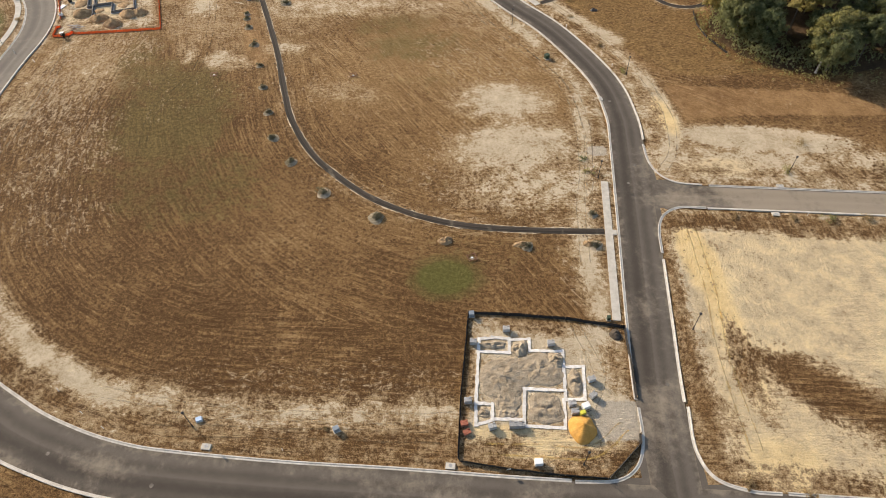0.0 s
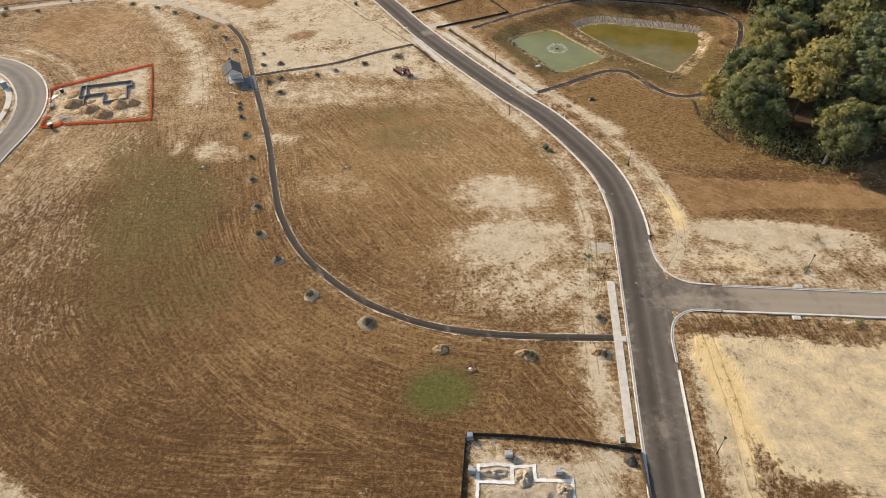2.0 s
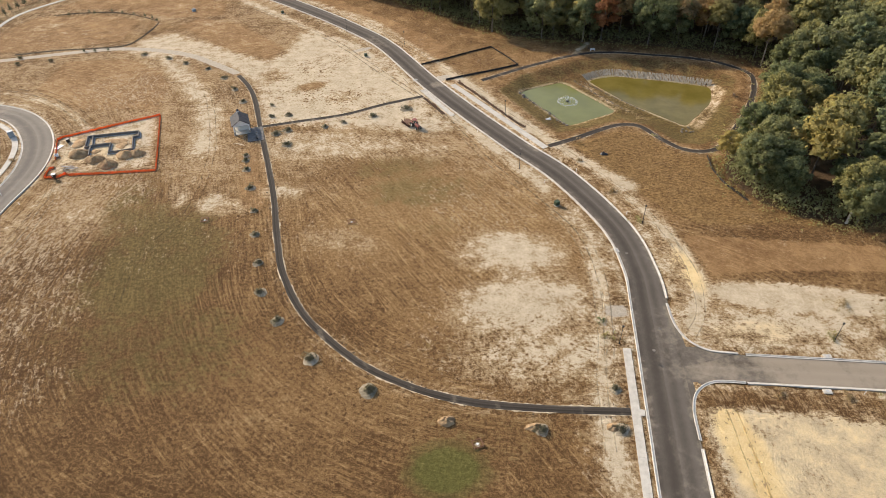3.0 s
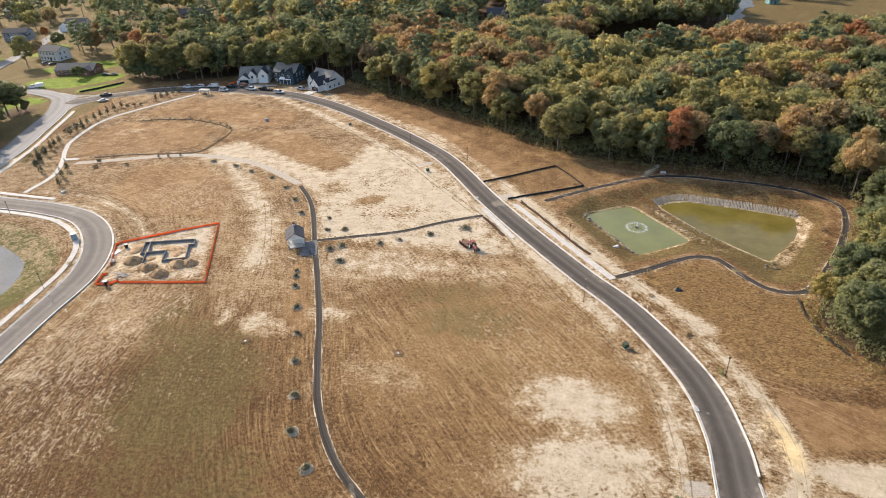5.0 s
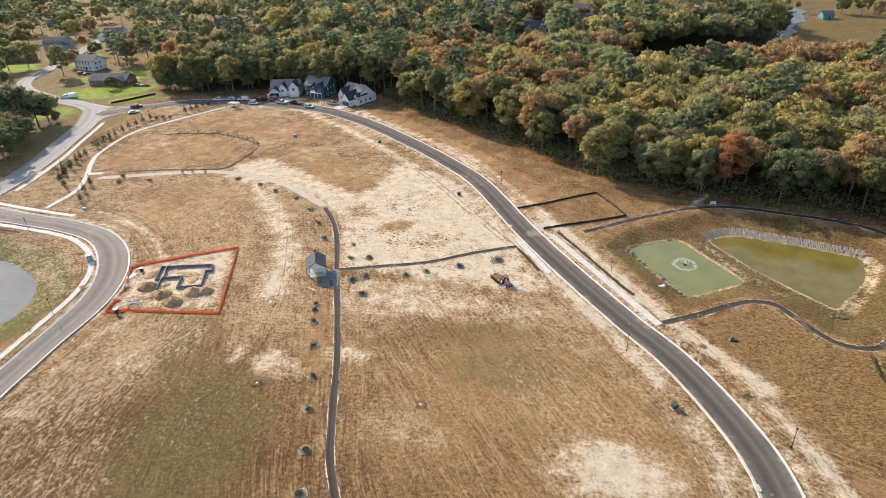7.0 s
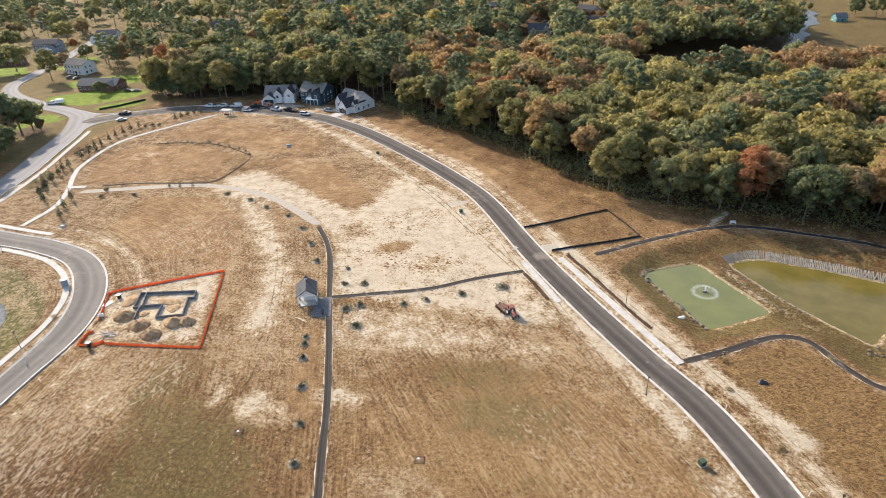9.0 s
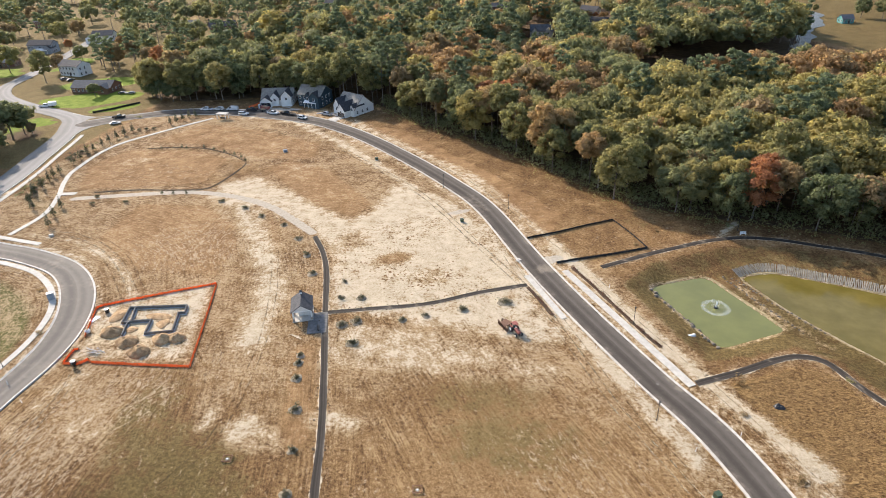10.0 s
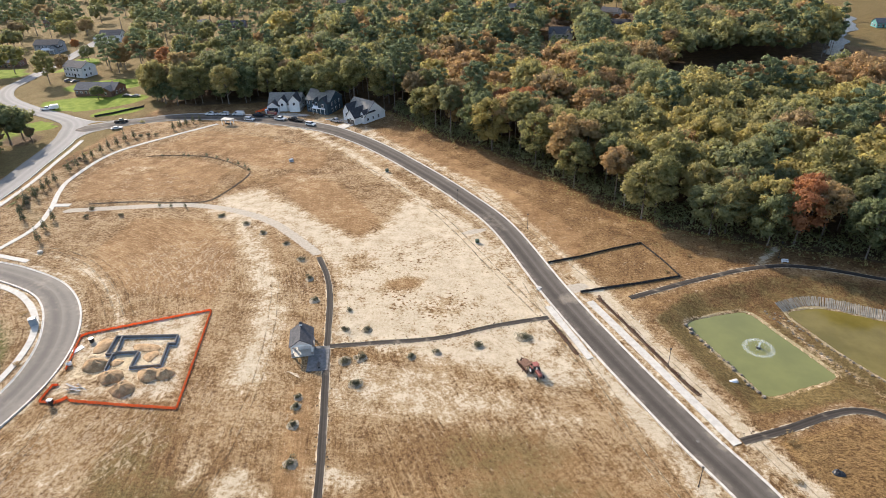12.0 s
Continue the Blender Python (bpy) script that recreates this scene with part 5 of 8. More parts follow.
def plant_woods():
    rng = np.random.default_rng(11)
    xs, ys = np.meshgrid(np.arange(-225, 330, 8.6), np.arange(125, 610, 8.6))
    xs = (xs + rng.uniform(-3.4, 3.4, xs.shape)).ravel()
    ys = (ys + rng.uniform(-3.4, 3.4, ys.shape)).ravel()
    deep = depth_in(xs, ys, WOODS, 400)
    bare = inside(xs, ys, GAP)
    spots = []
    for x, y, d, gap in zip(xs, ys, deep, bare):
        # trees that no one on the flight could see are left out
        if d < 0.6 or gap or x > 0.5 * y + 62 or (y < 225 and x > 160):
            continue
        if any(math.hypot((x - a) / 1.3, y - b) < 12 for a, b in ((-16, 498), (-14, 506), (-53, 604), (20, 604), (24, 556), (-70, 604))):
            continue
        if math.hypot(x - 60.5, y - 251) < 10 and y < 262:
            continue
        spots.append((d, x, y))
    spots.sort()
    random.seed(21)
    for d, x, y in spots[:215]:
        c = pick(x, y, random)
        by_pond = x > 64 and y < 205
        if by_pond:
            c = random.choice(("green", "green", "olive", "green", "green", "olive"))
        s = random.uniform(0.80, 1.08) * (0.80 if by_pond else 1.0) * (1.12 if x < 0 else 1.0)
        if c == "pine" and 5 < x and y > 225:
            c = "green"
        tree(x, y, c, s, high=int(random.random() < (0.1 if x < -140 else 0.4 if x < -5 else 0.12)))
    # deeper woods: one joined mass for each colour of leaf, coarser with distance
    made = {}
    for colour in LEAVES:
        pine = colour == "pine"
        for far in (0, 1):
            for i in range(5):
                h, b, sp = (rng.uniform(22, 27), 12.0, rng.uniform(4.6, 5.8)) if pine else (rng.uniform(17, 22), 7.5, rng.uniform(5.8, 7.8))
                made[colour, far, i] = crown_shape(rng, h, b, sp, "pine" if pine else "round", (17, 14)[far], (1000, 560)[far], (0.62, 0.80)[far])
    clouds, stems = {}, []
    for d, x, y in spots[215:]:
        c = pick(x, y, random)
        if x > 64 and y < 250:
            c = random.choice(("green", "green", "olive", "green", "yellow", "pine"))
        s = random.uniform(0.82, 1.16) * (1 + 0.22 * noise.noise(Vector((x / 26, y / 26, 1.7)))) * (1.12 if y > 440 else 1.0) * (0.85 if x > 64 and y < 232 else 1.0)
        s = min(s, low_before_houses(x, y) / 21)
        if s < 0.3:
            continue
        clouds.setdefault(c, []).append((made[c, int(y > 415), random.randrange(5)], turned(random.uniform(0, 6.28), s), np.array((x, y, 0.0))))
        if d < 26:
            stems.append((x, y, 15 * s))
    for c, shapes in clouds.items():
        ob = new("woodland_canopy", crown_join("woodland_canopy", shapes, LEAVES[c]))
        tagged(ob, "deep autumn woodland, %s crowns massed together" % c, "woodland", kind="stuff")
    # slim trunks in the wood's shade
    for k in range(len(stems)):
        x, y, h = stems[k]
        stems.append((x + random.uniform(-4, 4), y + random.uniform(-4, 4), h * 0.9))
    v, f = [], []
    for x, y, h in stems:
        if depth_in(np.array([x]), np.array([y]), WOODS, 5)[0] < 1.5:
            continue
        w = random.uniform(0.6, 1.2)
        a, b = tube([(x, y, -0.2), (x + random.uniform(-0.4, 0.4), y, h * 0.5), (x + random.uniform(-0.7, 0.7), y + 0.2, h)], [0.24 * w, 0.18 * w, 0.1 * w], 4)
        f.extend(tuple(i + len(v) for i in k) for k in b)
        v.extend(a)
    tagged(new("woodland_trunks", make_mesh("woodland_trunks", [tuple(p) for p in v], f, BARK)), "grey trunks standing in deep shade", "woodland", kind="stuff")
    # brush along the wood's edge
    line = spline(WOODS[:24], 1.6)
    low, inner = [], []
    for p, n in zip(line, normals(line)):
        into = -1 if depth_in(np.array([p[0] - n[0] * 3]), np.array([p[1] - n[1] * 3]), WOODS, 30)[0] > 0 else 1
        for o, r, group in ((rng.normal(-1.6, 1.6), rng.uniform(0.35, 0.95), low), (rng.uniform(-1.0, 2.5), rng.uniform(0.6, 1.5), low), (rng.uniform(3, 6), rng.uniform(1.4, 3.2), inner), (rng.uniform(5, 12), rng.uniform(1.8, 4.2), inner)):
            group.append((p[0] + n[0] * into * o, p[1] + n[1] * into * o, r * 0.5, r, 0.85))
    for clumps, c, per, size, label in ((low, "olive", 22, 0.24, "olive and brown brush along the wood's edge"), (inner, "green", 9, 0.36, "dark green undergrowth in the wood's shade")):
        tagged(new("undergrowth", leaf_mesh("undergrowth", leaf_cloud(rng, clumps, per, size, whole=False), LEAVES[c])), label, "undergrowth", kind="stuff")


plant_woods()


# ---- builders for things ----
def thing(name, label, category, group="", at=None):
    t = tagged(new(name), label, category, group)
    if at is not None:
        t.matrix_basis = at
    return t


def part(name, bm, material, parent, label="", smooth=False):
    """Links a bmesh as one mesh object under a thing or a part."""
    me = bpy.data.meshes.new(name)
    bmesh.ops.recalc_face_normals(bm, faces=bm.faces[:])
    bm.to_mesh(me)
    bm.free()
    me.materials.append(material)
    if smooth:
        me.polygons.foreach_set("use_smooth", np.ones(len(me.polygons), bool))
    o = new(name, me)
    o.parent = parent
    if label:
        o["label"] = label
    return o


def box(size, at=(0, 0, 0), turn=(0, 0, 0), bevel=0.0, bm=None):
    """A box with its middle at a place."""
    bm = bm or bmesh.new()
    made = bmesh.ops.create_cube(bm, size=1, matrix=pose(*at, *turn) @ Matrix.Diagonal((*size, 1)))
    if bevel:
        vs = set(made["verts"])
        bmesh.ops.bevel(bm, geom=[e for e in bm.edges if e.verts[0] in vs and e.verts[1] in vs], offset=bevel, segments=1, affect="EDGES")
    return bm


def rod(r1, r2, height, at=(0, 0, 0), turn=(0, 0, 0), sides=8, bm=None):
    """A tapered rod that stands on a place."""
    bm = bm or bmesh.new()
    bmesh.ops.create_cone(bm, cap_ends=True, segments=sides, radius1=r1, radius2=r2, depth=height, matrix=pose(*at, *turn) @ pose(0, 0, height / 2))
    return bm


def prism(outline, width, at=(0, 0, 0), turn=(0, 0, 0), top=1.0, bm=None):
    """A side outline in x and z, drawn out along y; top narrows it towards its highest points."""
    bm = bm or bmesh.new()
    zs = [p[1] for p in outline]
    lo, hi = min(zs), max(zs)
    m = pose(*at, *turn)
    sides = []
    for s in (-1, 1):
        sides.append([bm.verts.new(m @ Vector((x, s * width / 2 * (1 - (1 - top) * (z - lo) / (hi - lo)), z))) for x, z in outline])
    bm.faces.new(sides[0])
    bm.faces.new(sides[1][::-1])
    k = len(outline)
    for i in range(k):
        bm.faces.new((sides[0][i], sides[1][i], sides[1][(i + 1) % k], sides[0][(i + 1) % k]))
    return bm


def gable_roof(width, depth, rise, over, at, turn=0.0, thick=0.18, bm=None):
    """Two roof slabs; the ridge runs along the local x, over the depth."""
    h = depth / 2 + over
    drop = rise * over / (depth / 2)
    out = [(-h, -drop), (0, rise), (h, -drop), (h, -drop + thick), (0, rise + thick * 1.15), (-h, -drop + thick)]
    return prism(out, width + 2 * over, at, (0, 0, turn + 90), bm=bm)


def mound_bm(rx, ry, height, seed, rough=0.25, rings=12, around=36, peak=1.0, sink=0.1):
    """An uneven heap."""
    bm = bmesh.new()
    rows = []
    off = Vector((seed * 7.3, seed * 3.1, 0))
    for j in range(rings + 1):
        t = j / rings
        row = []
        for i in range(around):
            a = 6.2832 * i / around
            w = 1 + 0.30 * noise.noise(Vector((math.cos(a), math.sin(a), 0)) * 1.3 + off)
            x, y = math.cos(a) * rx * t * w, math.sin(a) * ry * t * w
            z = height * (1 - t ** 1.2) ** peak + rough * height * (noise.noise(Vector((x, y, 0)) * (2.2 / max(rx, ry) * 1.6) + off) + 0.7 * noise.noise(Vector((x * 1.4, y * 2.6, 0)) + off) + 0.3 * noise.noise(Vector((x, y, 0)) * 5 + off)) * (1 - t * t)
            row.append(bm.verts.new((x, y, z - (sink if j == rings else 0))))
        rows.append(row)
    mid = bm.verts.new((0, 0, rows[1][0].co.z))
    bmesh.ops.delete(bm, geom=rows[0], context="VERTS")
    for i in range(around):
        n = (i + 1) % around
        bm.faces.new((mid, rows[1][i], rows[1][n]))
        for j in range(1, rings):
            bm.faces.new((rows[j][i], rows[j + 1][i], rows[j + 1][n], rows[j][n]))
    return bm


def heap(name, x, y, rx, ry, height, material, label, seed, peak=1.0, rough=0.25, turn=0.0, group="", z=0.0):
    ob = part(name, mound_bm(rx, ry, height, seed, rough, peak=peak), material, None, smooth=True)
    ob.matrix_basis = pose(x, y, z, 0, 0, turn)
    return tagged(ob, label, "heap", group)


def leaf_part(name, clumps, per, size, material, parent, seed, label=""):
    q = leaf_cloud(np.random.default_rng(seed), clumps, per, size, whole=False)
    o = new(name, leaf_mesh(name, q, material))
    o.parent = parent
    if label:
        o["label"] = label
    return o


# ---- silt fences ----
def silt_fence(points, height, gap, fabric, label, closed=False):
    """Stakes with sagging cloth between them."""
    f = thing("silt_fence", label, "fence")
    pts = np.array(list(points) + ([points[0]] if closed else []), float)
    run = np.concatenate([[0], np.cumsum(np.linalg.norm(np.diff(pts, axis=0), axis=1))])
    stops = sorted(set(list(run)) | set(np.arange(0, run[-1], gap)))
    stops = [s for i, s in enumerate(stops) if i == 0 or s - stops[i - 1] > 0.5 or s in run]
    at = [(np.interp(s, run, pts[:, 0]), np.interp(s, run, pts[:, 1])) for s in stops]
    stake = bpy.data.meshes.new("stake")
    bm = box((0.07, 0.07, height + 0.45), (0, 0, (height + 0.45) / 2 - 0.3))
    bm.to_mesh(stake)
    bm.free()
    stake.materials.append(WOOD)
    rng = random.Random(len(at))
    for i, (x, y) in enumerate(at):
        o = new("stake", stake)
        o.parent = f
        o.matrix_basis = pose(x, y, 0, rng.uniform(-4, 4), rng.uniform(-4, 4), rng.uniform(0, 90))
    for (x0, y0), (x1, y1) in zip(at, at[1:]):
        k = 5
        bm = bmesh.new()
        d = Vector((y0 - y1, x1 - x0, 0)).normalized()
        low, mid, top, back = [], [], [], []
        for j in range(k + 1):
            t = j / k
            p = Vector((x0 + (x1 - x0) * t, y0 + (y1 - y0) * t, 0))
            sag = math.sin(math.pi * t)
            low.append(bm.verts.new(p + d * (0.18 + 0.1 * rng.random()) + Vector((0, 0, -0.05))))
            mid.append(bm.verts.new(p + d * sag * rng.uniform(0.02, 0.16) + Vector((0, 0, height * 0.5))))
            top.append(bm.verts.new(p + d * sag * rng.uniform(-0.05, 0.05) + Vector((0, 0, height - sag * rng.uniform(0.02, 0.16)))))
            back.append(bm.verts.new(top[-1].co + d * -0.03 + Vector((0, 0, -height))))
        for a, b in ((low, mid), (mid, top), (top, back)):
            for j in range(k):
                bm.faces.new((a[j], a[j + 1], b[j + 1], b[j]))
        part("fabric", bm, fabric, f)
    return f


silt_fence([(29.9, 45.6), (30.3, 51.3), (30.6, 59.2), (20.4, 61.2), (10.3, 62.3), (3.0, 62.8), (1.2, 46.6), (0.5, 36.2), (0.9, 35.6), (8.2, 34.3), (16.6, 33.2), (23.2, 32.6), (29.0, 37.9), (29.3, 39.6)], 0.72, 2.4, SILT_BLACK, "black fabric silt fence on wooden stakes round a building lot")
silt_fence([(-10.2, 229.1), (-1.5, 233.6), (7, 239), (15.4, 243.8), (20.2, 235.5), (24.1, 227.3), (14, 222.6), (5, 218.9), (-1.4, 216.0)], 0.6, 2.4, SILT_BLACK, "black fabric silt fence round an empty lot")
silt_fence([(-112.5, 167.9), (-113.9, 171), (-117.5, 179.2), (-116.6, 180.4), (-104.5, 187.2), (-91.8, 193.9), (-86.6, 177.8), (-81.4, 161.4), (-93.5, 160.4), (-104.8, 159.7), (-106.0, 160.5), (-107.4, 158.8), (-111.0, 158.4), (-111.8, 163.1), (-110.6, 163.5)], 0.65, 2.4, SILT_ORANGE, "bright orange fabric silt fence round a building lot")
silt_fence([tuple(p) for p in spline([(-172, 287.5), (-164, 289.6), (-154, 290.4), (-146, 289.8), (-134, 285), (-124.5, 278.8), (-122.2, 275), (-122.6, 266), (-124.2, 256), (-127, 251.6), (-138, 249.6), (-152, 248.2), (-166, 244.6)], 2.8)], 0.32, 2.8, plain("weathered_brown_fabric", (0.17, 0.13, 0.085), (0.29, 0.23, 0.16), 1.5, 0.9), "low weathered brown silt fence along a field edge")
silt_fence([(-230, 331.2), (-223.3, 338), (-215.4, 349)], 0.9, 2.4, SILT_BLACK, "black silt fence along a lawn's edge")
silt_fence([(70.6, 164.5), (69.8, 158), (70.6, 151.5), (74, 143)], 0.7, 2.2, SILT_BLACK, "black silt fence along the brush by the wood")

# ---- the lot with the new footing ----
LOT_POSE = pose(3.55, 41.45, 0, 0, 0, -4)
foundation = thing("house_foundation", "white concrete strip footing of a house, freshly poured", "foundation", at=LOT_POSE)
for number, (u0, v0, u1, v1) in enumerate(((0, 0, 2.6, 0.9), (2.6, 1.1, 7.6, 1.35), (7.6, 0.25, 14.1, 0.25), (14.15, 0.25, 14.2, 5.0), (14.2, 5.1, 17.6, 5.4), (17.65, 5.4, 17.8, 11.3), (14.5, 11.1, 17.8, 11.35), (14.5, 5.1, 14.5, 14.2), (9.1, 14.0, 14.5, 14.1), (8.9, 14.0, 8.8, 16.3), (5.4, 15.9, 8.8, 16.3),
                       (5.35, 13.4, 5.35, 16.2), (2.4, 16.4, 5.35, 16.1), (0.1, 15.9, 2.5, 16.2), (0.05, 13.3, 0.1, 15.9), (0.0, 13.35, 5.4, 13.4), (-0.1, 3.7, 0.05, 13.4), (0, 0, -0.1, 3.7), (-0.1, 3.7, 2.6, 3.7), (2.6, 1.1, 2.6, 3.7), (7.65, 0.3, 7.8, 6.7), (7.8, 6.7, 14.5, 6.75))):
    length = math.hypot(u1 - u0, v1 - v0) + 0.6
    # a wavering edge where the concrete was poured against soil
    bm = bmesh.new()
    k = max(3, int(length / 0.5))
    rows = []
    for j in range(k + 1):
        x = -length / 2 + length * j / k
        wa, wb = (0.26 + 0.15 * noise.noise(Vector((x * 1.6 + u0 * 3, v0 * 5, s))) for s in (0.0, 9.0))
        rows.append([bm.verts.new((x, -wa, -0.2)), bm.verts.new((x, -wa, 0.10)), bm.verts.new((x, wb, 0.10)), bm.verts.new((x, wb, -0.2))])
    for r, s in zip(rows, rows[1:]):
        for q in range(3):
            bm.faces.new((r[q], r[q + 1], s[q + 1], s[q]))
    bm.faces.new(rows[0])
    bm.faces.new(rows[-1][::-1])
    seg = part("footing", bm, FOOTING, foundation)
    seg.matrix_basis = pose((u0 + u1) / 2, (v0 + v1) / 2, 0.004 * number, 0, 0, math.degrees(math.atan2(v1 - v0, u1 - u0)))

for u, v, rx, ry, h, seed in ((4.5, 8.5, 4.6, 4.4, 0.55, 1), (10.5, 10.3, 4.2, 3.2, 0.5, 2), (4.8, 4.5, 2.6, 2.6, 0.4, 3), (11.2, 3.4, 3.2, 2.8, 0.45, 4), (2.6, 14.8, 2.4, 0.9, 0.55, 5), (7.1, 14.3, 1.5, 1.7, 0.7, 6), (13.2, 12.3, 1.5, 1.5, 0.8, 7), (16.2, 8.3, 1.3, 2.5, 0.7, 8), (1.2, 2.2, 1.0, 1.1, 0.4, 9), (4.9, 2.3, 2.0, 0.8, 0.35, 10)):
    p = LOT_POSE @ Vector((u, v, 0))
    heap("sand_mound", p.x, p.y, rx, ry, h, SAND_HEAP, "rough grey sand heaped between the footings", seed, 0.6, 0.7, -4, "sand fill in the foundation")

heap("orange_sand_pile", 20.3, 40.4, 2.25, 2.5, 2.2, ORANGE_SAND, "conical pile of orange masonry sand", 3, 0.85, 0.08)
heap("soil_mound", 28.7, 57.7, 1.1, 1.2, 0.8, plain("dark_soil", (0.05, 0.04, 0.03), (0.11, 0.09, 0.07), 2, 0.95, bump=0.05), "small heap of dark soil beside the fence", 8, 0.8)


def block_pallet(x, y, turn, layers=5, wrapped=False, material=BLOCK, label="pallet stacked with grey hollow concrete blocks", red=False):
    t = thing("block_pallet", label, "block pallet", "pallets on the building lot", pose(x, y, 0, 0, 0, turn))
    bm = bmesh.new()
    for i in range(5):
        box((1.2, 0.12, 0.03), (0, -0.44 + 0.22 * i, 0.13), bm=bm)
    for i in range(3):
        box((0.1, 1.0, 0.11), (-0.5 + 0.5 * i, 0, 0.06), bm=bm)
    part("pallet", bm, WOOD, t, "rough timber pallet")
    bm = bmesh.new()
    for k in range(layers):
        for i in range(3):
            for j in range(4):
                if k == layers - 1 and (i + j) % 5 == 4 and not wrapped:
                    continue
                c = (-0.4 + 0.4 * i + random.uniform(-0.01, 0.01), -0.315 + 0.21 * j + random.uniform(-0.01, 0.01), 0.25 + 0.2 * k)
                # two cells show as dark holes in each block's top
                box((0.375, 0.19, 0.185), c, bm=bm)
                if k == layers - 1:
                    for s in (-0.09, 0.09):
                        rod(0.055, 0.07, 0.03, (c[0] + s, c[1], c[2] + 0.08), (0, 0, 45), 4, bm)
    part("pallet_load", bm, material, t)["kind"] = "stuff"
    if wrapped:
        part("wrap", box((1.24, 0.92, 1.03), (0, 0, 0.67), bevel=0.05), WHITE_PAINT, t, "white plastic wrap")
    return t


for x, y, turn in ((9.6, 58.9, 2), (17.1, 55.9, 5), (3.7, 56.4, -8), (23.0, 48.9, 15), (22.8, 46.0, 35), (2.4, 45.4, 5), (6.1, 40.9, 15), (9.4, 41.1, 0), (10.6, 41.1, 0), (19.2, 44.6, 10), (19.5, 43.2, 3)):
    block_pallet(x, y, turn)
block_pallet(21.3, 44.1, 20, 4, True, label="pallet wrapped in white plastic film")
block_pallet(12.8, 35.1, 3, 5, True, label="tall pallet wrapped in white plastic film")
RED_BRICK = plain("red_brick", (0.30, 0.10, 0.06), (0.42, 0.17, 0.11), 3, 0.9)
block_pallet(1.7, 41.6, 10, 3, material=RED_BRICK, label="pallet of red bricks beside the silt fence")
block_pallet(2.1, 40.2, 25, 2, material=RED_BRICK, label="low pallet of red bricks beside the silt fence")

YELLOW = plain("yellow_green_paint", (0.55, 0.55, 0.06), (0.66, 0.64, 0.10), 2, 0.5)
mixer = thing("mortar_mixer", "small yellow mortar mixer on two wheels", "mixer", at=pose(20.6, 42.9, 0, 0, 0, 20))
part("drum", rod(0.36, 0.36, 1.0, (-0.5, 0, 0.75), (0, 90, 0), 14), YELLOW, mixer)
part("hopper", box((0.7, 0.62, 0.25), (0, 0, 1.1), bevel=0.05), YELLOW, mixer)
part("tow_bar", rod(0.04, 0.04, 1.2, (0.5, 0, 0.45), (0, 90, 0)), BLACK_METAL, mixer)
for s in (-1, 1):
    part("wheel", rod(0.26, 0.26, 0.14, (0, s * 0.45 + 0.07, 0.26), (90, 0, 0), 14), BLACK_METAL, mixer)


def cabinet(x, y, turn, size, material, label, name="utility_cabinet", group="utility cabinets"):
    t = thing(name, label, "utility box", group, pose(x, y, 0, 0, 0, turn))
    w, d, h = size
    part("base", box((w + 0.2, d + 0.2, 0.12), (0, 0, 0.05), bevel=0.02), CONCRETE, t, "concrete base")
    part("body", box((w, d, h), (0, 0, 0.1 + h / 2), bevel=0.04), material, t)
    part("lid", box((w + 0.06, d + 0.06, 0.07), (0, 0, 0.13 + h), bevel=0.02), material, t)
    part("door", box((w * 0.86, 0.03, h * 0.8), (0, -d / 2 - 0.012, 0.12 + h / 2), bevel=0.005), material, t)
    return t


CAB_GREEN = plain("cabinet_green", (0.035, 0.06, 0.035), (0.06, 0.085, 0.05), 2, 0.5)
CAB_GREY = plain("cabinet_blue_grey", (0.20, 0.24, 0.28), (0.28, 0.32, 0.36), 2, 0.5)
cabinet(3.6, 62.2, 3, (0.9, 0.8, 0.9), CAB_GREY, "blue-grey utility cabinet at the fence corner")
cabinet(28.0, 60.9, 0, (0.6, 0.55, 0.8), CAB_GREEN, "small green utility cabinet by the pavement's end")
cabinet(26.4, 142.8, 30, (1.1, 1.0, 1.1), CAB_GREEN, "dark green transformer cabinet in the field")
cabinet(-31.0, 237.4, 30, (1.0, 0.9, 0.9), CAB_GREEN, "dark green transformer cabinet in the field")
cabinet(-71.7, 285.0, 40, (1.0, 0.9, 0.9), CAB_GREEN, "dark green transformer cabinet in the field")
cabinet(-111.6, 290.0, 40, (1.5, 1.2, 0.8), CAB_GREY, "low grey utility vault in the field")
cabinet(-132.6, 181.6, 40, (1.6, 1.3, 1.8), CAB_GREY, "tall blue-grey cabinet standing beside the pavement")
cabinet(-41.0, 43.0, 20, (0.9, 0.7, 0.35), plain("pale_blue_plastic", (0.35, 0.48, 0.66), (0.45, 0.58, 0.74), 2, 0.5), "low pale blue plastic utility box")
cabinet(-18.6, 40.9, 25, (0.9, 0.7, 0.9), CAB_GREY, "blue-grey utility cabinet in worn sand beside the road")
cabinet(-158, 213, 20, (1.2, 0.8, 0.5), CONCRETE, "low pale concrete utility vault")


# ---- street lamps, stakes, signs ----
def street_lamp(x, y, height=4.5):
    t = thing("street_lamp", "slim black street lamp with a lantern head", "street lamp", "street lamps", pose(x, y, 0, random.uniform(-1, 1), random.uniform(-1, 1), 0))
    part("pole", rod(0.075, 0.05, height, (0, 0, 0), sides=10), BLACK_METAL, t)
    part("base", rod(0.16, 0.09, 0.6, (0, 0, -0.05), sides=10), BLACK_METAL, t)
    lantern = part("lantern", rod(0.12, 0.22, 0.42, (0, 0, height), sides=8), GLASS_DARK, t, "dark glass lantern")
    part("cap", rod(0.26, 0.04, 0.2, (0, 0, height + 0.42), sides=8), BLACK_METAL, lantern)
    return t


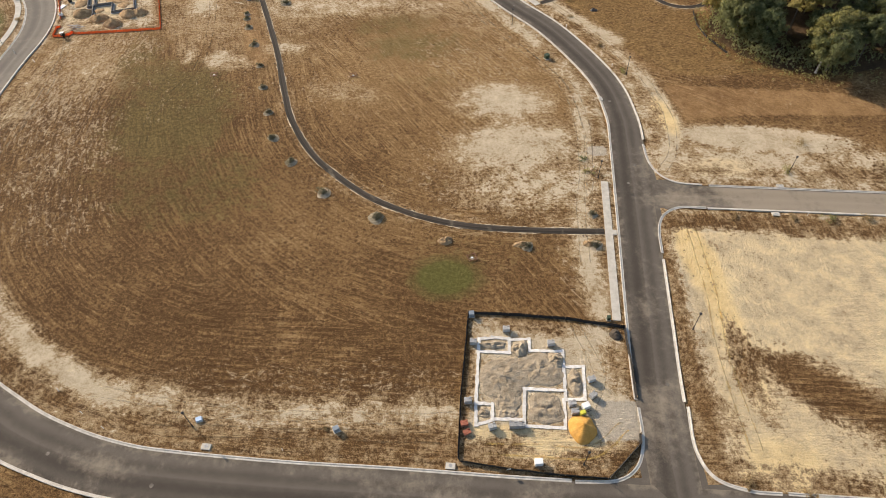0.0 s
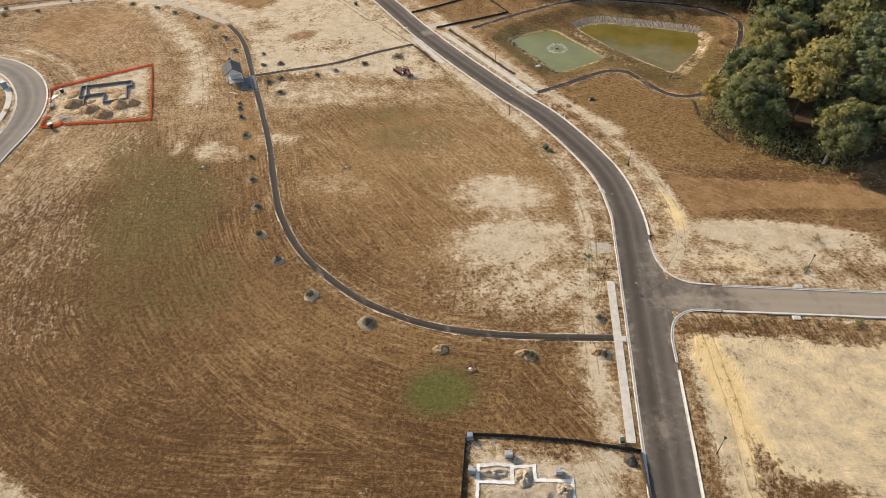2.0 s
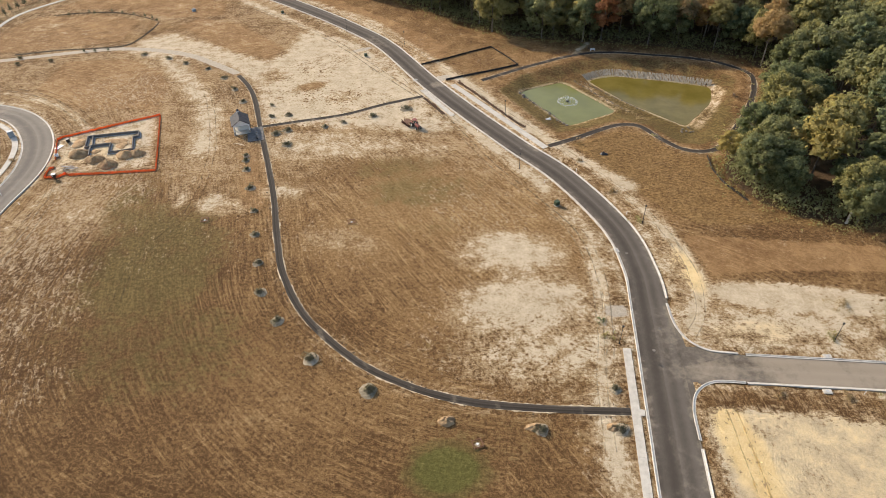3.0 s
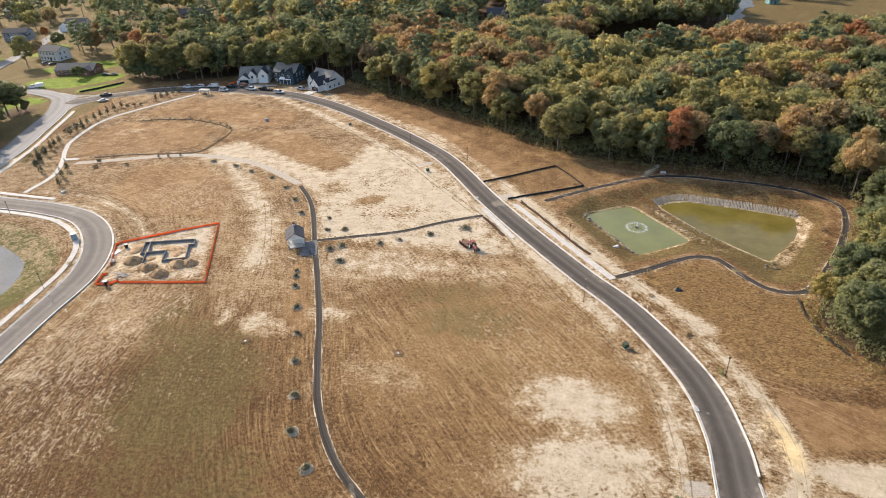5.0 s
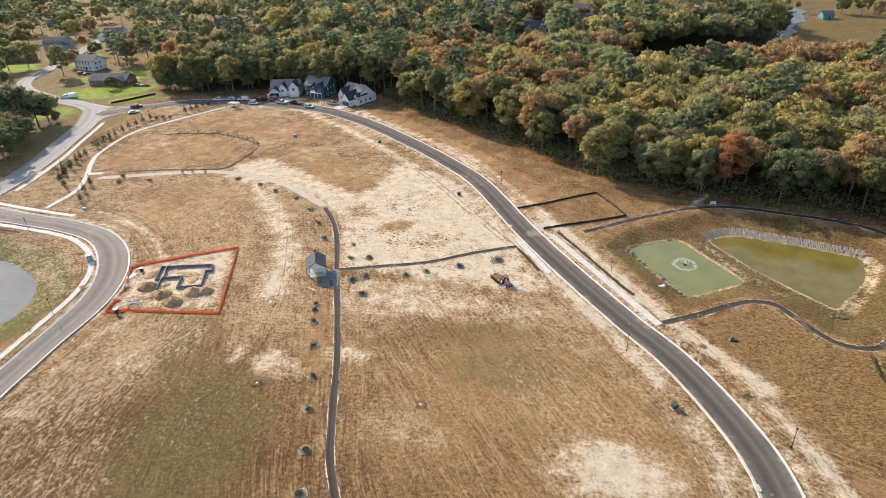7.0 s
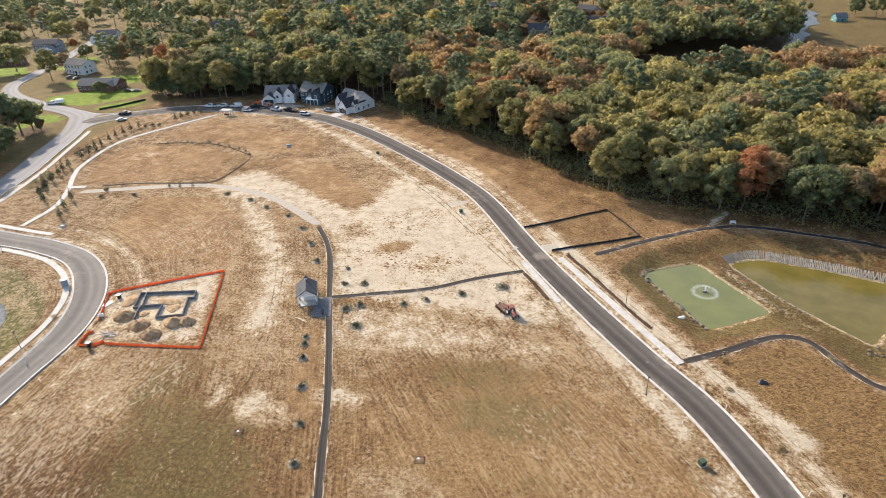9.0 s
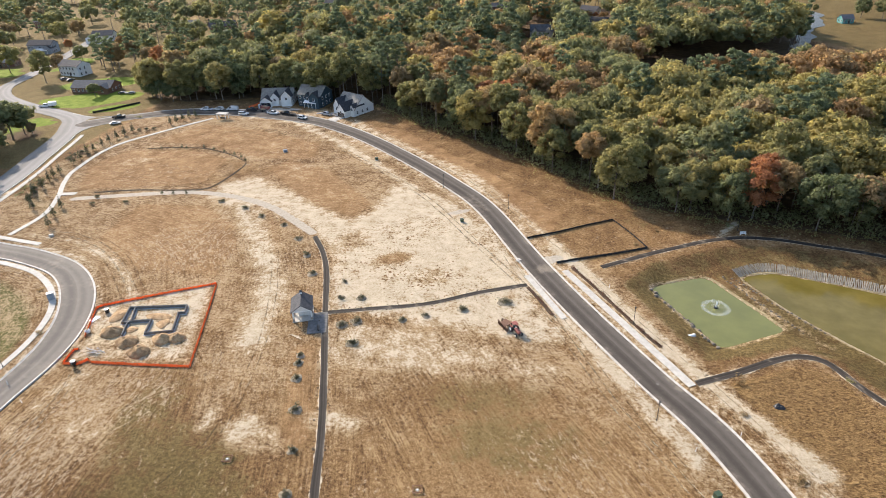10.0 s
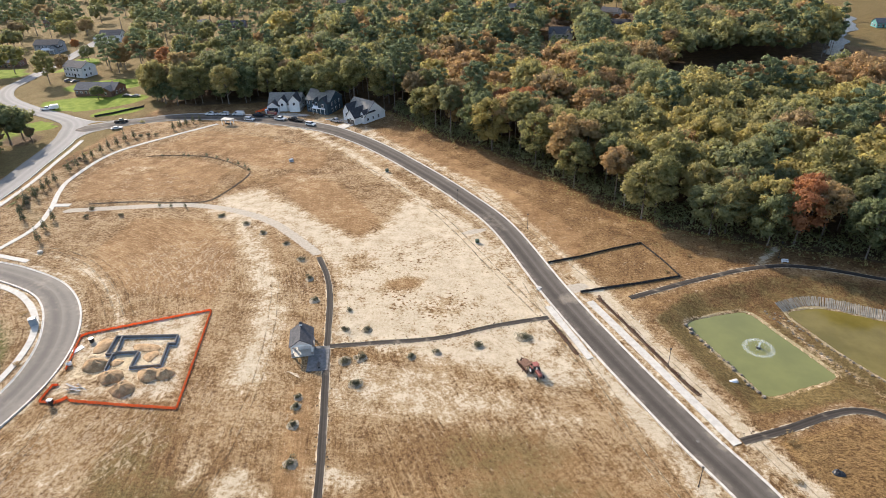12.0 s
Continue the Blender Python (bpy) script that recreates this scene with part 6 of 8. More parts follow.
for x, y in ((42.5, 58.6), (19.7, 34.9), (-41.8, 41.9), (32.3, 97.3), (73.3, 97.4), (18.6, 159.6), (17.0, 190.3), (51.4, 240.9), (-17.3, 248.1), (-41.2, 262.4), (-165.1, 195.8), (-124.2, 155.6), (45.9, 135.3), (-110.4, 115)):
    street_lamp(x, y)


def marker(x, y, height=0.9):
    t = thing("marker_post", "small white marker post beside the kerb", "marker post", "marker posts", pose(x, y, 0, random.uniform(-5, 5), random.uniform(-5, 5), random.uniform(0, 90)))
    part("post", rod(0.06, 0.05, height + 0.1, (0, 0, -0.1), sides=8), WHITE_PAINT, t)
    part("cap", rod(0.075, 0.03, 0.12, (0, 0, height), sides=8), WHITE_PAINT, t)


for x, y in ((33.6, 157.8), (15.4, 168.8), (24.6, 152.6), (42.8, 138.6), (-56.1, 41.8), (-60.5, 44.4), (-26.7, 37.8), (36.6, 105.6), (8.0, 180.2), (-118.4, 150.5), (-111, 146), (72.6, 85.0), (-66.0, 48.5), (12.3, 205.5)):
    marker(x, y)


def lot_sign(x, y, turn):
    t = thing("lot_sign", "small white lot sign on a wooden post", "sign", "lot signs", pose(x, y, 0, 0, 0, turn))
    part("post", box((0.08, 0.08, 1.5), (0, 0, 0.7)), WOOD, t)
    board = part("board", box((0.6, 0.03, 0.45), (0, -0.055, 1.3)), WHITE_PAINT, t)
    part("dark_bar", box((0.4, 0.012, 0.07), (0, -0.076, 1.36)), BLACK_METAL, board)


lot_sign(8.1, 33.9, 10)
lot_sign(-107.9, 157.6, -20)
lot_sign(31.5, 99.5, 60)


def inlet(x, y, turn):
    t = thing("storm_inlet", "pale concrete storm drain inlet with a dark opening at the kerb", "drain", "storm drain inlets", pose(x, y, 0, 0, 0, turn))
    part("box", box((1.5, 1.0, 0.30), (0, 0, 0.06), bevel=0.03), SLAB, t)
    part("opening", box((1.1, 0.06, 0.1), (0, -0.49, 0.1)), BLACK_METAL, t)
    part("manhole_cover", rod(0.3, 0.3, 0.03, (0, 0.05, 0.205), sides=16), BLOCK, t)


for x, y, turn in ((-38.8, 38.5, -6), (-0.6, 34.9, -5), (70.2, 93.6, 175), (66.5, 85.6, -4), (-11.9, 216.2, 59), (37.5, 125, -80)):
    inlet(x, y, turn)


IRON = plain("worn_cast_iron", (0.10, 0.088, 0.074), (0.20, 0.18, 0.155), 4.0, 0.7, 0.3, bump=0.01)


def manhole(x, y):
    ob = part("manhole_cover", rod(0.33, 0.33, 0.05, (0, 0, 0.0), sides=18), IRON, None)
    ob.matrix_basis = pose(x, y, 0.01)
    tagged(ob, "round dark iron manhole cover set in the road", "manhole cover", "manhole covers")


for x, y in ((-63.5, 37.8), (-45.7, 32.6), (38.5, 95.5), (41, 101), (39.6, 124), (35.5, 48), (-121, 165), (20, 170)):
    manhole(x, y)


# ---- shrubs on sandy mounds, and timber frames round standpipes ----
SHRUB = leaf_material("shrub_leaves", (0.070, 0.070, 0.044), (0.185, 0.175, 0.110), (0.18, 0.165, 0.11))
RED_SHRUB = leaf_material("red_brown_shrub_leaves", (0.070, 0.032, 0.022), (0.190, 0.085, 0.055), (0.16, 0.09, 0.06))
MULCH = plain("grey_brown_mulch", (0.15, 0.125, 0.085), (0.37, 0.31, 0.215), 2.2, 0.95, bump=0.08, fine=4.0)
for i, (x, y, r) in enumerate(((-58.0, 168.5, 0.8), (-57.5, 166.0, 0.9), (-56.1, 161.2, 1.0), (-52.8, 152.3, 1.1), (-49.4, 142.1, 0.8), (-46.9, 132.6, 0.9), (-43.7, 122.2, 1.0), (-40.8, 112.6, 1.15), (-35.4, 104.1, 1.1), (-26.9, 94.2, 1.25), (-15.2, 86.7, 1.25), (29.3, 86.5, 0.8), (28.6, 78.2, 1.1), (15.2, 78.3, 1.0),
                               (-52.3, 180.9, 1.2), (-49.1, 182.5, 1.2), (-47.7, 174.3, 1.2), (-38.0, 184.7, 0.9), (-32.5, 187.0, 0.8), (-24.1, 190.9, 1.1), (-13.9, 195.4, 1.5), (-57.4, 199.3, 0.7), (-55.8, 192.0, 0.8), (-50.6, 192.4, 1.1), (-67.6, 202.1, 1.1),
                               (-72.7, 211.5, 1.0), (-78.9, 220.6, 1.0), (-86.8, 228.6, 1.0), (-96.7, 233.8, 1.0), (-104.6, 238.7, 1.1), (-115.5, 242.6, 1.0))):
    t = thing("shrub", "low grey-green shrub on a small soil mound", "shrub", "shrubs along the footpath", pose(x, y, 0, 0, 0, i * 47))
    part("mound", mound_bm(r * 1.5, r * 1.35, 0.32, i + 2, 0.35, 6, 18), MULCH if i % 3 else SAND_HEAP, t, "ring of loose grey soil", True)
    rng = np.random.default_rng(i)
    clumps = [(rng.normal(0, r * 0.36), rng.normal(0, r * 0.36), 0.30 + 0.22 * r * rng.random(), r * rng.uniform(0.42, 0.68), 0.62) for _ in range(7)]
    leaf_part("foliage", clumps, 130 / r, 0.14, SHRUB, t, i)

# the first two stand for small pits; the darker soil imitates their shadow
heap("soil_mound", -0.9, 80.1, 1.5, 1.2, 0.75, SPOIL, "small dark soil heap in place of a shadowed pit", 5, 0.7, 0.5)
heap("soil_mound", 13.9, 78.8, 1.6, 0.9, 0.5, SPOIL, "low dark soil heap with weeds in place of a shadowed pit", 6, 0.8)
heap("soil_mound", 27.3, 78.6, 1.2, 0.9, 0.6, SPOIL, "small heap of dug soil beside the pavement", 7, 0.8, 0.5)


def standpipe(x, y, turn):
    t = thing("timber_frame", "weathered timber frame round a white standpipe", "timber frame", "timber frames in the field", pose(x, y, 0, 0, 0, turn) @ Matrix.Diagonal((0.8, 0.72, 0.6, 1)))
    for a in range(4):
        part("rail", box((2.2, 0.16, 0.24), (0, -1.0, 0.45), bevel=0.01), plain("red_stained_wood", (0.15, 0.075, 0.045), (0.27, 0.14, 0.09), 4, 0.85) if a == 0 and "red_stained_wood" not in bpy.data.materials else bpy.data.materials["red_stained_wood"], t).matrix_basis = pose(0, 0, 0, 0, 0, 90 * a)
        part("post", box((0.14, 0.14, 0.9), (-1.0, -1.0, 0.3)), WOOD, t).matrix_basis = pose(0, 0, 0, 0, 0, 90 * a)
    part("pipe", rod(0.26, 0.26, 0.4, (0, 0, -0.1), sides=16), WHITE_PAINT, t, "white plastic standpipe")
    part("stone_apron", mound_bm(0.75, 0.75, 0.2, x, 0.4, 4, 14), SAND_HEAP, t)


standpipe(4.2, 75.6, 20)
standpipe(-60.7, 138.4, 8)
standpipe(-24.2, 136.9, 12)


# ---- the lot with the orange fence ----
walls = thing("block_foundation", "low foundation walls of dark grey concrete block", "foundation")
for (x0, y0), (x1, y1) in (((-108.5, 180.2), (-94.3, 183.0)), ((-94.3, 183.0), (-93.2, 180.1)), ((-93.2, 180.1), (-94.7, 179.7)), ((-94.7, 179.7), (-92.2, 172.6)), ((-92.2, 172.6), (-98.4, 170.8)), ((-98.4, 170.8), (-99.9, 176.0)), ((-99.9, 176.0), (-105.3, 174.6)), ((-105.3, 174.6), (-103.6, 169.5)),
                           ((-108.5, 180.2), (-106.6, 173.9)), ((-106.6, 173.9), (-104.9, 174.3)), ((-107.0, 180.2), (-105.0, 175.4))):
    length, ang = math.hypot(x1 - x0, y1 - y0) + 0.3, math.degrees(math.atan2(y1 - y0, x1 - x0))
    w = part("wall", box((length, 0.34, 0.75), (0, 0, 0.28)), DARK_BLOCK, walls)
    w.matrix_basis = pose((x0 + x1) / 2, (y0 + y1) / 2, 0.004 * (round(length * 10) % 4), 0, 0, ang)
    bm = bmesh.new()
    for k in range(int(length / 0.4)):
        box((0.38, 0.19, 0.09), (-length / 2 + 0.2 + 0.4 * k, 0.0, 0.70), bm=bm)
    part("top_course", bm, DARK_BLOCK, w, "top course of single blocks")["kind"] = "stuff"
    f = part("footing", box((length + 0.3, 0.8, 0.2), (0, 0, -0.02)), BLOCK, w)
TAN_SPOIL = plain("tan_dug_soil", (0.25, 0.155, 0.075), (0.50, 0.34, 0.18), 0.9, 0.95, bump=0.1, fine=3.0)
for x, y, rx, ry, h, seed in ((-107.0, 170.6, 3.0, 2.3, 1.7, 11), (-101.0, 167.6, 2.8, 2.2, 1.5, 12), (-96.0, 164.6, 2.6, 2.3, 1.7, 13), (-93.0, 169.6, 2.6, 2.2, 1.7, 14), (-90.2, 170.6, 2.2, 2.0, 1.5, 18), (-109.8, 177.0, 2.0, 3.2, 0.6, 15), (-99, 178, 3.6, 1.5, 0.4, 16), (-96.5, 175.5, 1.6, 2.0, 0.35, 17), (-103, 172.2, 1.6, 1.2, 0.4, 19)):
    heap("spoil_mound", x, y, rx, ry, h, TAN_SPOIL, "heap of freshly dug brown soil", seed, 0.62, 0.16, 0, "spoil heaps on the lot")
bin_t = thing("waste_bin", "round black waste bin on the lot", "bin", at=pose(-113.6, 178.0, 0))
part("drum", rod(0.5, 0.58, 1.0, sides=16), BLACK_METAL, bin_t)
part("rim", rod(0.62, 0.62, 0.08, (0, 0, 0.98), sides=16), BLACK_METAL, bin_t)
sheet_t = part("plywood_sheet", box((1.3, 2.4, 0.12), (0, 0, 0.1), bevel=0.01), WHITE_PAINT, None)
sheet_t.matrix_basis = pose(-114.9, 174.9, 0, 0, 0, -20)
tagged(sheet_t, "stack of white sheets lying on bare soil", "sheet stack")


def toilet(x, y, turn, material, roof, label):
    t = thing("portable_toilet", label, "portable toilet", at=pose(x, y, 0, 0, 0, turn))
    part("skid", box((1.2, 1.2, 0.12), (0, 0, 0.06)), BLACK_METAL, t)
    part("cabin", box((1.1, 1.1, 2.0), (0, 0, 1.1), bevel=0.04), material, t)
    part("door", box((0.7, 0.04, 1.75), (0, -0.565, 1.05), bevel=0.01), roof, t)
    part("roof", prism([(-0.6, 0), (-0.35, 0.22), (0.35, 0.22), (0.6, 0)], 1.2, (0, 0, 2.1), top=0.8), roof, t)
    part("vent_pipe", rod(0.05, 0.05, 0.5, (0.35, 0.35, 2.2)), BLACK_METAL, t)


bag = thing("bulk_bag", "low white bulk bag of mortar sand beside the orange fence", "bag", at=pose(-113.0, 169.7, 0, 0, 0, 20))
part("sack", box((1.1, 1.0, 0.95), (0, 0, 0.46), bevel=0.2), WHITE_PAINT, bag, smooth=True)
part("sand_fill", mound_bm(0.42, 0.4, 0.16, 4, 0.3, 4, 12), SAND_HEAP, bag, "sand showing at the open top", True).matrix_basis = pose(0, 0, 0.92)
for sx in (-1, 1):
    for sy in (-1, 1):
        part("lifting_loop", rod(0.03, 0.03, 0.3, (sx * 0.4, sy * 0.36, 0.88), (0, sx * 20, 0), 6), WHITE_PAINT, bag)
mb = thing("mailbox_bank", "dark metal mailbox bank with a white top on a post", "mailbox", at=pose(-107.7, 158.0, 0, 0, 0, 10))
part("pedestal", box((0.35, 0.35, 0.8), (0, 0, 0.4)), BLACK_METAL, mb)
part("cabinet", box((1.0, 0.8, 0.9), (0, 0, 1.1), bevel=0.04), BLACK_METAL, mb)
part("lid", box((1.1, 0.9, 0.08), (0, 0, 1.6), bevel=0.02), WHITE_PAINT, mb)
lumber = thing("lumber_pile", "scattered grey scaffold boards and offcuts", "lumber pile", at=pose(-106.6, 163.2, 0))
for i in range(13):
    part("board", box((random.uniform(1.6, 3.4), 0.22, 0.06), (random.uniform(-1.6, 1.8), random.uniform(-1.0, 1.0), 0.08 + 0.05 * i), (random.uniform(-5, 5), random.uniform(-5, 5), random.uniform(-40, 40))), (BLOCK, WOOD)[i % 2], lumber)
boards = thing("board_stack", "pale boards lying on the grass beside the pavilion", "lumber pile", at=pose(-61.5, 175.4, 0))
for i in range(4):
    part("board", box((2.6 - 0.4 * i, 0.2, 0.08), (0.5 * i - 0.7, -0.34 * i, 0.08 + 0.03 * i), (0, 0, -10 - 3 * i)), SAND_EDGE, boards)


# ---- the pavilion on the footpath ----
ROOF_GREY = plain("grey_shingles", (0.085, 0.085, 0.088), (0.15, 0.15, 0.152), 1.2, 0.9, bump=0.03, fine=6)
ROOF_DARK = plain("charcoal_shingles", (0.035, 0.036, 0.04), (0.075, 0.075, 0.08), 1.2, 0.85, bump=0.03, fine=6)
ROOF_TAN = plain("tan_shingles", (0.17, 0.155, 0.13), (0.28, 0.26, 0.225), 1.2, 0.9, bump=0.03, fine=6)
# paver grey is darkened to carry the pavilion's shadow over the yard
PAVER = plain("shade_darkened_pavers", (0.10, 0.097, 0.092), (0.19, 0.185, 0.178), 1.2, 0.85)
pav = thing("mail_pavilion", "white timber pavilion with a grey gabled roof", "pavilion", at=pose(-63.2, 183.9, 0, 0, 0, 20))
part("floor_slab", box((5.0, 6.4, 0.18), (0, 0, 0.06), bevel=0.03), SLAB, pav)
for sx in (-1, 1):
    for sy in (-1, 0, 1):
        p = part("post", box((0.32, 0.32, 2.75), (sx * 2.2, sy * 2.8, 1.45), bevel=0.02), WHITE_PAINT, pav)
        part("brick_pier", box((0.5, 0.5, 0.8), (sx * 2.2, sy * 2.8, 0.5), bevel=0.02), plain("pier_brick", (0.25, 0.21, 0.18), (0.36, 0.31, 0.27), 4, 0.9) if "pier_brick" not in bpy.data.materials else bpy.data.materials["pier_brick"], p)
part("mailbox_bank", box((3.0, 0.5, 1.4), (0.4, -0.6, 0.85), bevel=0.03), plain("mailbox_metal", (0.55, 0.54, 0.52), (0.68, 0.67, 0.65), 3, 0.5, 0.0), pav, "bank of grey metal mailboxes")
for sx in (-1, 1):
    part("beam", box((0.25, 6.2, 0.35), (sx * 2.2, 0, 2.85)), WHITE_PAINT, pav)
for sy in (-1, 1):
    part("gable", prism([(-2.35, 2.98), (2.35, 2.98), (0, 4.55)], 0.14, (0, sy * 2.85, 0)), WHITE_PAINT, pav)
    part("cross_beam", box((4.6, 0.25, 0.3), (0, sy * 2.85, 2.84)), WHITE_PAINT, pav)
part("roof", gable_roof(5.9, 4.7, 1.62, 0.35, (0, 0, 3.0), 90), ROOF_DARK, pav)
cup = part("cupola", box((0.6, 0.6, 0.8), (0, 2.3, 4.85), bevel=0.02), WHITE_PAINT, pav)
part("cupola_roof", rod(0.6, 0.03, 0.45, (0, 2.3, 5.25), (0, 0, 45), 4), ROOF_DARK, cup)
plaza = tagged(part("paved_yard", box((4.6, 8.4, 0.12), (0, 0, 0.03), bevel=0.02), PAVER, None), "small yard of grey pavers, darkened as in the pavilion's shadow", "paving", kind="structure")
plaza.matrix_basis = pose(-58.4, 180.9, 0, 0, 0, 16)
bench_t = thing("bench", "dark metal bench on the paved yard", "bench", at=pose(-57.2, 178.4, 0.09, 0, 0, 106))
part("seat", box((1.7, 0.45, 0.05), (0, 0, 0.45)), BLACK_METAL, bench_t)
part("backrest", box((1.7, 0.05, 0.4), (0, 0.24, 0.75), (-10, 0, 0)), BLACK_METAL, bench_t)
for s in (-0.7, 0.7):
    part("leg", box((0.06, 0.42, 0.45), (s, 0, 0.22)), BLACK_METAL, bench_t)

# ---- the tractor with its harrow ----
TRACTOR_RED = plain("faded_red_paint", (0.22, 0.06, 0.045), (0.34, 0.13, 0.10), 1.5, 0.5)
RUST = plain("rusty_steel", (0.10, 0.055, 0.035), (0.20, 0.11, 0.07), 3, 0.85)
tr = thing("tractor", "red farm tractor with big black rear tyres", "tractor", at=pose(-10.4, 183.4, 0, 0, 0, -58))
part("bonnet", box((1.9, 0.75, 0.7), (0.95, 0, 1.15), bevel=0.08), TRACTOR_RED, tr)
part("chassis", box((3.3, 0.5, 0.4), (0.3, 0, 0.7), bevel=0.04), BLACK_METAL, tr)
part("seat", box((0.5, 0.5, 0.5), (-0.75, 0, 1.35), bevel=0.06), BLACK_METAL, tr)
part("canopy", box((1.3, 1.3, 0.1), (-0.6, 0, 2.45), bevel=0.03), TRACTOR_RED, tr)
for sx in (-1.15, -0.05):
    for sy in (-0.55, 0.55):
        part("canopy_post", rod(0.035, 0.035, 1.5, (sx, sy, 0.95)), BLACK_METAL, tr)
part("exhaust", rod(0.05, 0.05, 0.9, (1.3, 0.2, 1.4)), BLACK_METAL, tr)
part("steering_wheel", rod(0.2, 0.2, 0.04, (-0.15, 0, 1.6), (0, -30, 0), 12), BLACK_METAL, tr)
for sy in (-1, 1):
    for x, r, w in ((-0.9, 0.78, 0.45), (1.5, 0.45, 0.28)):
        tyre = part("wheel", rod(r, r, w, (x, sy * 0.75 + w / 2, r), (90, 0, 0), 18), BLACK_METAL, tr)
        part("rim", rod(r * 0.5, r * 0.5, w + 0.04, (x, sy * 0.75 + w / 2 + 0.02, r), (90, 0, 0), 14), WHITE_PAINT, tyre)
    part("fender", box((1.1, 0.4, 0.08), (-0.9, sy * 0.75, 1.62), bevel=0.03), TRACTOR_RED, tr)
hw = thing("disc_harrow", "rusty disc harrow standing behind the tractor", "harrow", at=pose(-12.9, 185.7, 0, 0, 0, -40) @ Matrix.Diagonal((1.5, 1.4, 1.3, 1)))
for s in (-1, 1):
    part("gang_beam", box((2.8, 0.14, 0.14), (s * 0.1, s * 0.7, 0.7), (0, 0, s * 14)), RUST, hw)
    for i in range(8):
        part("disc", rod(0.3, 0.3, 0.03, (-1.25 + 0.36 * i, s * 0.7 + s * (i - 3.5) * 0.085, 0.3), (0, 90, 12), 12), RUST, hw)
part("drawbar", box((0.12, 2.6, 0.12), (0.3, -0.6, 0.55), (0, 0, 30)), RUST, hw)
part("frame", box((1.4, 1.5, 0.1), (0, 0, 0.75)), RUST, hw)

# ---- the ponds: fountain, bulkhead, stones, pipe, benches ----
FOAM = plain("white_foam", (0.36, 0.41, 0.30), (0.56, 0.60, 0.49), 3.0, 0.5, vary=0)
SPRAY = plain("falling_spray", (0.78, 0.80, 0.78), (0.88, 0.90, 0.88), 4.0, 0.4, vary=0)
ft = thing("fountain", "pond fountain with a low ring of falling spray", "fountain", at=pose(38.1, 202.3, WATER_LEVEL))
part("float", rod(0.55, 0.5, 0.2, (0, 0, -0.05), sides=14), BLACK_METAL, ft)
part("nozzle", rod(0.12, 0.08, 0.35, (0, 0, 0.1)), BLACK_METAL, ft)
rng = np.random.default_rng(4)


def drops(count, fn, size):
    q = []
    for _ in range(count):
        c, s = np.array(fn()), size * rng.uniform(0.5, 1.3)
        u = rng.normal(size=3)
        u /= np.linalg.norm(u)
        w = np.cross(u, rng.normal(size=3))
        w /= np.linalg.norm(w)
        q.append([c - u * s, c - w * s * 0.6, c + u * s, c + w * s * 0.6])
    q = np.array(q)
    return q.reshape(-1, 3), np.arange(len(q) * 4).reshape(-1, 4)


def jet():
    t, a = rng.uniform(0, 1), rng.uniform(0, 6.28)
    r = 2.9 * t
    return (math.cos(a) * r, math.sin(a) * r, 0.3 + 1.5 * t * (1.05 - t) * 2.0)


def plume():
    a, r, z = rng.uniform(0, 6.28), abs(rng.normal(0, 0.14)), rng.uniform(0.3, 1.7)
    return (math.cos(a) * r, math.sin(a) * r, z)


def splash():
    a, r = rng.uniform(0, 6.28), 2.95 + rng.normal(0, 0.40)
    return (math.cos(a) * r, math.sin(a) * r, abs(rng.normal(0.05, 0.05)))


for name, (v, f), m in (("spray", drops(700, jet, 0.035), SPRAY), ("plume", drops(420, plume, 0.07), SPRAY), ("splash", drops(450, splash, 0.035), FOAM)):
    o = new(name, make_mesh(name, v, f, m))
    o.parent = ft
    o["kind"] = "stuff"

n = Nodes("foam_skin")
lace = n.step(n.add(n.attr("fade"), n.mul(n.add(n.noise(1.6, 5, 0.7), -0.5), 1.6)), 0.28, 0.95)
n.done((0.70, 0.74, 0.64), 0.5)
clear = n.t.nodes.new("ShaderNodeBsdfTransparent")
blend = n.t.nodes.new("ShaderNodeMixShader")
n.put(blend.inputs[0], n.mul(lace, 0.32))
n.t.links.new(clear.outputs[0], blend.inputs[1])
n.t.links.new(n.b.outputs[0], blend.inputs[2])
n.t.links.new(blend.outputs[0], n.t.nodes["Material Output"].inputs[0])
v, f, fade = [], [], []
for j, (r, k) in enumerate(((0.3, 0.30), (1.3, 0.28), (2.1, 0.42), (2.6, 0.70), (3.0, 0.95), (3.4, 0.6), (4.0, 0.0))):
    for i in range(40):
        v.append((math.cos(i * 0.15708) * r, math.sin(i * 0.15708) * r, 0.015))
        fade.append(k)
        if j:
            f.append(((j - 1) * 40 + i, (j - 1) * 40 + (i + 1) % 40, j * 40 + (i + 1) % 40, j * 40 + i))
me = make_mesh("foam_ring", v, f, n.m)
me.attributes.new("fade", "FLOAT", "POINT").data.foreach_set("value", np.array(fade, np.float32))
new("foam_ring", me).parent = ft

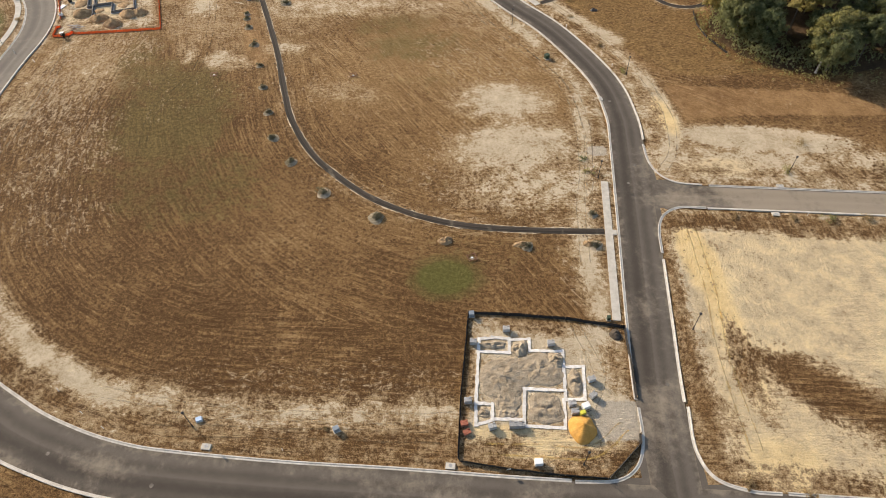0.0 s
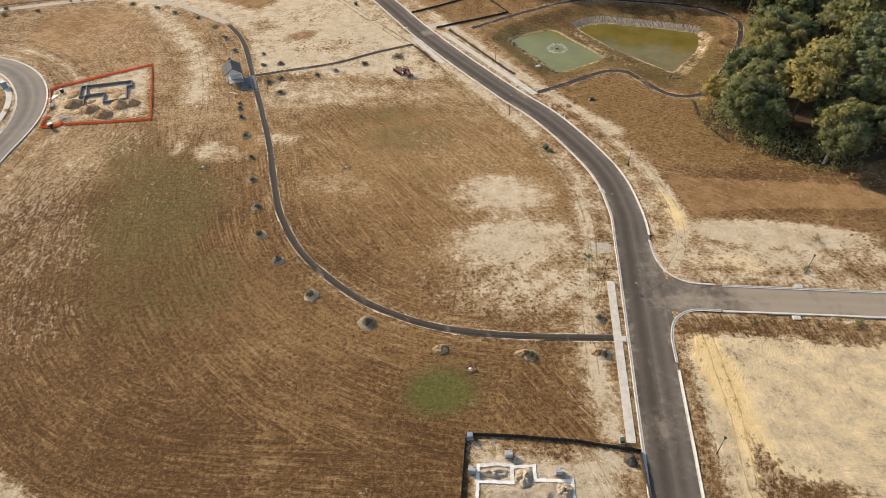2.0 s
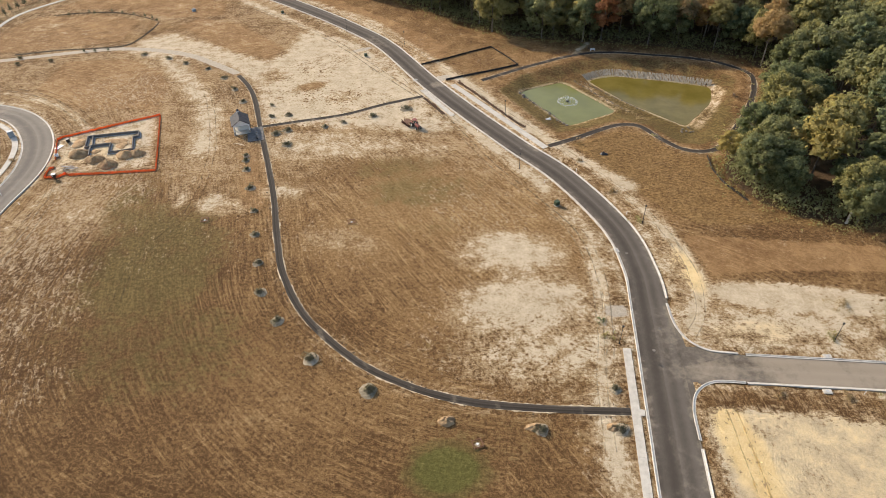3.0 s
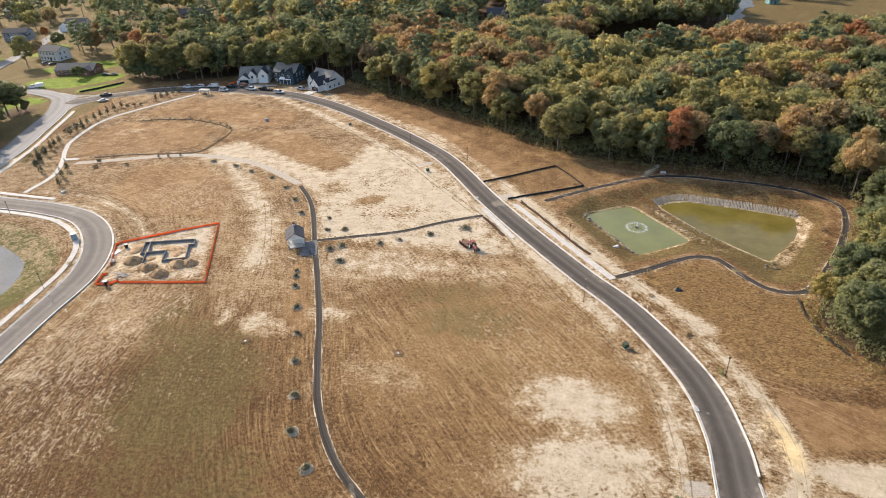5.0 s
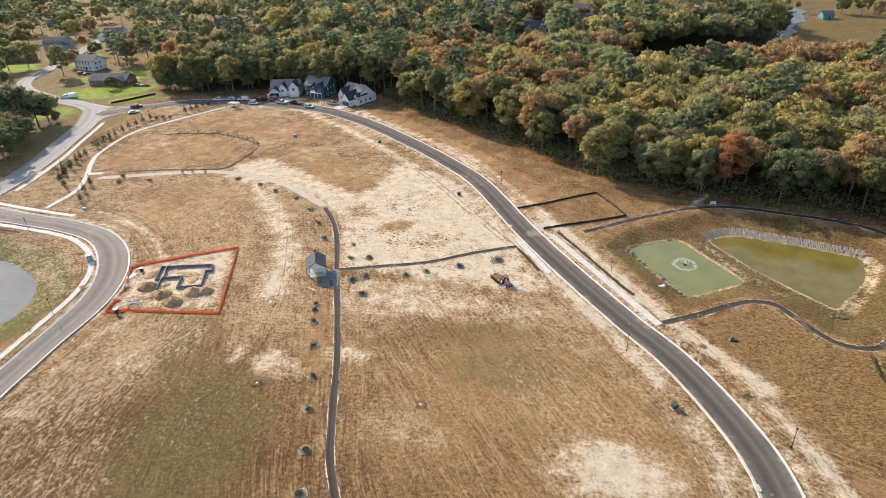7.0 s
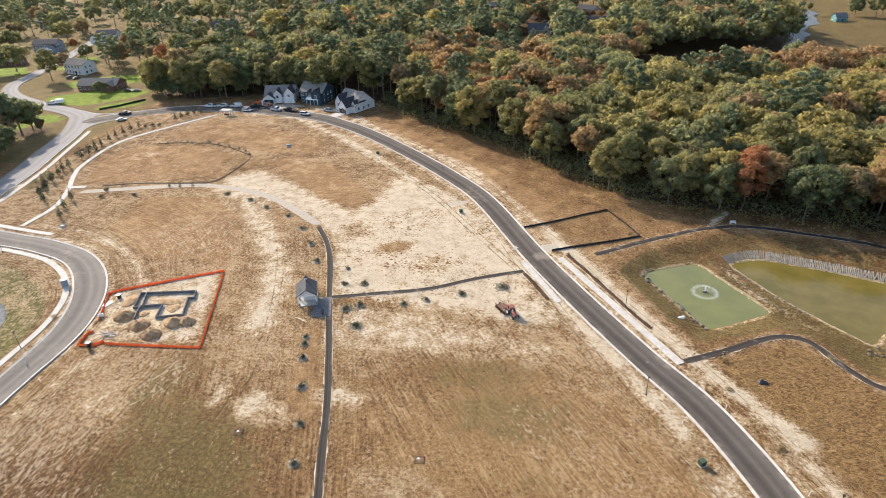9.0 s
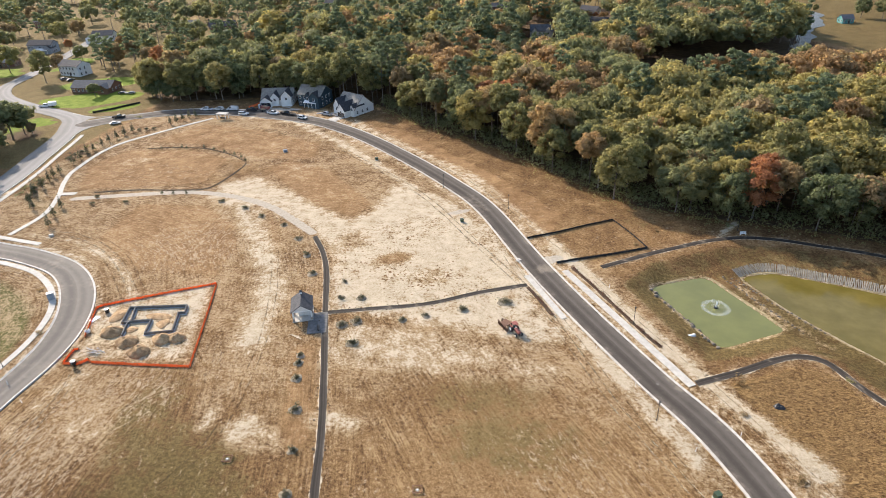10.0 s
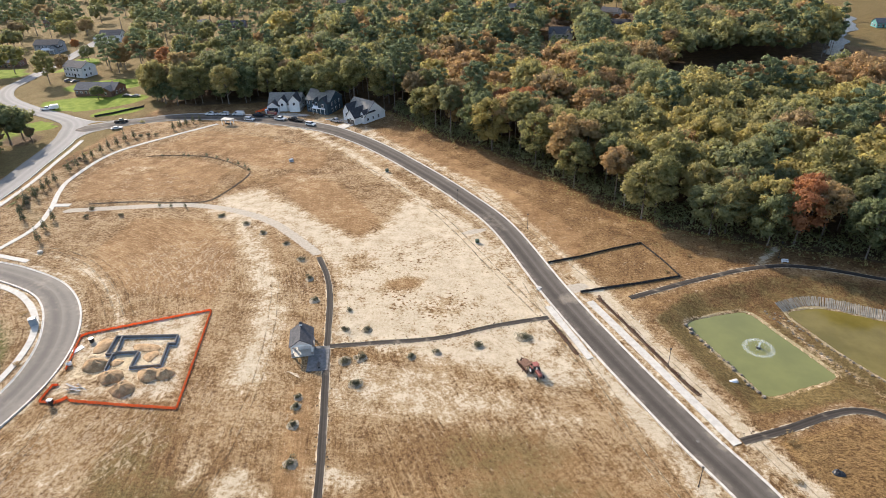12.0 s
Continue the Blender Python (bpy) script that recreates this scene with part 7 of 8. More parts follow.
RIB = plain("weathered_vinyl", (0.19, 0.17, 0.13), (0.34, 0.305, 0.24), 0.9, 0.8, bump=0.02)
bulk = thing("bulkhead", "sloping grey fabric bulkhead with ribs along the pond's bank", "bulkhead")
line = spline([(47.0, 217.2), (50, 219.2), (53.5, 220.8), (57.5, 220.8), (65, 218.6), (73.4, 216.2), (82, 213.2), (87.0, 211.2)], 0.40)
lift = normals(line)
for i, (p, n) in enumerate(zip(line, lift)):
    n = n if n[1] > 0 else -n
    rise, run_ = 1.25 + random.uniform(-0.05, 0.1), 2.6
    slat = part("slat", box((0.33, math.hypot(rise, run_) * random.uniform(0.9, 1.08), 0.16), bevel=0.06), RIB, bulk)
    ang = math.degrees(math.atan2(n[1], n[0])) - 90
    slat.matrix_basis = pose(p[0] + n[0] * run_ / 2, p[1] + n[1] * run_ / 2, WATER_LEVEL + rise / 2 + 0.10, 0, 0, ang) @ pose(0, 0, 0, math.degrees(math.atan2(rise, run_)), random.uniform(-9, 9), random.uniform(-6, 6) * (2.5 if i < 18 or i > 80 else 1))
ROCK = plain("grey_rock", (0.085, 0.074, 0.058), (0.25, 0.215, 0.165), 1.5, 0.9, bump=0.05)


def rock(x, y, z, r, seed, group):
    bm = bmesh.new()
    bmesh.ops.create_icosphere(bm, subdivisions=2, radius=r)
    for v in bm.verts:
        v.co *= 1 + 0.35 * noise.noise(v.co * 1.6 / r + Vector((seed, 0, 0)))
        v.co.z *= 0.65
    o = part("rock", bm, ROCK, None)
    o.matrix_basis = pose(x, y, z, 0, 0, seed * 40)
    tagged(o, "grey riprap stone on the pond's bank", "rock", group)


rrng = random.Random(5)
for i, t in enumerate(np.linspace(0.05, 0.98, 19)):
    x, y = 22.5 + 13.2 * t + rrng.uniform(-0.4, 0.4), 209.0 - 23.9 * t + rrng.uniform(-0.5, 0.5)
    rock(x, y, float(ground_z(x, y)) + 0.16, rrng.uniform(0.22, 0.60), i, "stones along the green pond")
for row, (x0, y0, x1, y1) in enumerate(((42.6, 216.8, 55.6, 194.2), (45.0, 216.2, 60.5, 194.6))):
    for i in range(26):
        t = (i + rrng.uniform(-0.3, 0.3)) / 25
        x, y = x0 + (x1 - x0) * t + rrng.uniform(-0.3, 0.3), y0 + (y1 - y0) * t + rrng.uniform(-0.3, 0.3)
        rock(x, y, float(ground_z(x, y)) + 0.06, rrng.uniform(0.18, 0.36), i + 30 + 40 * row, "stones along the berm")
for i in range(14):
    rock(20.0 + rrng.uniform(-1.5, 1.5), 210.2 + rrng.uniform(-0.8, 0.8), -1.35, rrng.uniform(0.25, 0.45), i + 60, "stones at the outfall")
for i in range(10):
    rock(29.4 + rrng.uniform(-1.0, 1.0), 189.0 + rrng.uniform(-1.4, 1.4), -1.55, rrng.uniform(0.25, 0.45), i + 80, "stones at the outfall")
for i in range(12):
    rock(70.5 + rrng.uniform(-2.0, 2.0), 182.0 + rrng.uniform(-1.5, 1.5), -1.5, rrng.uniform(0.2, 0.4), i + 95, "stones at the pond's corner")
for i in range(9):
    rock(-161.9 + rrng.uniform(-1.8, 1.8), 181.0 + rrng.uniform(-0.7, 0.7), LAKE_LEVEL + 0.1, rrng.uniform(0.3, 0.55), i + 120, "stones at the lake's edge")
pipe = thing("drain_pipe", "white concrete drain pipe end at the pond", "pipe", at=pose(29.6, 188.9, -1.35, 0, 0, 25))
part("barrel", rod(0.5, 0.5, 2.2, (-0.9, 0, 0.1), (0, 90, 0), 18), WHITE_PAINT, pipe)
part("collar", rod(0.6, 0.6, 0.25, (1.15, 0, 0.1), (0, 90, 0), 18), SLAB, pipe)


def park_bench(x, y, turn, material, label):
    t = thing("park_bench", label, "bench", at=pose(x, y, 0.0, 0, 0, turn))
    for i in range(4):
        part("slat", box((1.8, 0.11, 0.04), (0, -0.2 + 0.14 * i, 0.46)), material, t)
    for i in range(3):
        part("back_slat", box((1.8, 0.04, 0.11), (0, 0.32 + 0.03 * i, 0.6 + 0.15 * i)), material, t)
    for s in (-0.75, 0.75):
        part("leg", box((0.08, 0.55, 0.46), (s, 0.02, 0.2)), material, t)


park_bench(90.6, 200.6, 60, WOOD, "pale wooden bench on the pond's bank")
park_bench(52.4, 238.6, 5, WHITE_PAINT, "white bench beside the pond footpath")
def hedge(points, seed, label):
    """A row of low ragged shrubs in a strip of dark mulch."""
    t = thing("hedge", label, "hedge", "hedges beside the pavements")
    line = spline(points, 0.75)
    rng = np.random.default_rng(seed)
    bm = bmesh.new()
    rows = []
    for p, n in zip(line, normals(line)):
        w = 0.55 + rng.uniform(-0.12, 0.12)
        z = float(ground_z(p[0], p[1]))
        rows.append([bm.verts.new((p[0] + n[0] * o, p[1] + n[1] * o, z + h)) for o, h in ((-w, -0.05), (-w * 0.6, 0.09), (w * 0.6, 0.09), (w, -0.05))])
    for a, b in zip(rows, rows[1:]):
        for q in range(3):
            bm.faces.new((a[q], a[q + 1], b[q + 1], b[q]))
    part("mulch", bm, MULCH_DARK, t, "strip of dark bark mulch", True)
    clumps = [(p[0] + rng.normal(0, 0.1), p[1] + rng.normal(0, 0.1), 0.28, rng.uniform(0.28, 0.55), 0.85) for p in line if rng.random() < 0.82]
    leaf_part("foliage", clumps, 160, 0.13, RED_SHRUB, t, seed)


MULCH_DARK = plain("dark_bark_mulch", (0.055, 0.036, 0.022), (0.14, 0.095, 0.06), 3.0, 0.95, bump=0.05, fine=8.0)
hedge([(2.9, 214.2), (8.8, 204.6), (14.1, 195.6), (19.2, 186.9), (22.3, 182.4)], 76, "low ragged row of dark red-brown shrubs along the pavement")
hedge([(-168, 195.2), (-177, 196.4), (-187, 197.6)], 75, "low dark row of shrubs along the lakeside pavement")
hedge([(-8.6, 202.9), (-5.4, 197.5), (-2.0, 191.4)], 77, "low strip of red-brown shrubs between kerb and pavement")
heap("scrap_mound", 42.7, 166.6, 1.1, 0.8, 0.5, BLACK_METAL, "small heap of black plastic scraps in tall grass", 21, 0.7, 0.8)

# brush clumps in the rough ground by the road and ponds
for i, (x, y, r, c) in enumerate(((40.9, 148.5, 1.6, "brown"), (44.6, 136.6, 1.4, "olive"), (37, 172.8, 1.6, "brown"), (57, 186.5, 1.0, "brown"), (59.2, 176.2, 0.9, "olive"), (35.5, 163, 0.9, "brown"), (78.8, 107, 2.2, "brown"), (73.0, 98.6, 1.2, "olive"), (69.5, 84.4, 1.0, "brown"), (58, 85.2, 0.9, "brown"), (77, 84.2, 1.8, "olive"), (84, 83.5, 1.6, "brown"),
                                  (30.2, 99.3, 1.2, "olive"), (29.8, 103.5, 0.9, "green"), (-20.3, 41.2, 0.5, "brown"), (43.5, 31.5, 0.9, "brown"), (52.3, 29.5, 1.3, "brown"), (-200.5, 287, 1.6, "olive"), (-201.5, 327, 1.8, "olive"), (-195, 252, 2.0, "green"), (-195.8, 246, 1.6, "green"), (-192.5, 240, 1.6, "green"), (-199, 291, 1.2, "olive"),
                                  (46, 246, 1.6, "olive"), (40, 247, 1.3, "olive"), (33, 249, 1.1, "brown"), (49, 244, 1.2, "green"), (28, 238, 0.9, "brown"), (21, 229, 0.8, "brown"), (-60, 318, 1.6, "brown"), (-50, 312, 1.3, "brown"), (-125.8, 149.0, 0.9, "brown"), (-125.6, 138.2, 0.9, "brown"), (-138.9, 184.9, 0.9, "orange"), (-125.1, 167.9, 0.9, "brown"))):
    t = thing("brush", "scrubby clump of %s weeds" % ("dry brown" if c == "brown" else "olive green"), "bush", "weed clumps", pose(x, y, 0, 0, 0, i * 31))
    rng2 = np.random.default_rng(i + 300)
    leaf_part("foliage", [(rng2.normal(0, r * 0.5), rng2.normal(0, r * 0.4), 0.15 + 0.2 * r * rng2.random(), r * rng2.uniform(0.3, 0.5), 0.7) for _ in range(7)], 75 / r, 0.17, LEAVES[c], t, i + 300)
    part("stems", rod(0.05, 0.02, 0.4, (0, 0, -0.05)), WOOD, t)

# ---- saplings in rows along the north-west path ----
sap_trunk = trunk_mesh(np.random.default_rng(3), 2.6, 0.05, 0.6, 0.4, 3, BARK, 5)
CONIFER = leaf_material("dark_conifer_needles", (0.030, 0.040, 0.020), (0.092, 0.108, 0.052), (0.09, 0.10, 0.05))
sap_q = leaf_cloud(np.random.default_rng(9), [(0, 0, 0.45 + 0.30 * k, 0.42 - 0.052 * k, 1.1) for k in range(8)], 420, 0.09)
sap_crown = leaf_mesh("crown", sap_q, CONIFER)
for x, y in ((-188.4, 246.2), (-190.3, 252.2), (-191.9, 259.9), (-192.8, 268.8), (-193.4, 273.7), (-194.6, 279.6), (-194.4, 283.4), (-194.3, 288.9), (-194.5, 293.8), (-193.6, 298.0), (-192.8, 302.3), (-191.6, 306.8), (-180.0, 318.5), (-178.5, 321.4), (-177.0, 324.3), (-175.4, 327.4), (-173.3, 329.4), (-187.1, 240.4), (-184.4, 234.9), (-178.7, 229.9), (-167.2, 225.7), (-163.2, 218.6), (-169.2, 231.9), (-189.8, 243.4), (-191.5, 256)):
    t = thing("sapling", "slender young conifer planted in bare soil", "sapling", "saplings along the path", pose(x, y, 0, 0, 0, x * 50) @ Matrix.Diagonal((2.5, 2.5, random.uniform(1.7, 2.2), 1)))
    for nm, me in (("trunk", sap_trunk), ("crown", sap_crown)):
        new(nm, me).parent = t
for i, (x, y) in enumerate(((-166, 288.2), (-158, 290.6), (-155, 289.2), (-148, 290.8), (-143, 289.6), (-137, 287.4), (-131, 284.4), (-127, 282.0), (-124, 279.2), (-136, 246.6), (-140, 246.2), (-131, 247.0))):
    t = thing("young_shrub", "small dark shrub at a weathered silt fence", "shrub", "shrubs along the low fence", pose(x, y, 0, 0, 0, i * 70) @ Matrix.Diagonal((1.5, 1.5, 0.55 + 0.06 * (i % 4), 1)))
    for nm, me in (("trunk", sap_trunk), ("crown", sap_crown)):
        new(nm, me).parent = t
for i, (x, y, r) in enumerate(((-190.7, 245.2, 1.5), (-191.5, 248.2, 1.6), (-192.2, 251, 1.5), (-186.9, 236.8, 1.2), (-187.6, 239.3, 1.4), (-187.9, 241.9, 1.4), (-198.5, 273.3, 1.3), (-198.0, 276.8, 1.4), (-197.8, 280.4, 1.3), (-193.7, 278.5, 1.1), (-189.8, 308.8, 1.2), (-187.1, 309.9, 1.2), (-184.2, 310.9, 1.2), (-160.2, 235.6, 0.9), (-148.8, 238.0, 1.0), (-162.1, 241.0, 0.8))):
    t = thing("bush", "rounded dark green bush planted in mulch", "bush", "bushes along the north-west path", pose(x, y, 0, 0, 0, i * 61))
    rng = np.random.default_rng(i + 300)
    part("mulch_bed", mound_bm(r * 1.3, r * 1.2, 0.12, i + 40, 0.3, 4, 14), SPOIL, t, "bed of brown mulch", True)
    leaf_part("foliage", [(rng.normal(0, r * 0.3), rng.normal(0, r * 0.3), 0.3 + 0.3 * r * rng.random(), r * rng.uniform(0.5, 0.7), 0.8) for _ in range(6)], 90 / r, 0.18, SHRUB, t, i + 300)
pad = tagged(part("concrete_pad", box((6.0, 2.2, 0.2), (0, 0, 0.06), bevel=0.03), SLAB, None), "flat pale concrete pad beside the path", "concrete pad")
pad.matrix_basis = pose(-175.0, 242.4, 0, 0, 0, 10)
kiosk = thing("pergola", "white timber pergola at the path's end", "pergola", at=pose(-158.8, 328.6, 0, 0, 0, -5))
for sx in (-1, 1):
    for sy in (-1, 1):
        part("post", box((0.25, 0.25, 2.4), (sx * 2.2, sy * 1.2, 1.2)), WHITE_PAINT, kiosk)
part("roof", box((5.4, 3.2, 0.25), (0, 0, 2.5), bevel=0.05), SLAB, kiosk)
part("bench", box((3.4, 0.6, 0.5), (0, 0.4, 0.3), bevel=0.03), BLACK_METAL, kiosk)


# ---- vehicles ----
RUBBER = plain("tyre_rubber", (0.012, 0.012, 0.012), (0.025, 0.025, 0.025), 4, 0.85)
CHROME = plain("bright_metal", (0.5, 0.5, 0.5), (0.6, 0.6, 0.6), 4, 0.25, 1.0)
PAINTS = dict(white=(0.74, 0.74, 0.73), silver=(0.42, 0.43, 0.44), black=(0.015, 0.016, 0.018), blue=(0.08, 0.12, 0.20), grey=(0.16, 0.165, 0.17), dark=(0.03, 0.035, 0.045))
PAINT = {k: plain(k + "_car_paint", tuple(0.92 * c for c in v), v, 1.0, 0.25, 0.0, 0.6) for k, v in PAINTS.items()}
LAMP_RED = plain("tail_lamp", (0.30, 0.01, 0.01), (0.4, 0.02, 0.02), 3, 0.3)


def vehicle(kind, colour, x, y, turn):
    names = dict(pickup="pickup truck", van="cargo van", suv="sport utility car", sedan="saloon car")
    t = thing(kind if kind != "sedan" else "car", "%s %s parked at the roadside" % (colour, names[kind]), "car" if kind in ("suv", "sedan") else kind, "parked vehicles", pose(x, y, 0.02, 0, 0, turn))
    m = PAINT[colour]
    L_, W_ = dict(pickup=(5.7, 2.0), van=(5.6, 2.0), suv=(4.8, 1.9), sedan=(4.7, 1.8))[kind]
    h = L_ / 2
    low = {"pickup": [(-h, 0.45), (-h, 1.05), (h * 0.4, 1.1), (h - 0.1, 1.0), (h, 0.8), (h, 0.4), (h - 0.2, 0.32), (-h + 0.2, 0.35)],
           "van": [(-h, 0.35), (-h, 1.2), (h * 0.55, 1.2), (h - 0.1, 0.95), (h, 0.6), (h, 0.35)],
           "suv": [(-h, 0.4), (-h, 1.0), (h * 0.4, 1.0), (h - 0.1, 0.9), (h, 0.65), (h, 0.35)],
           "sedan": [(-h, 0.35), (-h, 0.85), (-h * 0.5, 0.92), (h * 0.4, 0.9), (h - 0.1, 0.75), (h, 0.5), (h, 0.3)]}[kind]
    body = part("body", prism(low, W_, top=0.96), m, t)
    cab = {"pickup": [(-0.7, 1.04), (-0.55, 1.75), (0.75, 1.78), (1.45, 1.07)], "van": [(-h + 0.02, 1.18), (-h + 0.08, 2.05), (h * 0.35, 2.08), (h * 0.72, 1.12)],
           "suv": [(-h + 0.05, 0.98), (-h + 0.3, 1.65), (h * 0.15, 1.68), (h * 0.5, 0.98)], "sedan": [(-h * 0.75, 0.88), (-h * 0.4, 1.38), (h * 0.1, 1.4), (h * 0.48, 0.88)]}[kind]
    part("cabin", prism(cab, W_ * 0.93, top=0.84), m, t)
    lo, hi = cab[0][1], cab[1][1]
    inner = [(a * 0.93 + (0.03 if a > 0 else -0.02), lo + 0.08 + (z - lo) * 0.78) for a, z in cab]
    if kind == "van":
        inner = [(h * 0.1, inner[0][1] + 0.05), (h * 0.12, inner[1][1]), inner[2], inner[3]]
    part("side_glass", prism(inner, W_ * 0.945, top=0.87), GLASS_DARK, t, "dark side windows")
    a, b = Vector((cab[3][0], 0, cab[3][1])), Vector((cab[2][0], 0, cab[2][1]))
    mid, d = a.lerp(b, 0.5), b - a
    part("windscreen", box((0.03, W_ * 0.76, d.length * 0.82), (mid.x + 0.02, 0, mid.z), (0, math.degrees(math.atan2(d.x, d.z)), 0)), GLASS_DARK, t, "dark windscreen")
    if kind == "pickup":
        part("load_bed", box((h - 0.95, W_ * 0.82, 0.12), (-h + (h - 0.7) / 2, 0, 1.05)), RUBBER, t, "dark open load bed")
    for sx in (-0.62, 0.64):
        for sy in (-1, 1):
            w = part("wheel", rod(0.36, 0.36, 0.24, (sx * h, sy * (W_ / 2 - 0.10) + 0.12, 0.34), (90, 0, 0), 14), RUBBER, t)
            part("rim", rod(0.2, 0.2, 0.26, (sx * h, sy * (W_ / 2 - 0.10) + 0.13, 0.34), (90, 0, 0), 10), CHROME, w)
    for sy in (-1, 1):
        part("headlight", box((0.06, 0.35, 0.16), (h - 0.02, sy * W_ * 0.34, 0.72)), CHROME, t)
        part("tail_light", box((0.06, 0.2, 0.3), (-h - 0.005, sy * W_ * 0.42, 0.85)), LAMP_RED, t)
        part("mirror", box((0.14, 0.18, 0.16), (h * 0.36, sy * (W_ / 2 + 0.08), 1.12)), BLACK_METAL, t)
    part("bumper", box((0.14, W_ * 0.94, 0.18), (h + 0.03, 0, 0.45), bevel=0.03), BLACK_METAL, t)
    return t


for kind, colour, x, y, turn in (("pickup", "white", -173.4, 340.3, 183), ("suv", "white", -167.4, 341.0, 182), ("van", "white", -160.2, 341.4, 181), ("suv", "white", -151.3, 334.8, -4), ("pickup", "white", -137.2, 337.2, -12), ("pickup", "black", -130.4, 336.9, -14), ("suv", "white", -120.1, 331.5, -17),
                                 ("pickup", "silver", -110.4, 337.6, 160), ("pickup", "black", -211.6, 325.6, 30), ("pickup", "white", -263, 339, 25), ("sedan", "dark", -235.8, 364.4, 15), ("sedan", "grey", -231.0, 364.6, 195), ("sedan", "silver", -207.2, 316.4, 35), ("pickup", "dark", -149.8, 341.2, 178), ("suv", "grey", -291, 389, 70), ("sedan", "dark", -286, 388, 60)):
    vehicle(kind, colour, x, y, turn)
for x, y, turn, m, label in ((-259.5, 340.3, 25, WHITE_PAINT, "white enclosed trailer behind a pickup truck"), (-127.0, 336.0, -14, BLACK_METAL, "black flatbed trailer with building waste"), (-144.0, 341.2, 178, BLACK_METAL, "black flatbed trailer with building waste")):
    t = thing("trailer", label, "trailer", "", pose(x, y, 0, 0, 0, turn))
    tall = 1.9 if m is WHITE_PAINT else 0.35
    part("body", box((3.6, 2.0, tall), (0, 0, 0.55 + tall / 2), bevel=0.06), m, t)
    part("drawbar", box((1.2, 0.12, 0.12), (2.3, 0, 0.5)), BLACK_METAL, t)
    if m is not WHITE_PAINT:
        part("load", mound_bm(1.5, 0.8, 0.6, x, 0.7, 5, 14), WOOD, t).matrix_basis = pose(0, 0, 0.88)
    for s in (-1, 1):
        part("wheel", rod(0.34, 0.34, 0.22, (0, s * 1.05 + 0.11, 0.34), (90, 0, 0), 14), RUBBER, t)


# ---- houses ----
def siding(name, c):
    n = Nodes(name)
    w = n.t.nodes.new("ShaderNodeTexWave")
    w.bands_direction = "Z"
    w.inputs["Scale"].default_value = 1.6
    n.put(w.inputs["Vector"], n.p)
    n.bump(w.outputs[1], 0.03)
    f = n.noise(0.5)
    return n.done(n.mix(n.step(f, 0.3, 0.7), tuple(0.9 * v for v in c), c), 0.6)


SIDING = dict(white=siding("white_siding", (0.78, 0.78, 0.76)), blue=siding("dark_blue_siding", (0.045, 0.075, 0.095)), cream=siding("cream_siding", (0.66, 0.62, 0.54)), grey=siding("grey_siding", (0.30, 0.32, 0.34)), brick=siding("brown_brick", (0.22, 0.12, 0.085)), teal=siding("teal_siding", (0.09, 0.28, 0.27)))
ROOFS = dict(tan=ROOF_TAN, dark=ROOF_DARK, grey=ROOF_GREY)


def window(parent, w, h, at, turn):
    m = pose(*at, 0, 0, turn)
    fr = part("window", box((w + 0.2, 0.10, h + 0.2)), WHITE_PAINT, parent, "white framed window")
    fr.matrix_basis = m
    p = part("pane", box((w, 0.12, h), (0, -0.01, 0)), GLASS_DARK, fr)
    part("glazing_bar", box((0.07, 0.14, h), (0, -0.012, 0)), WHITE_PAINT, fr)


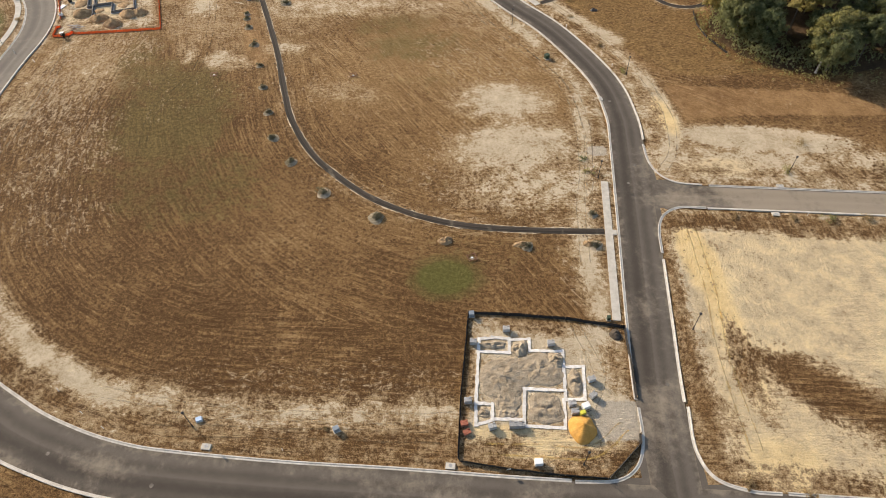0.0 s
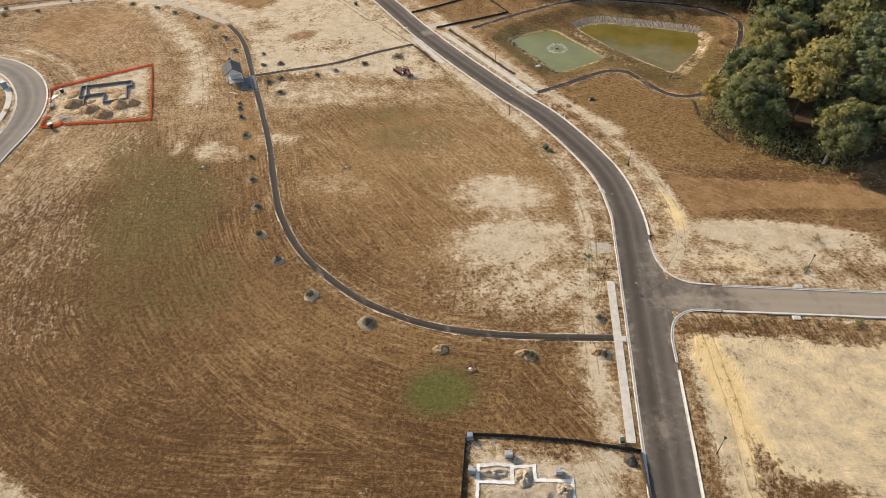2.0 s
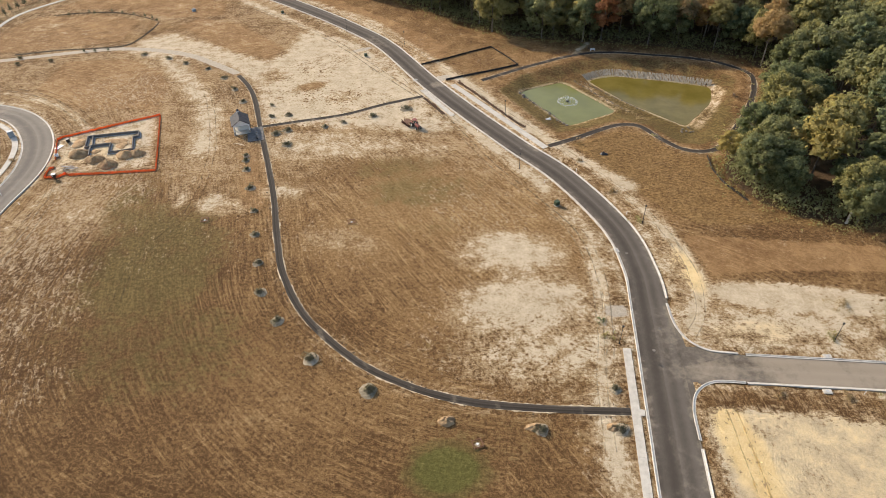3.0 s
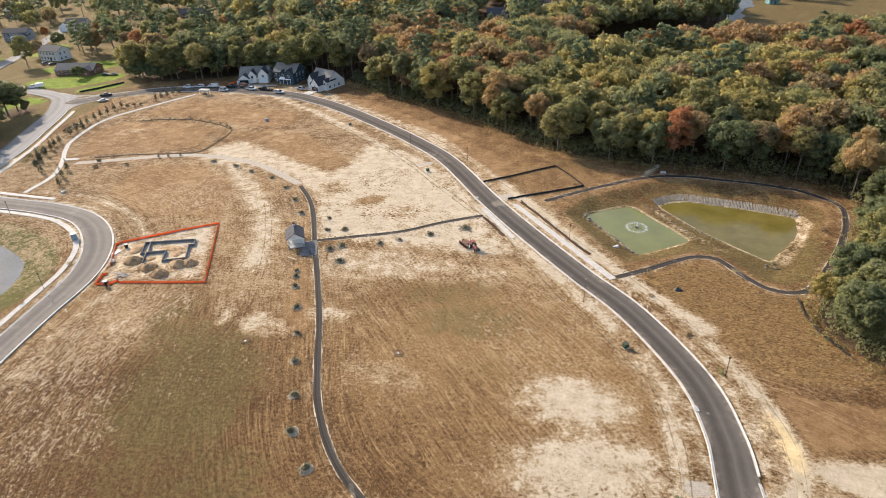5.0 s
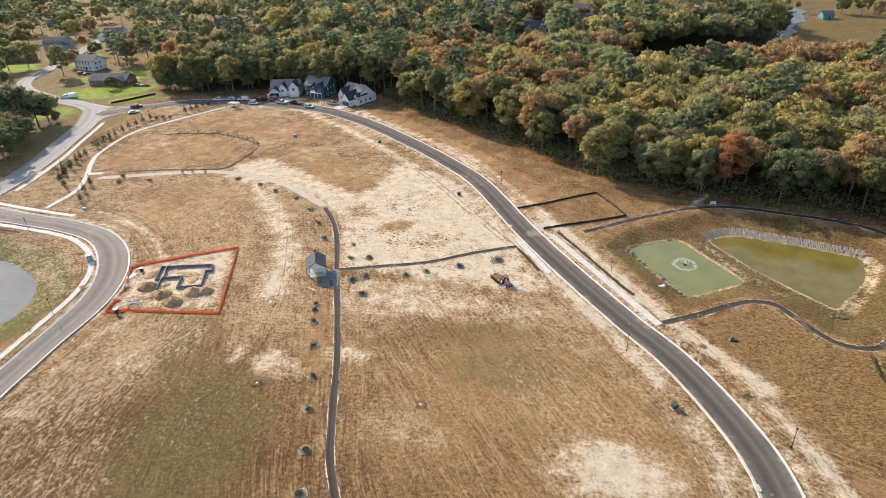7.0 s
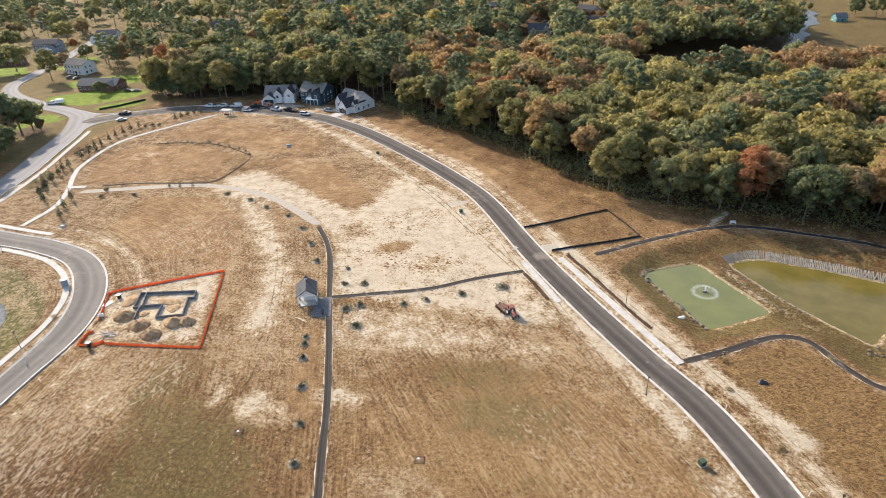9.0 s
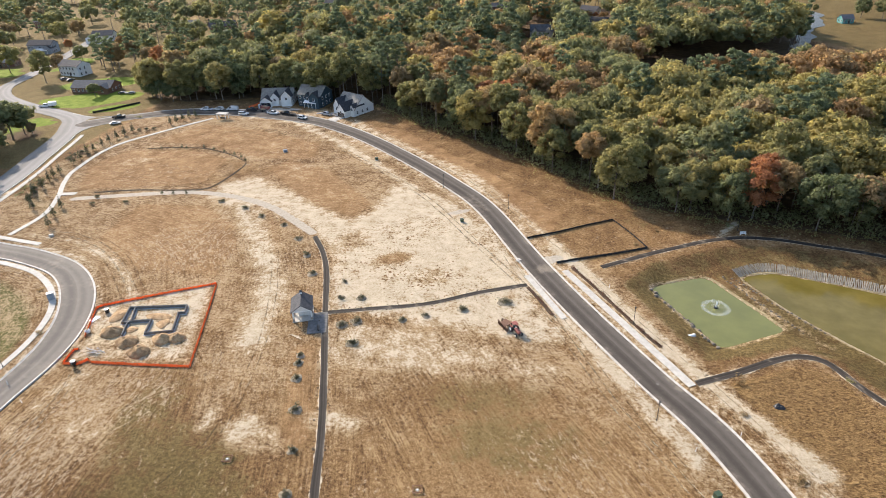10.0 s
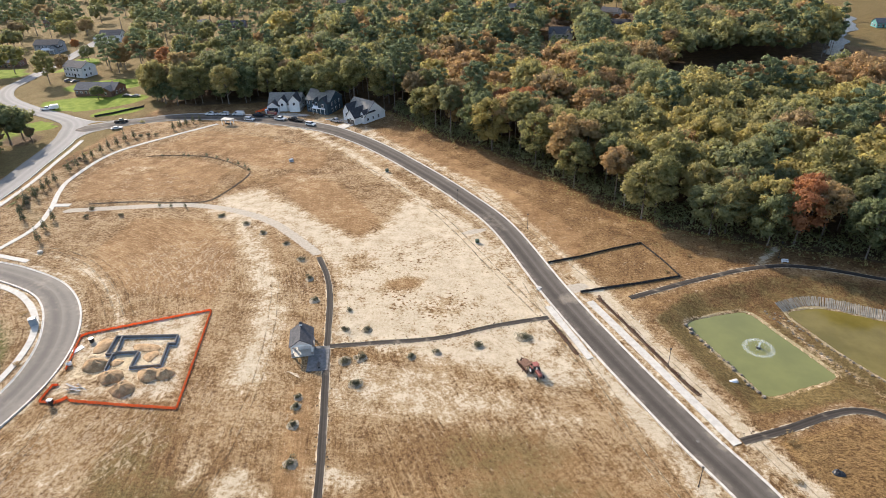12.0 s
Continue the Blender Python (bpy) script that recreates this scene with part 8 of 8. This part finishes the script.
def house(x, y, turn, w, d, storeys, wall, roof, label, rise=2.6, wings=(), garage=0, porch=False, along=True, group="", windows=True):
    """A house: a gabled block, with gabled wings (offset x, depth forward, width, wall height, rise) to its front (-y)."""
    t = thing("house", label, "house", group, pose(x, y, 0, 0, 0, turn))
    H = 2.9 * storeys + 0.2
    wm = SIDING[wall]
    body = part("wall", box((w, d, H + 0.3), (0, 0, H / 2 - 0.15)), wm, t)
    if along:
        part("roof", gable_roof(w, d, rise, 0.4, (0, 0, H), 0), ROOFS[roof], t)
        for s in (-1, 1):
            part("gable", prism([(-d / 2, 0), (d / 2, 0), (0, rise)], 0.12, (s * (w / 2 - 0.06), 0, H), (0, 0, 90)), wm, t)
    else:
        part("roof", gable_roof(d, w, rise, 0.4, (0, 0, H), 90), ROOFS[roof], t)
        for s in (-1, 1):
            part("gable", prism([(-w / 2, 0), (w / 2, 0), (0, rise)], 0.12, (0, s * (d / 2 - 0.06), H)), wm, t)
    for ox, fwd, ww, wh, wr in wings:
        wing = part("wing", box((ww, fwd + 1.0, wh + 0.3), (ox, -d / 2 - fwd / 2 + 0.5, wh / 2 - 0.15)), wm, t)
        part("wing_roof", gable_roof(fwd + d / 2, ww, wr, 0.3, (ox, -d / 4 - fwd / 2, wh), 90), ROOFS["dark" if roof == "tan" else roof], wing)
        part("wing_gable", prism([(-ww / 2, 0), (ww / 2, 0), (0, wr)], 0.12, (ox, -d / 2 - fwd + 0.07, wh)), wm, wing)
        window(t, 1.0, 1.3, (ox, -d / 2 - fwd - 0.06, wh - 1.2), 0)
    if windows:
        for k in range(storeys):
            for i in range(int(w / 2.6)):
                px = -w / 2 + 1.3 + 2.6 * i
                if not any(abs(px - o[0]) < o[2] / 2 + 0.6 for o in wings):
                    window(t, 0.95, 1.35, (px, -d / 2 - 0.06, 1.6 + 2.9 * k), 0)
            for s in (-1, 1):
                for j in range(int(d / 3.2)):
                    window(t, 0.95, 1.35, (s * (w / 2 + 0.06), -d / 2 + 1.8 + 3.2 * j, 1.6 + 2.9 * k), 90 * s)
    # on white houses a dark panel stands for the garage opening's unlit inside
    if garage:
        part("garage_door", box((4.6, 0.1, 2.2), (garage, -d / 2 - max([wg[1] for wg in wings if abs(wg[0] - garage) < 0.1] + [0]) - 0.06, 1.1)), GLASS_DARK if wall == "white" else WHITE_PAINT, t, "wide garage front, dark panel in place of a shaded opening")
    part("door", box((1.0, 0.1, 2.1), (0.6, -d / 2 - 0.07, 1.05)), BLACK_METAL, t)
    if porch:
        pr = part("porch_roof", prism([(-2.2, 0), (0.2, 1.0), (0.2, 1.15), (-2.3, 0.15)], w * 0.55, (w * 0.1, -d / 2 - 0.1, 2.6), (0, 0, 90)), WHITE_PAINT, t)
        for i in range(4):
            part("porch_post", box((0.18, 0.18, 2.6), (w * 0.1 - w * 0.25 + w * 0.165 * i, -d / 2 - 2.0, 1.3)), WHITE_PAINT, pr)
    part("chimney", box((0.7, 0.7, 1.6), (w * 0.3, d * 0.15, H + rise * 0.8)), SIDING["brick"], t)
    return t


house(-141.2, 355.6, 8, 15.5, 11, 1, "white", "tan", "new white farmhouse with a tan and charcoal gabled roof", 4.2, ((-5.0, 2.4, 5.6, 2.9, 2.0), (-0.8, 0.8, 4.0, 4.4, 2.2), (5.2, 1.6, 5.0, 5.0, 2.7)), -5.0, False, True, "new houses at the road's bend")
house(-121.8, 354.6, -12, 13, 11, 2, "blue", "tan", "new dark blue house with a white porch roof", 3.4, ((3.6, 1.8, 5.0, 5.4, 2.4), (-0.6, 0.6, 2.6, 5.6, 1.5)), 0, True, True, "new houses at the road's bend")
house(-98.6, 344.8, -30, 13, 12.5, 1, "white", "tan", "new white house with steep charcoal gables", 5.4, ((-3.8, 1.6, 4.6, 4.0, 3.4), (1.8, 4.2, 5.4, 3.4, 3.2), (5.6, 0.6, 2.0, 4.6, 1.2)), 1.8, False, True, "new houses at the road's bend")
house(-293.0, 402.5, -12, 15.5, 9.5, 2, "white", "dark", "white two-storey house with a dark roof", 2.4, (), 0, False, True, "older houses among trees")
house(-255.0, 369.5, 4, 23, 10.5, 1, "brick", "grey", "long brick bungalow with a grey roof", 2.6, ((8.0, 2.5, 6.0, 3.0, 2.0),), 0, False, True, "older houses among trees")
house(-336.0, 491.5, 12, 15, 9, 2, "white", "dark", "white two-storey house with a dark roof and wing", 2.6, ((-9.5, -2.0, 7.0, 4.0, 2.2),), 0, False, True, "older houses among trees")
house(-360.5, 458.0, 8, 17, 9, 2, "grey", "dark", "grey house with a dark roof and porch", 2.4, ((6.0, 1.5, 5.0, 4.0, 2.0),), 0, True, True, "older houses among trees")
house(-359.0, 419.0, 15, 18, 9, 1, "brick", "grey", "low brick house with a grey roof", 2.4, (), 0, False, True, "older houses among trees")
house(-275.5, 304.5, 75, 15, 9, 1, "brick", "grey", "brick house with a grey roof under trees", 2.6, (), 0, False, True, "older houses among trees")
house(-257.0, 276.5, 80, 14, 8, 1, "brick", "grey", "brick house with a grey roof under trees", 2.6, (), 0, False, True, "older houses among trees")
house(-16.0, 512.0, 3, 15, 9, 2, "cream", "grey", "cream house in a clearing of the woods", 3.4, ((-4.5, 1.5, 3.5, 6.0, 2.4), (4.5, 1.5, 3.5, 6.0, 2.4)), 0, False, True, "older houses among trees")
house(-268, 543.0, 20, 20, 10, 1, "brick", "dark", "brick house with a dark hipped roof", 3.0, (), 0, False, True, "older houses among trees")
house(-300, 549.0, 10, 16, 10, 1, "brick", "grey", "brick house with a grey roof", 2.6, (), 0, False, True, "older houses among trees")
house(197.0, 571.5, 10, 8, 7, 1, "teal", "grey", "small teal boathouse by the marsh", 2.4, (), 0, False, True, "older houses among trees")
for i, (x, y) in enumerate(((20, 612), (-53, 611), (24, 562), (-72, 612), (-214, 656), (-160, 640), (-120, 634), (-430, 545), (-450, 500), (60, 640), (-10, 640))):
    house(x, y, i * 37 % 60 - 30, 15, 9, 1 + i % 2, ("white", "brick", "grey")[i % 3], ("dark", "grey")[i % 2], "distant house among trees", 2.6, (), 0, False, True, "distant houses", True)

# ---- trees of the older streets ----
random.seed(77)
for x, y, c, s in ((-248.2, 289.7, "lawn", 1.5), (-241.5, 292.8, "lawn", 1.35), (-298.5, 383.1, "olive", 1.0), (-214.6, 359.3, "lawn", 0.75), (-248.4, 358.5, "lawn", 0.62), (-274.1, 417.5, "brown", 0.9), (-314.2, 436.4, "lawn", 0.75), (-317.9, 357.3, "lawn", 0.9), (-326, 349, "lawn", 0.9), (-223.1, 251.5, "lawn", 0.95), (-230.0, 270.5, "lawn", 1.1), (-226.8, 262, "lawn", 0.95),
                   (-236, 258, "lawn", 1.15), (-239, 247, "lawn", 1.1), (-233.3, 295.8, "brown", 0.4), (-238, 300, "lawn", 0.3), (-207, 355, "lawn", 0.85), (-199, 353, "lawn", 0.7), (-191, 356, "lawn", 0.75), (-178, 359, "lawn", 0.8), (-166, 361, "lawn", 0.7), (-222, 366, "olive", 0.9), (-196, 360, "green", 0.7), (-184, 364, "green", 0.75), (-172, 366, "olive", 0.8), (-212, 364, "green", 0.8), (-264, 420, "brown", 0.9), (-258, 428, "olive", 0.9), (-245, 408, "brown", 0.9), (-232, 398, "red", 0.9), (-335, 452, "red", 0.5), (-300, 460, "orange", 0.6), (-405, 480, "brown", 0.9),
                   (57.5, 249.5, "red", 0.98), (64.5, 251.0, "orange", 0.95), (61, 256.5, "red", 0.9), (43, 262, "brown", 1.0), (85, 244.5, "brown", 1.0), (95, 137.5, "olive", 0.8), (75, 163, "yellow", 0.45), (77.5, 160, "yellow", 0.5), (214, 590, "green", 0.8), (226, 584, "green", 0.9), (236, 598, "olive", 0.9), (220, 604, "pine", 0.9), (184, 596, "olive", 0.45), (232, 572, "brown", 0.6)):
    tree(x, y, c, s, random, TREE_LABELS[c].replace("at the wood's edge", "on a lawn"), "trees about the older houses")


def plant_streets():
    """Pines and broadleaf trees massed between and behind the older houses, with open lawns between."""
    rng = np.random.default_rng(31)
    houses = [o.matrix_basis.translation for o in scene.objects if o.name.startswith("house") and o.parent is None]
    pts = np.column_stack([rng.uniform(-560, 330, 2600), rng.uniform(235, 690, 2600)])
    near_road = far_from(pts[:, 0], pts[:, 1], OLD, 20)
    inw = depth_in(pts[:, 0], pts[:, 1], WOODS, 10)
    gap = inside(pts[:, 0], pts[:, 1], GAP)
    lawns = ((-250, 348, 45, 30), (-292, 384, 22, 20), (-438, 606, 34, 14), (-420, 578, 26, 12), (-240, 560, 22, 12), (-262, 386, 22, 13), (-330, 470, 20, 12), (-322, 425, 20, 16), (-360, 436, 18, 12), (-175, 640, 40, 10), (-380, 640, 60, 12))
    made = {}
    for c in ("pine", "green", "olive", "brown", "orange"):
        h, base, sp = (22, 7.5, 6.2) if c == "pine" else (14, 3.0, 6.6)
        made[c] = [crown_shape(rng, h, base, sp, "pine" if c == "pine" else "round", 18, 620, 0.72) for _ in range(4)]
    clouds, kept = {}, []
    for (x, y), r, dw, open_marsh in zip(pts, near_road, inw, gap):
        if dw > 0 or open_marsh or r < 13 or (y < 430 and x > -218) or (x > 205 and y < 600):
            continue
        if x < -0.95 * (y - 60) - 60 or any(((x - a) / u) ** 2 + ((y - b) / w) ** 2 < 1 for a, b, u, w in lawns) or any(math.hypot(x - h.x, y - h.y) < 12 or (abs(x - h.x) < 12 and -24 < y - h.y < 0) for h in houses):
            continue
        dens = 0.5 + 0.5 * math.sin(x * 0.035 + 1.0) * math.sin(y * 0.04)
        if rng.random() > dens * 0.75 + 0.35 or any((x - a) ** 2 + (y - b) ** 2 < 80 for a, b in kept) or low_before_houses(x, y) < 6:
            continue
        kept.append((x, y))
        c = ("pine", "pine", "pine", "green", "olive", "green", "pine", "brown", "green", "olive")[int(rng.random() * 10)]
        clouds.setdefault(c, []).append((made[c][int(rng.random() * 4)], turned(rng.uniform(0, 6.28), min(rng.uniform(0.8, 1.2), low_before_houses(x, y) / 21)), np.array((x, y, 0.0))))
    for c, shapes in clouds.items():
        tagged(new("street_trees", crown_join("street_trees", shapes, LEAVES[c])), "%s crowns massed between distant houses" % c, "trees", kind="stuff")
    v, f = [], []
    for x, y in kept:
        a, b = tube([(x, y, -0.2), (x + 0.1, y, 5), (x + 0.2, y + 0.1, 12)], [0.34, 0.26, 0.12], 5)
        f.extend(tuple(i + len(v) for i in k) for k in b)
        v.extend(a)
    tagged(new("street_trunks", make_mesh("street_trunks", [tuple(p) for p in v], f, BARK)), "brown trunks under the crowns of distant trees", "trees", kind="stuff")


plant_streets()


# ---- dead trees, and the builders' clutter by the new houses ----
def dead_tree(x, y, height, lean, seed):
    rng = np.random.default_rng(seed)
    t = thing("dead_tree", "bare pale dead tree with broken limbs", "tree", "dead trees", pose(x, y, 0, lean, lean * 0.4, seed * 40))
    me = trunk_mesh(rng, height, 0.3, height * 0.35, height * 0.3, 16, PALE_BARK, 7)
    new("trunk", me).parent = t


dead_tree(43.5, 262.5, 15, 3, 1)
dead_tree(57.0, 262, 13, -4, 2)
dead_tree(93.5, 134.0, 11, 14, 3)
dead_tree(12, 268, 10, 5, 4)
silt_fence([(-153.5, 345.2), (-151.5, 348.5), (-150.8, 352.0)], 1.1, 2.0, SILT_ORANGE, "short orange safety fence beside a new house")
skip = thing("waste_skip", "rusty red open waste skip at the roadside", "skip", at=pose(-144.2, 344.0, 0, 0, 0, -20))
part("tub", prism([(-2.0, 0.1), (-2.4, 1.4), (2.4, 1.4), (2.0, 0.1)], 2.0), TRACTOR_RED, skip)
part("load", mound_bm(1.9, 0.8, 0.5, 3, 0.8, 5, 16), WOOD, skip).matrix_basis = pose(0, 0, 1.4)
for x, y, turn, seed in ((-114.5, 340.2, 20, 1), (-105.5, 336.2, -30, 2), (-129.0, 343.5, 5, 3), (-101.5, 334.0, 60, 4), (-134.0, 346.0, 10, 5)):
    t = thing("lumber_stack", "stack of pale framing lumber on bare soil", "lumber pile", "lumber at the new houses", pose(x, y, 0, 0, 0, turn))
    for i in range(6):
        part("plank", box((3.6 - 0.2 * (i % 3), 0.3, 0.14), (0.1 * (i % 2), -0.35 + 0.34 * (i % 3), 0.1 + 0.16 * (i // 3)), (0, 0, 2 * (i % 3) - 2)), (ROOF_TAN, WHITE_PAINT, WOOD)[(i + seed) % 3], t)
toilet(-147.5, 344.8, 15, PAINT["blue"], WHITE_PAINT, "dark blue portable toilet beside a new house")
for x, y, w, d, turn in ((-144.5, 345.8, 5.2, 9.5, 8), (-103.8, 333.5, 5.0, 8.0, -30)):
    o = tagged(part("driveway", box((w, d, 0.14), (0, 0, 0.03), bevel=0.02), SLAB, None), "pale concrete driveway of a new house", "driveway", kind="structure")
    o.matrix_basis = pose(x, y, 0, 0, 0, turn)
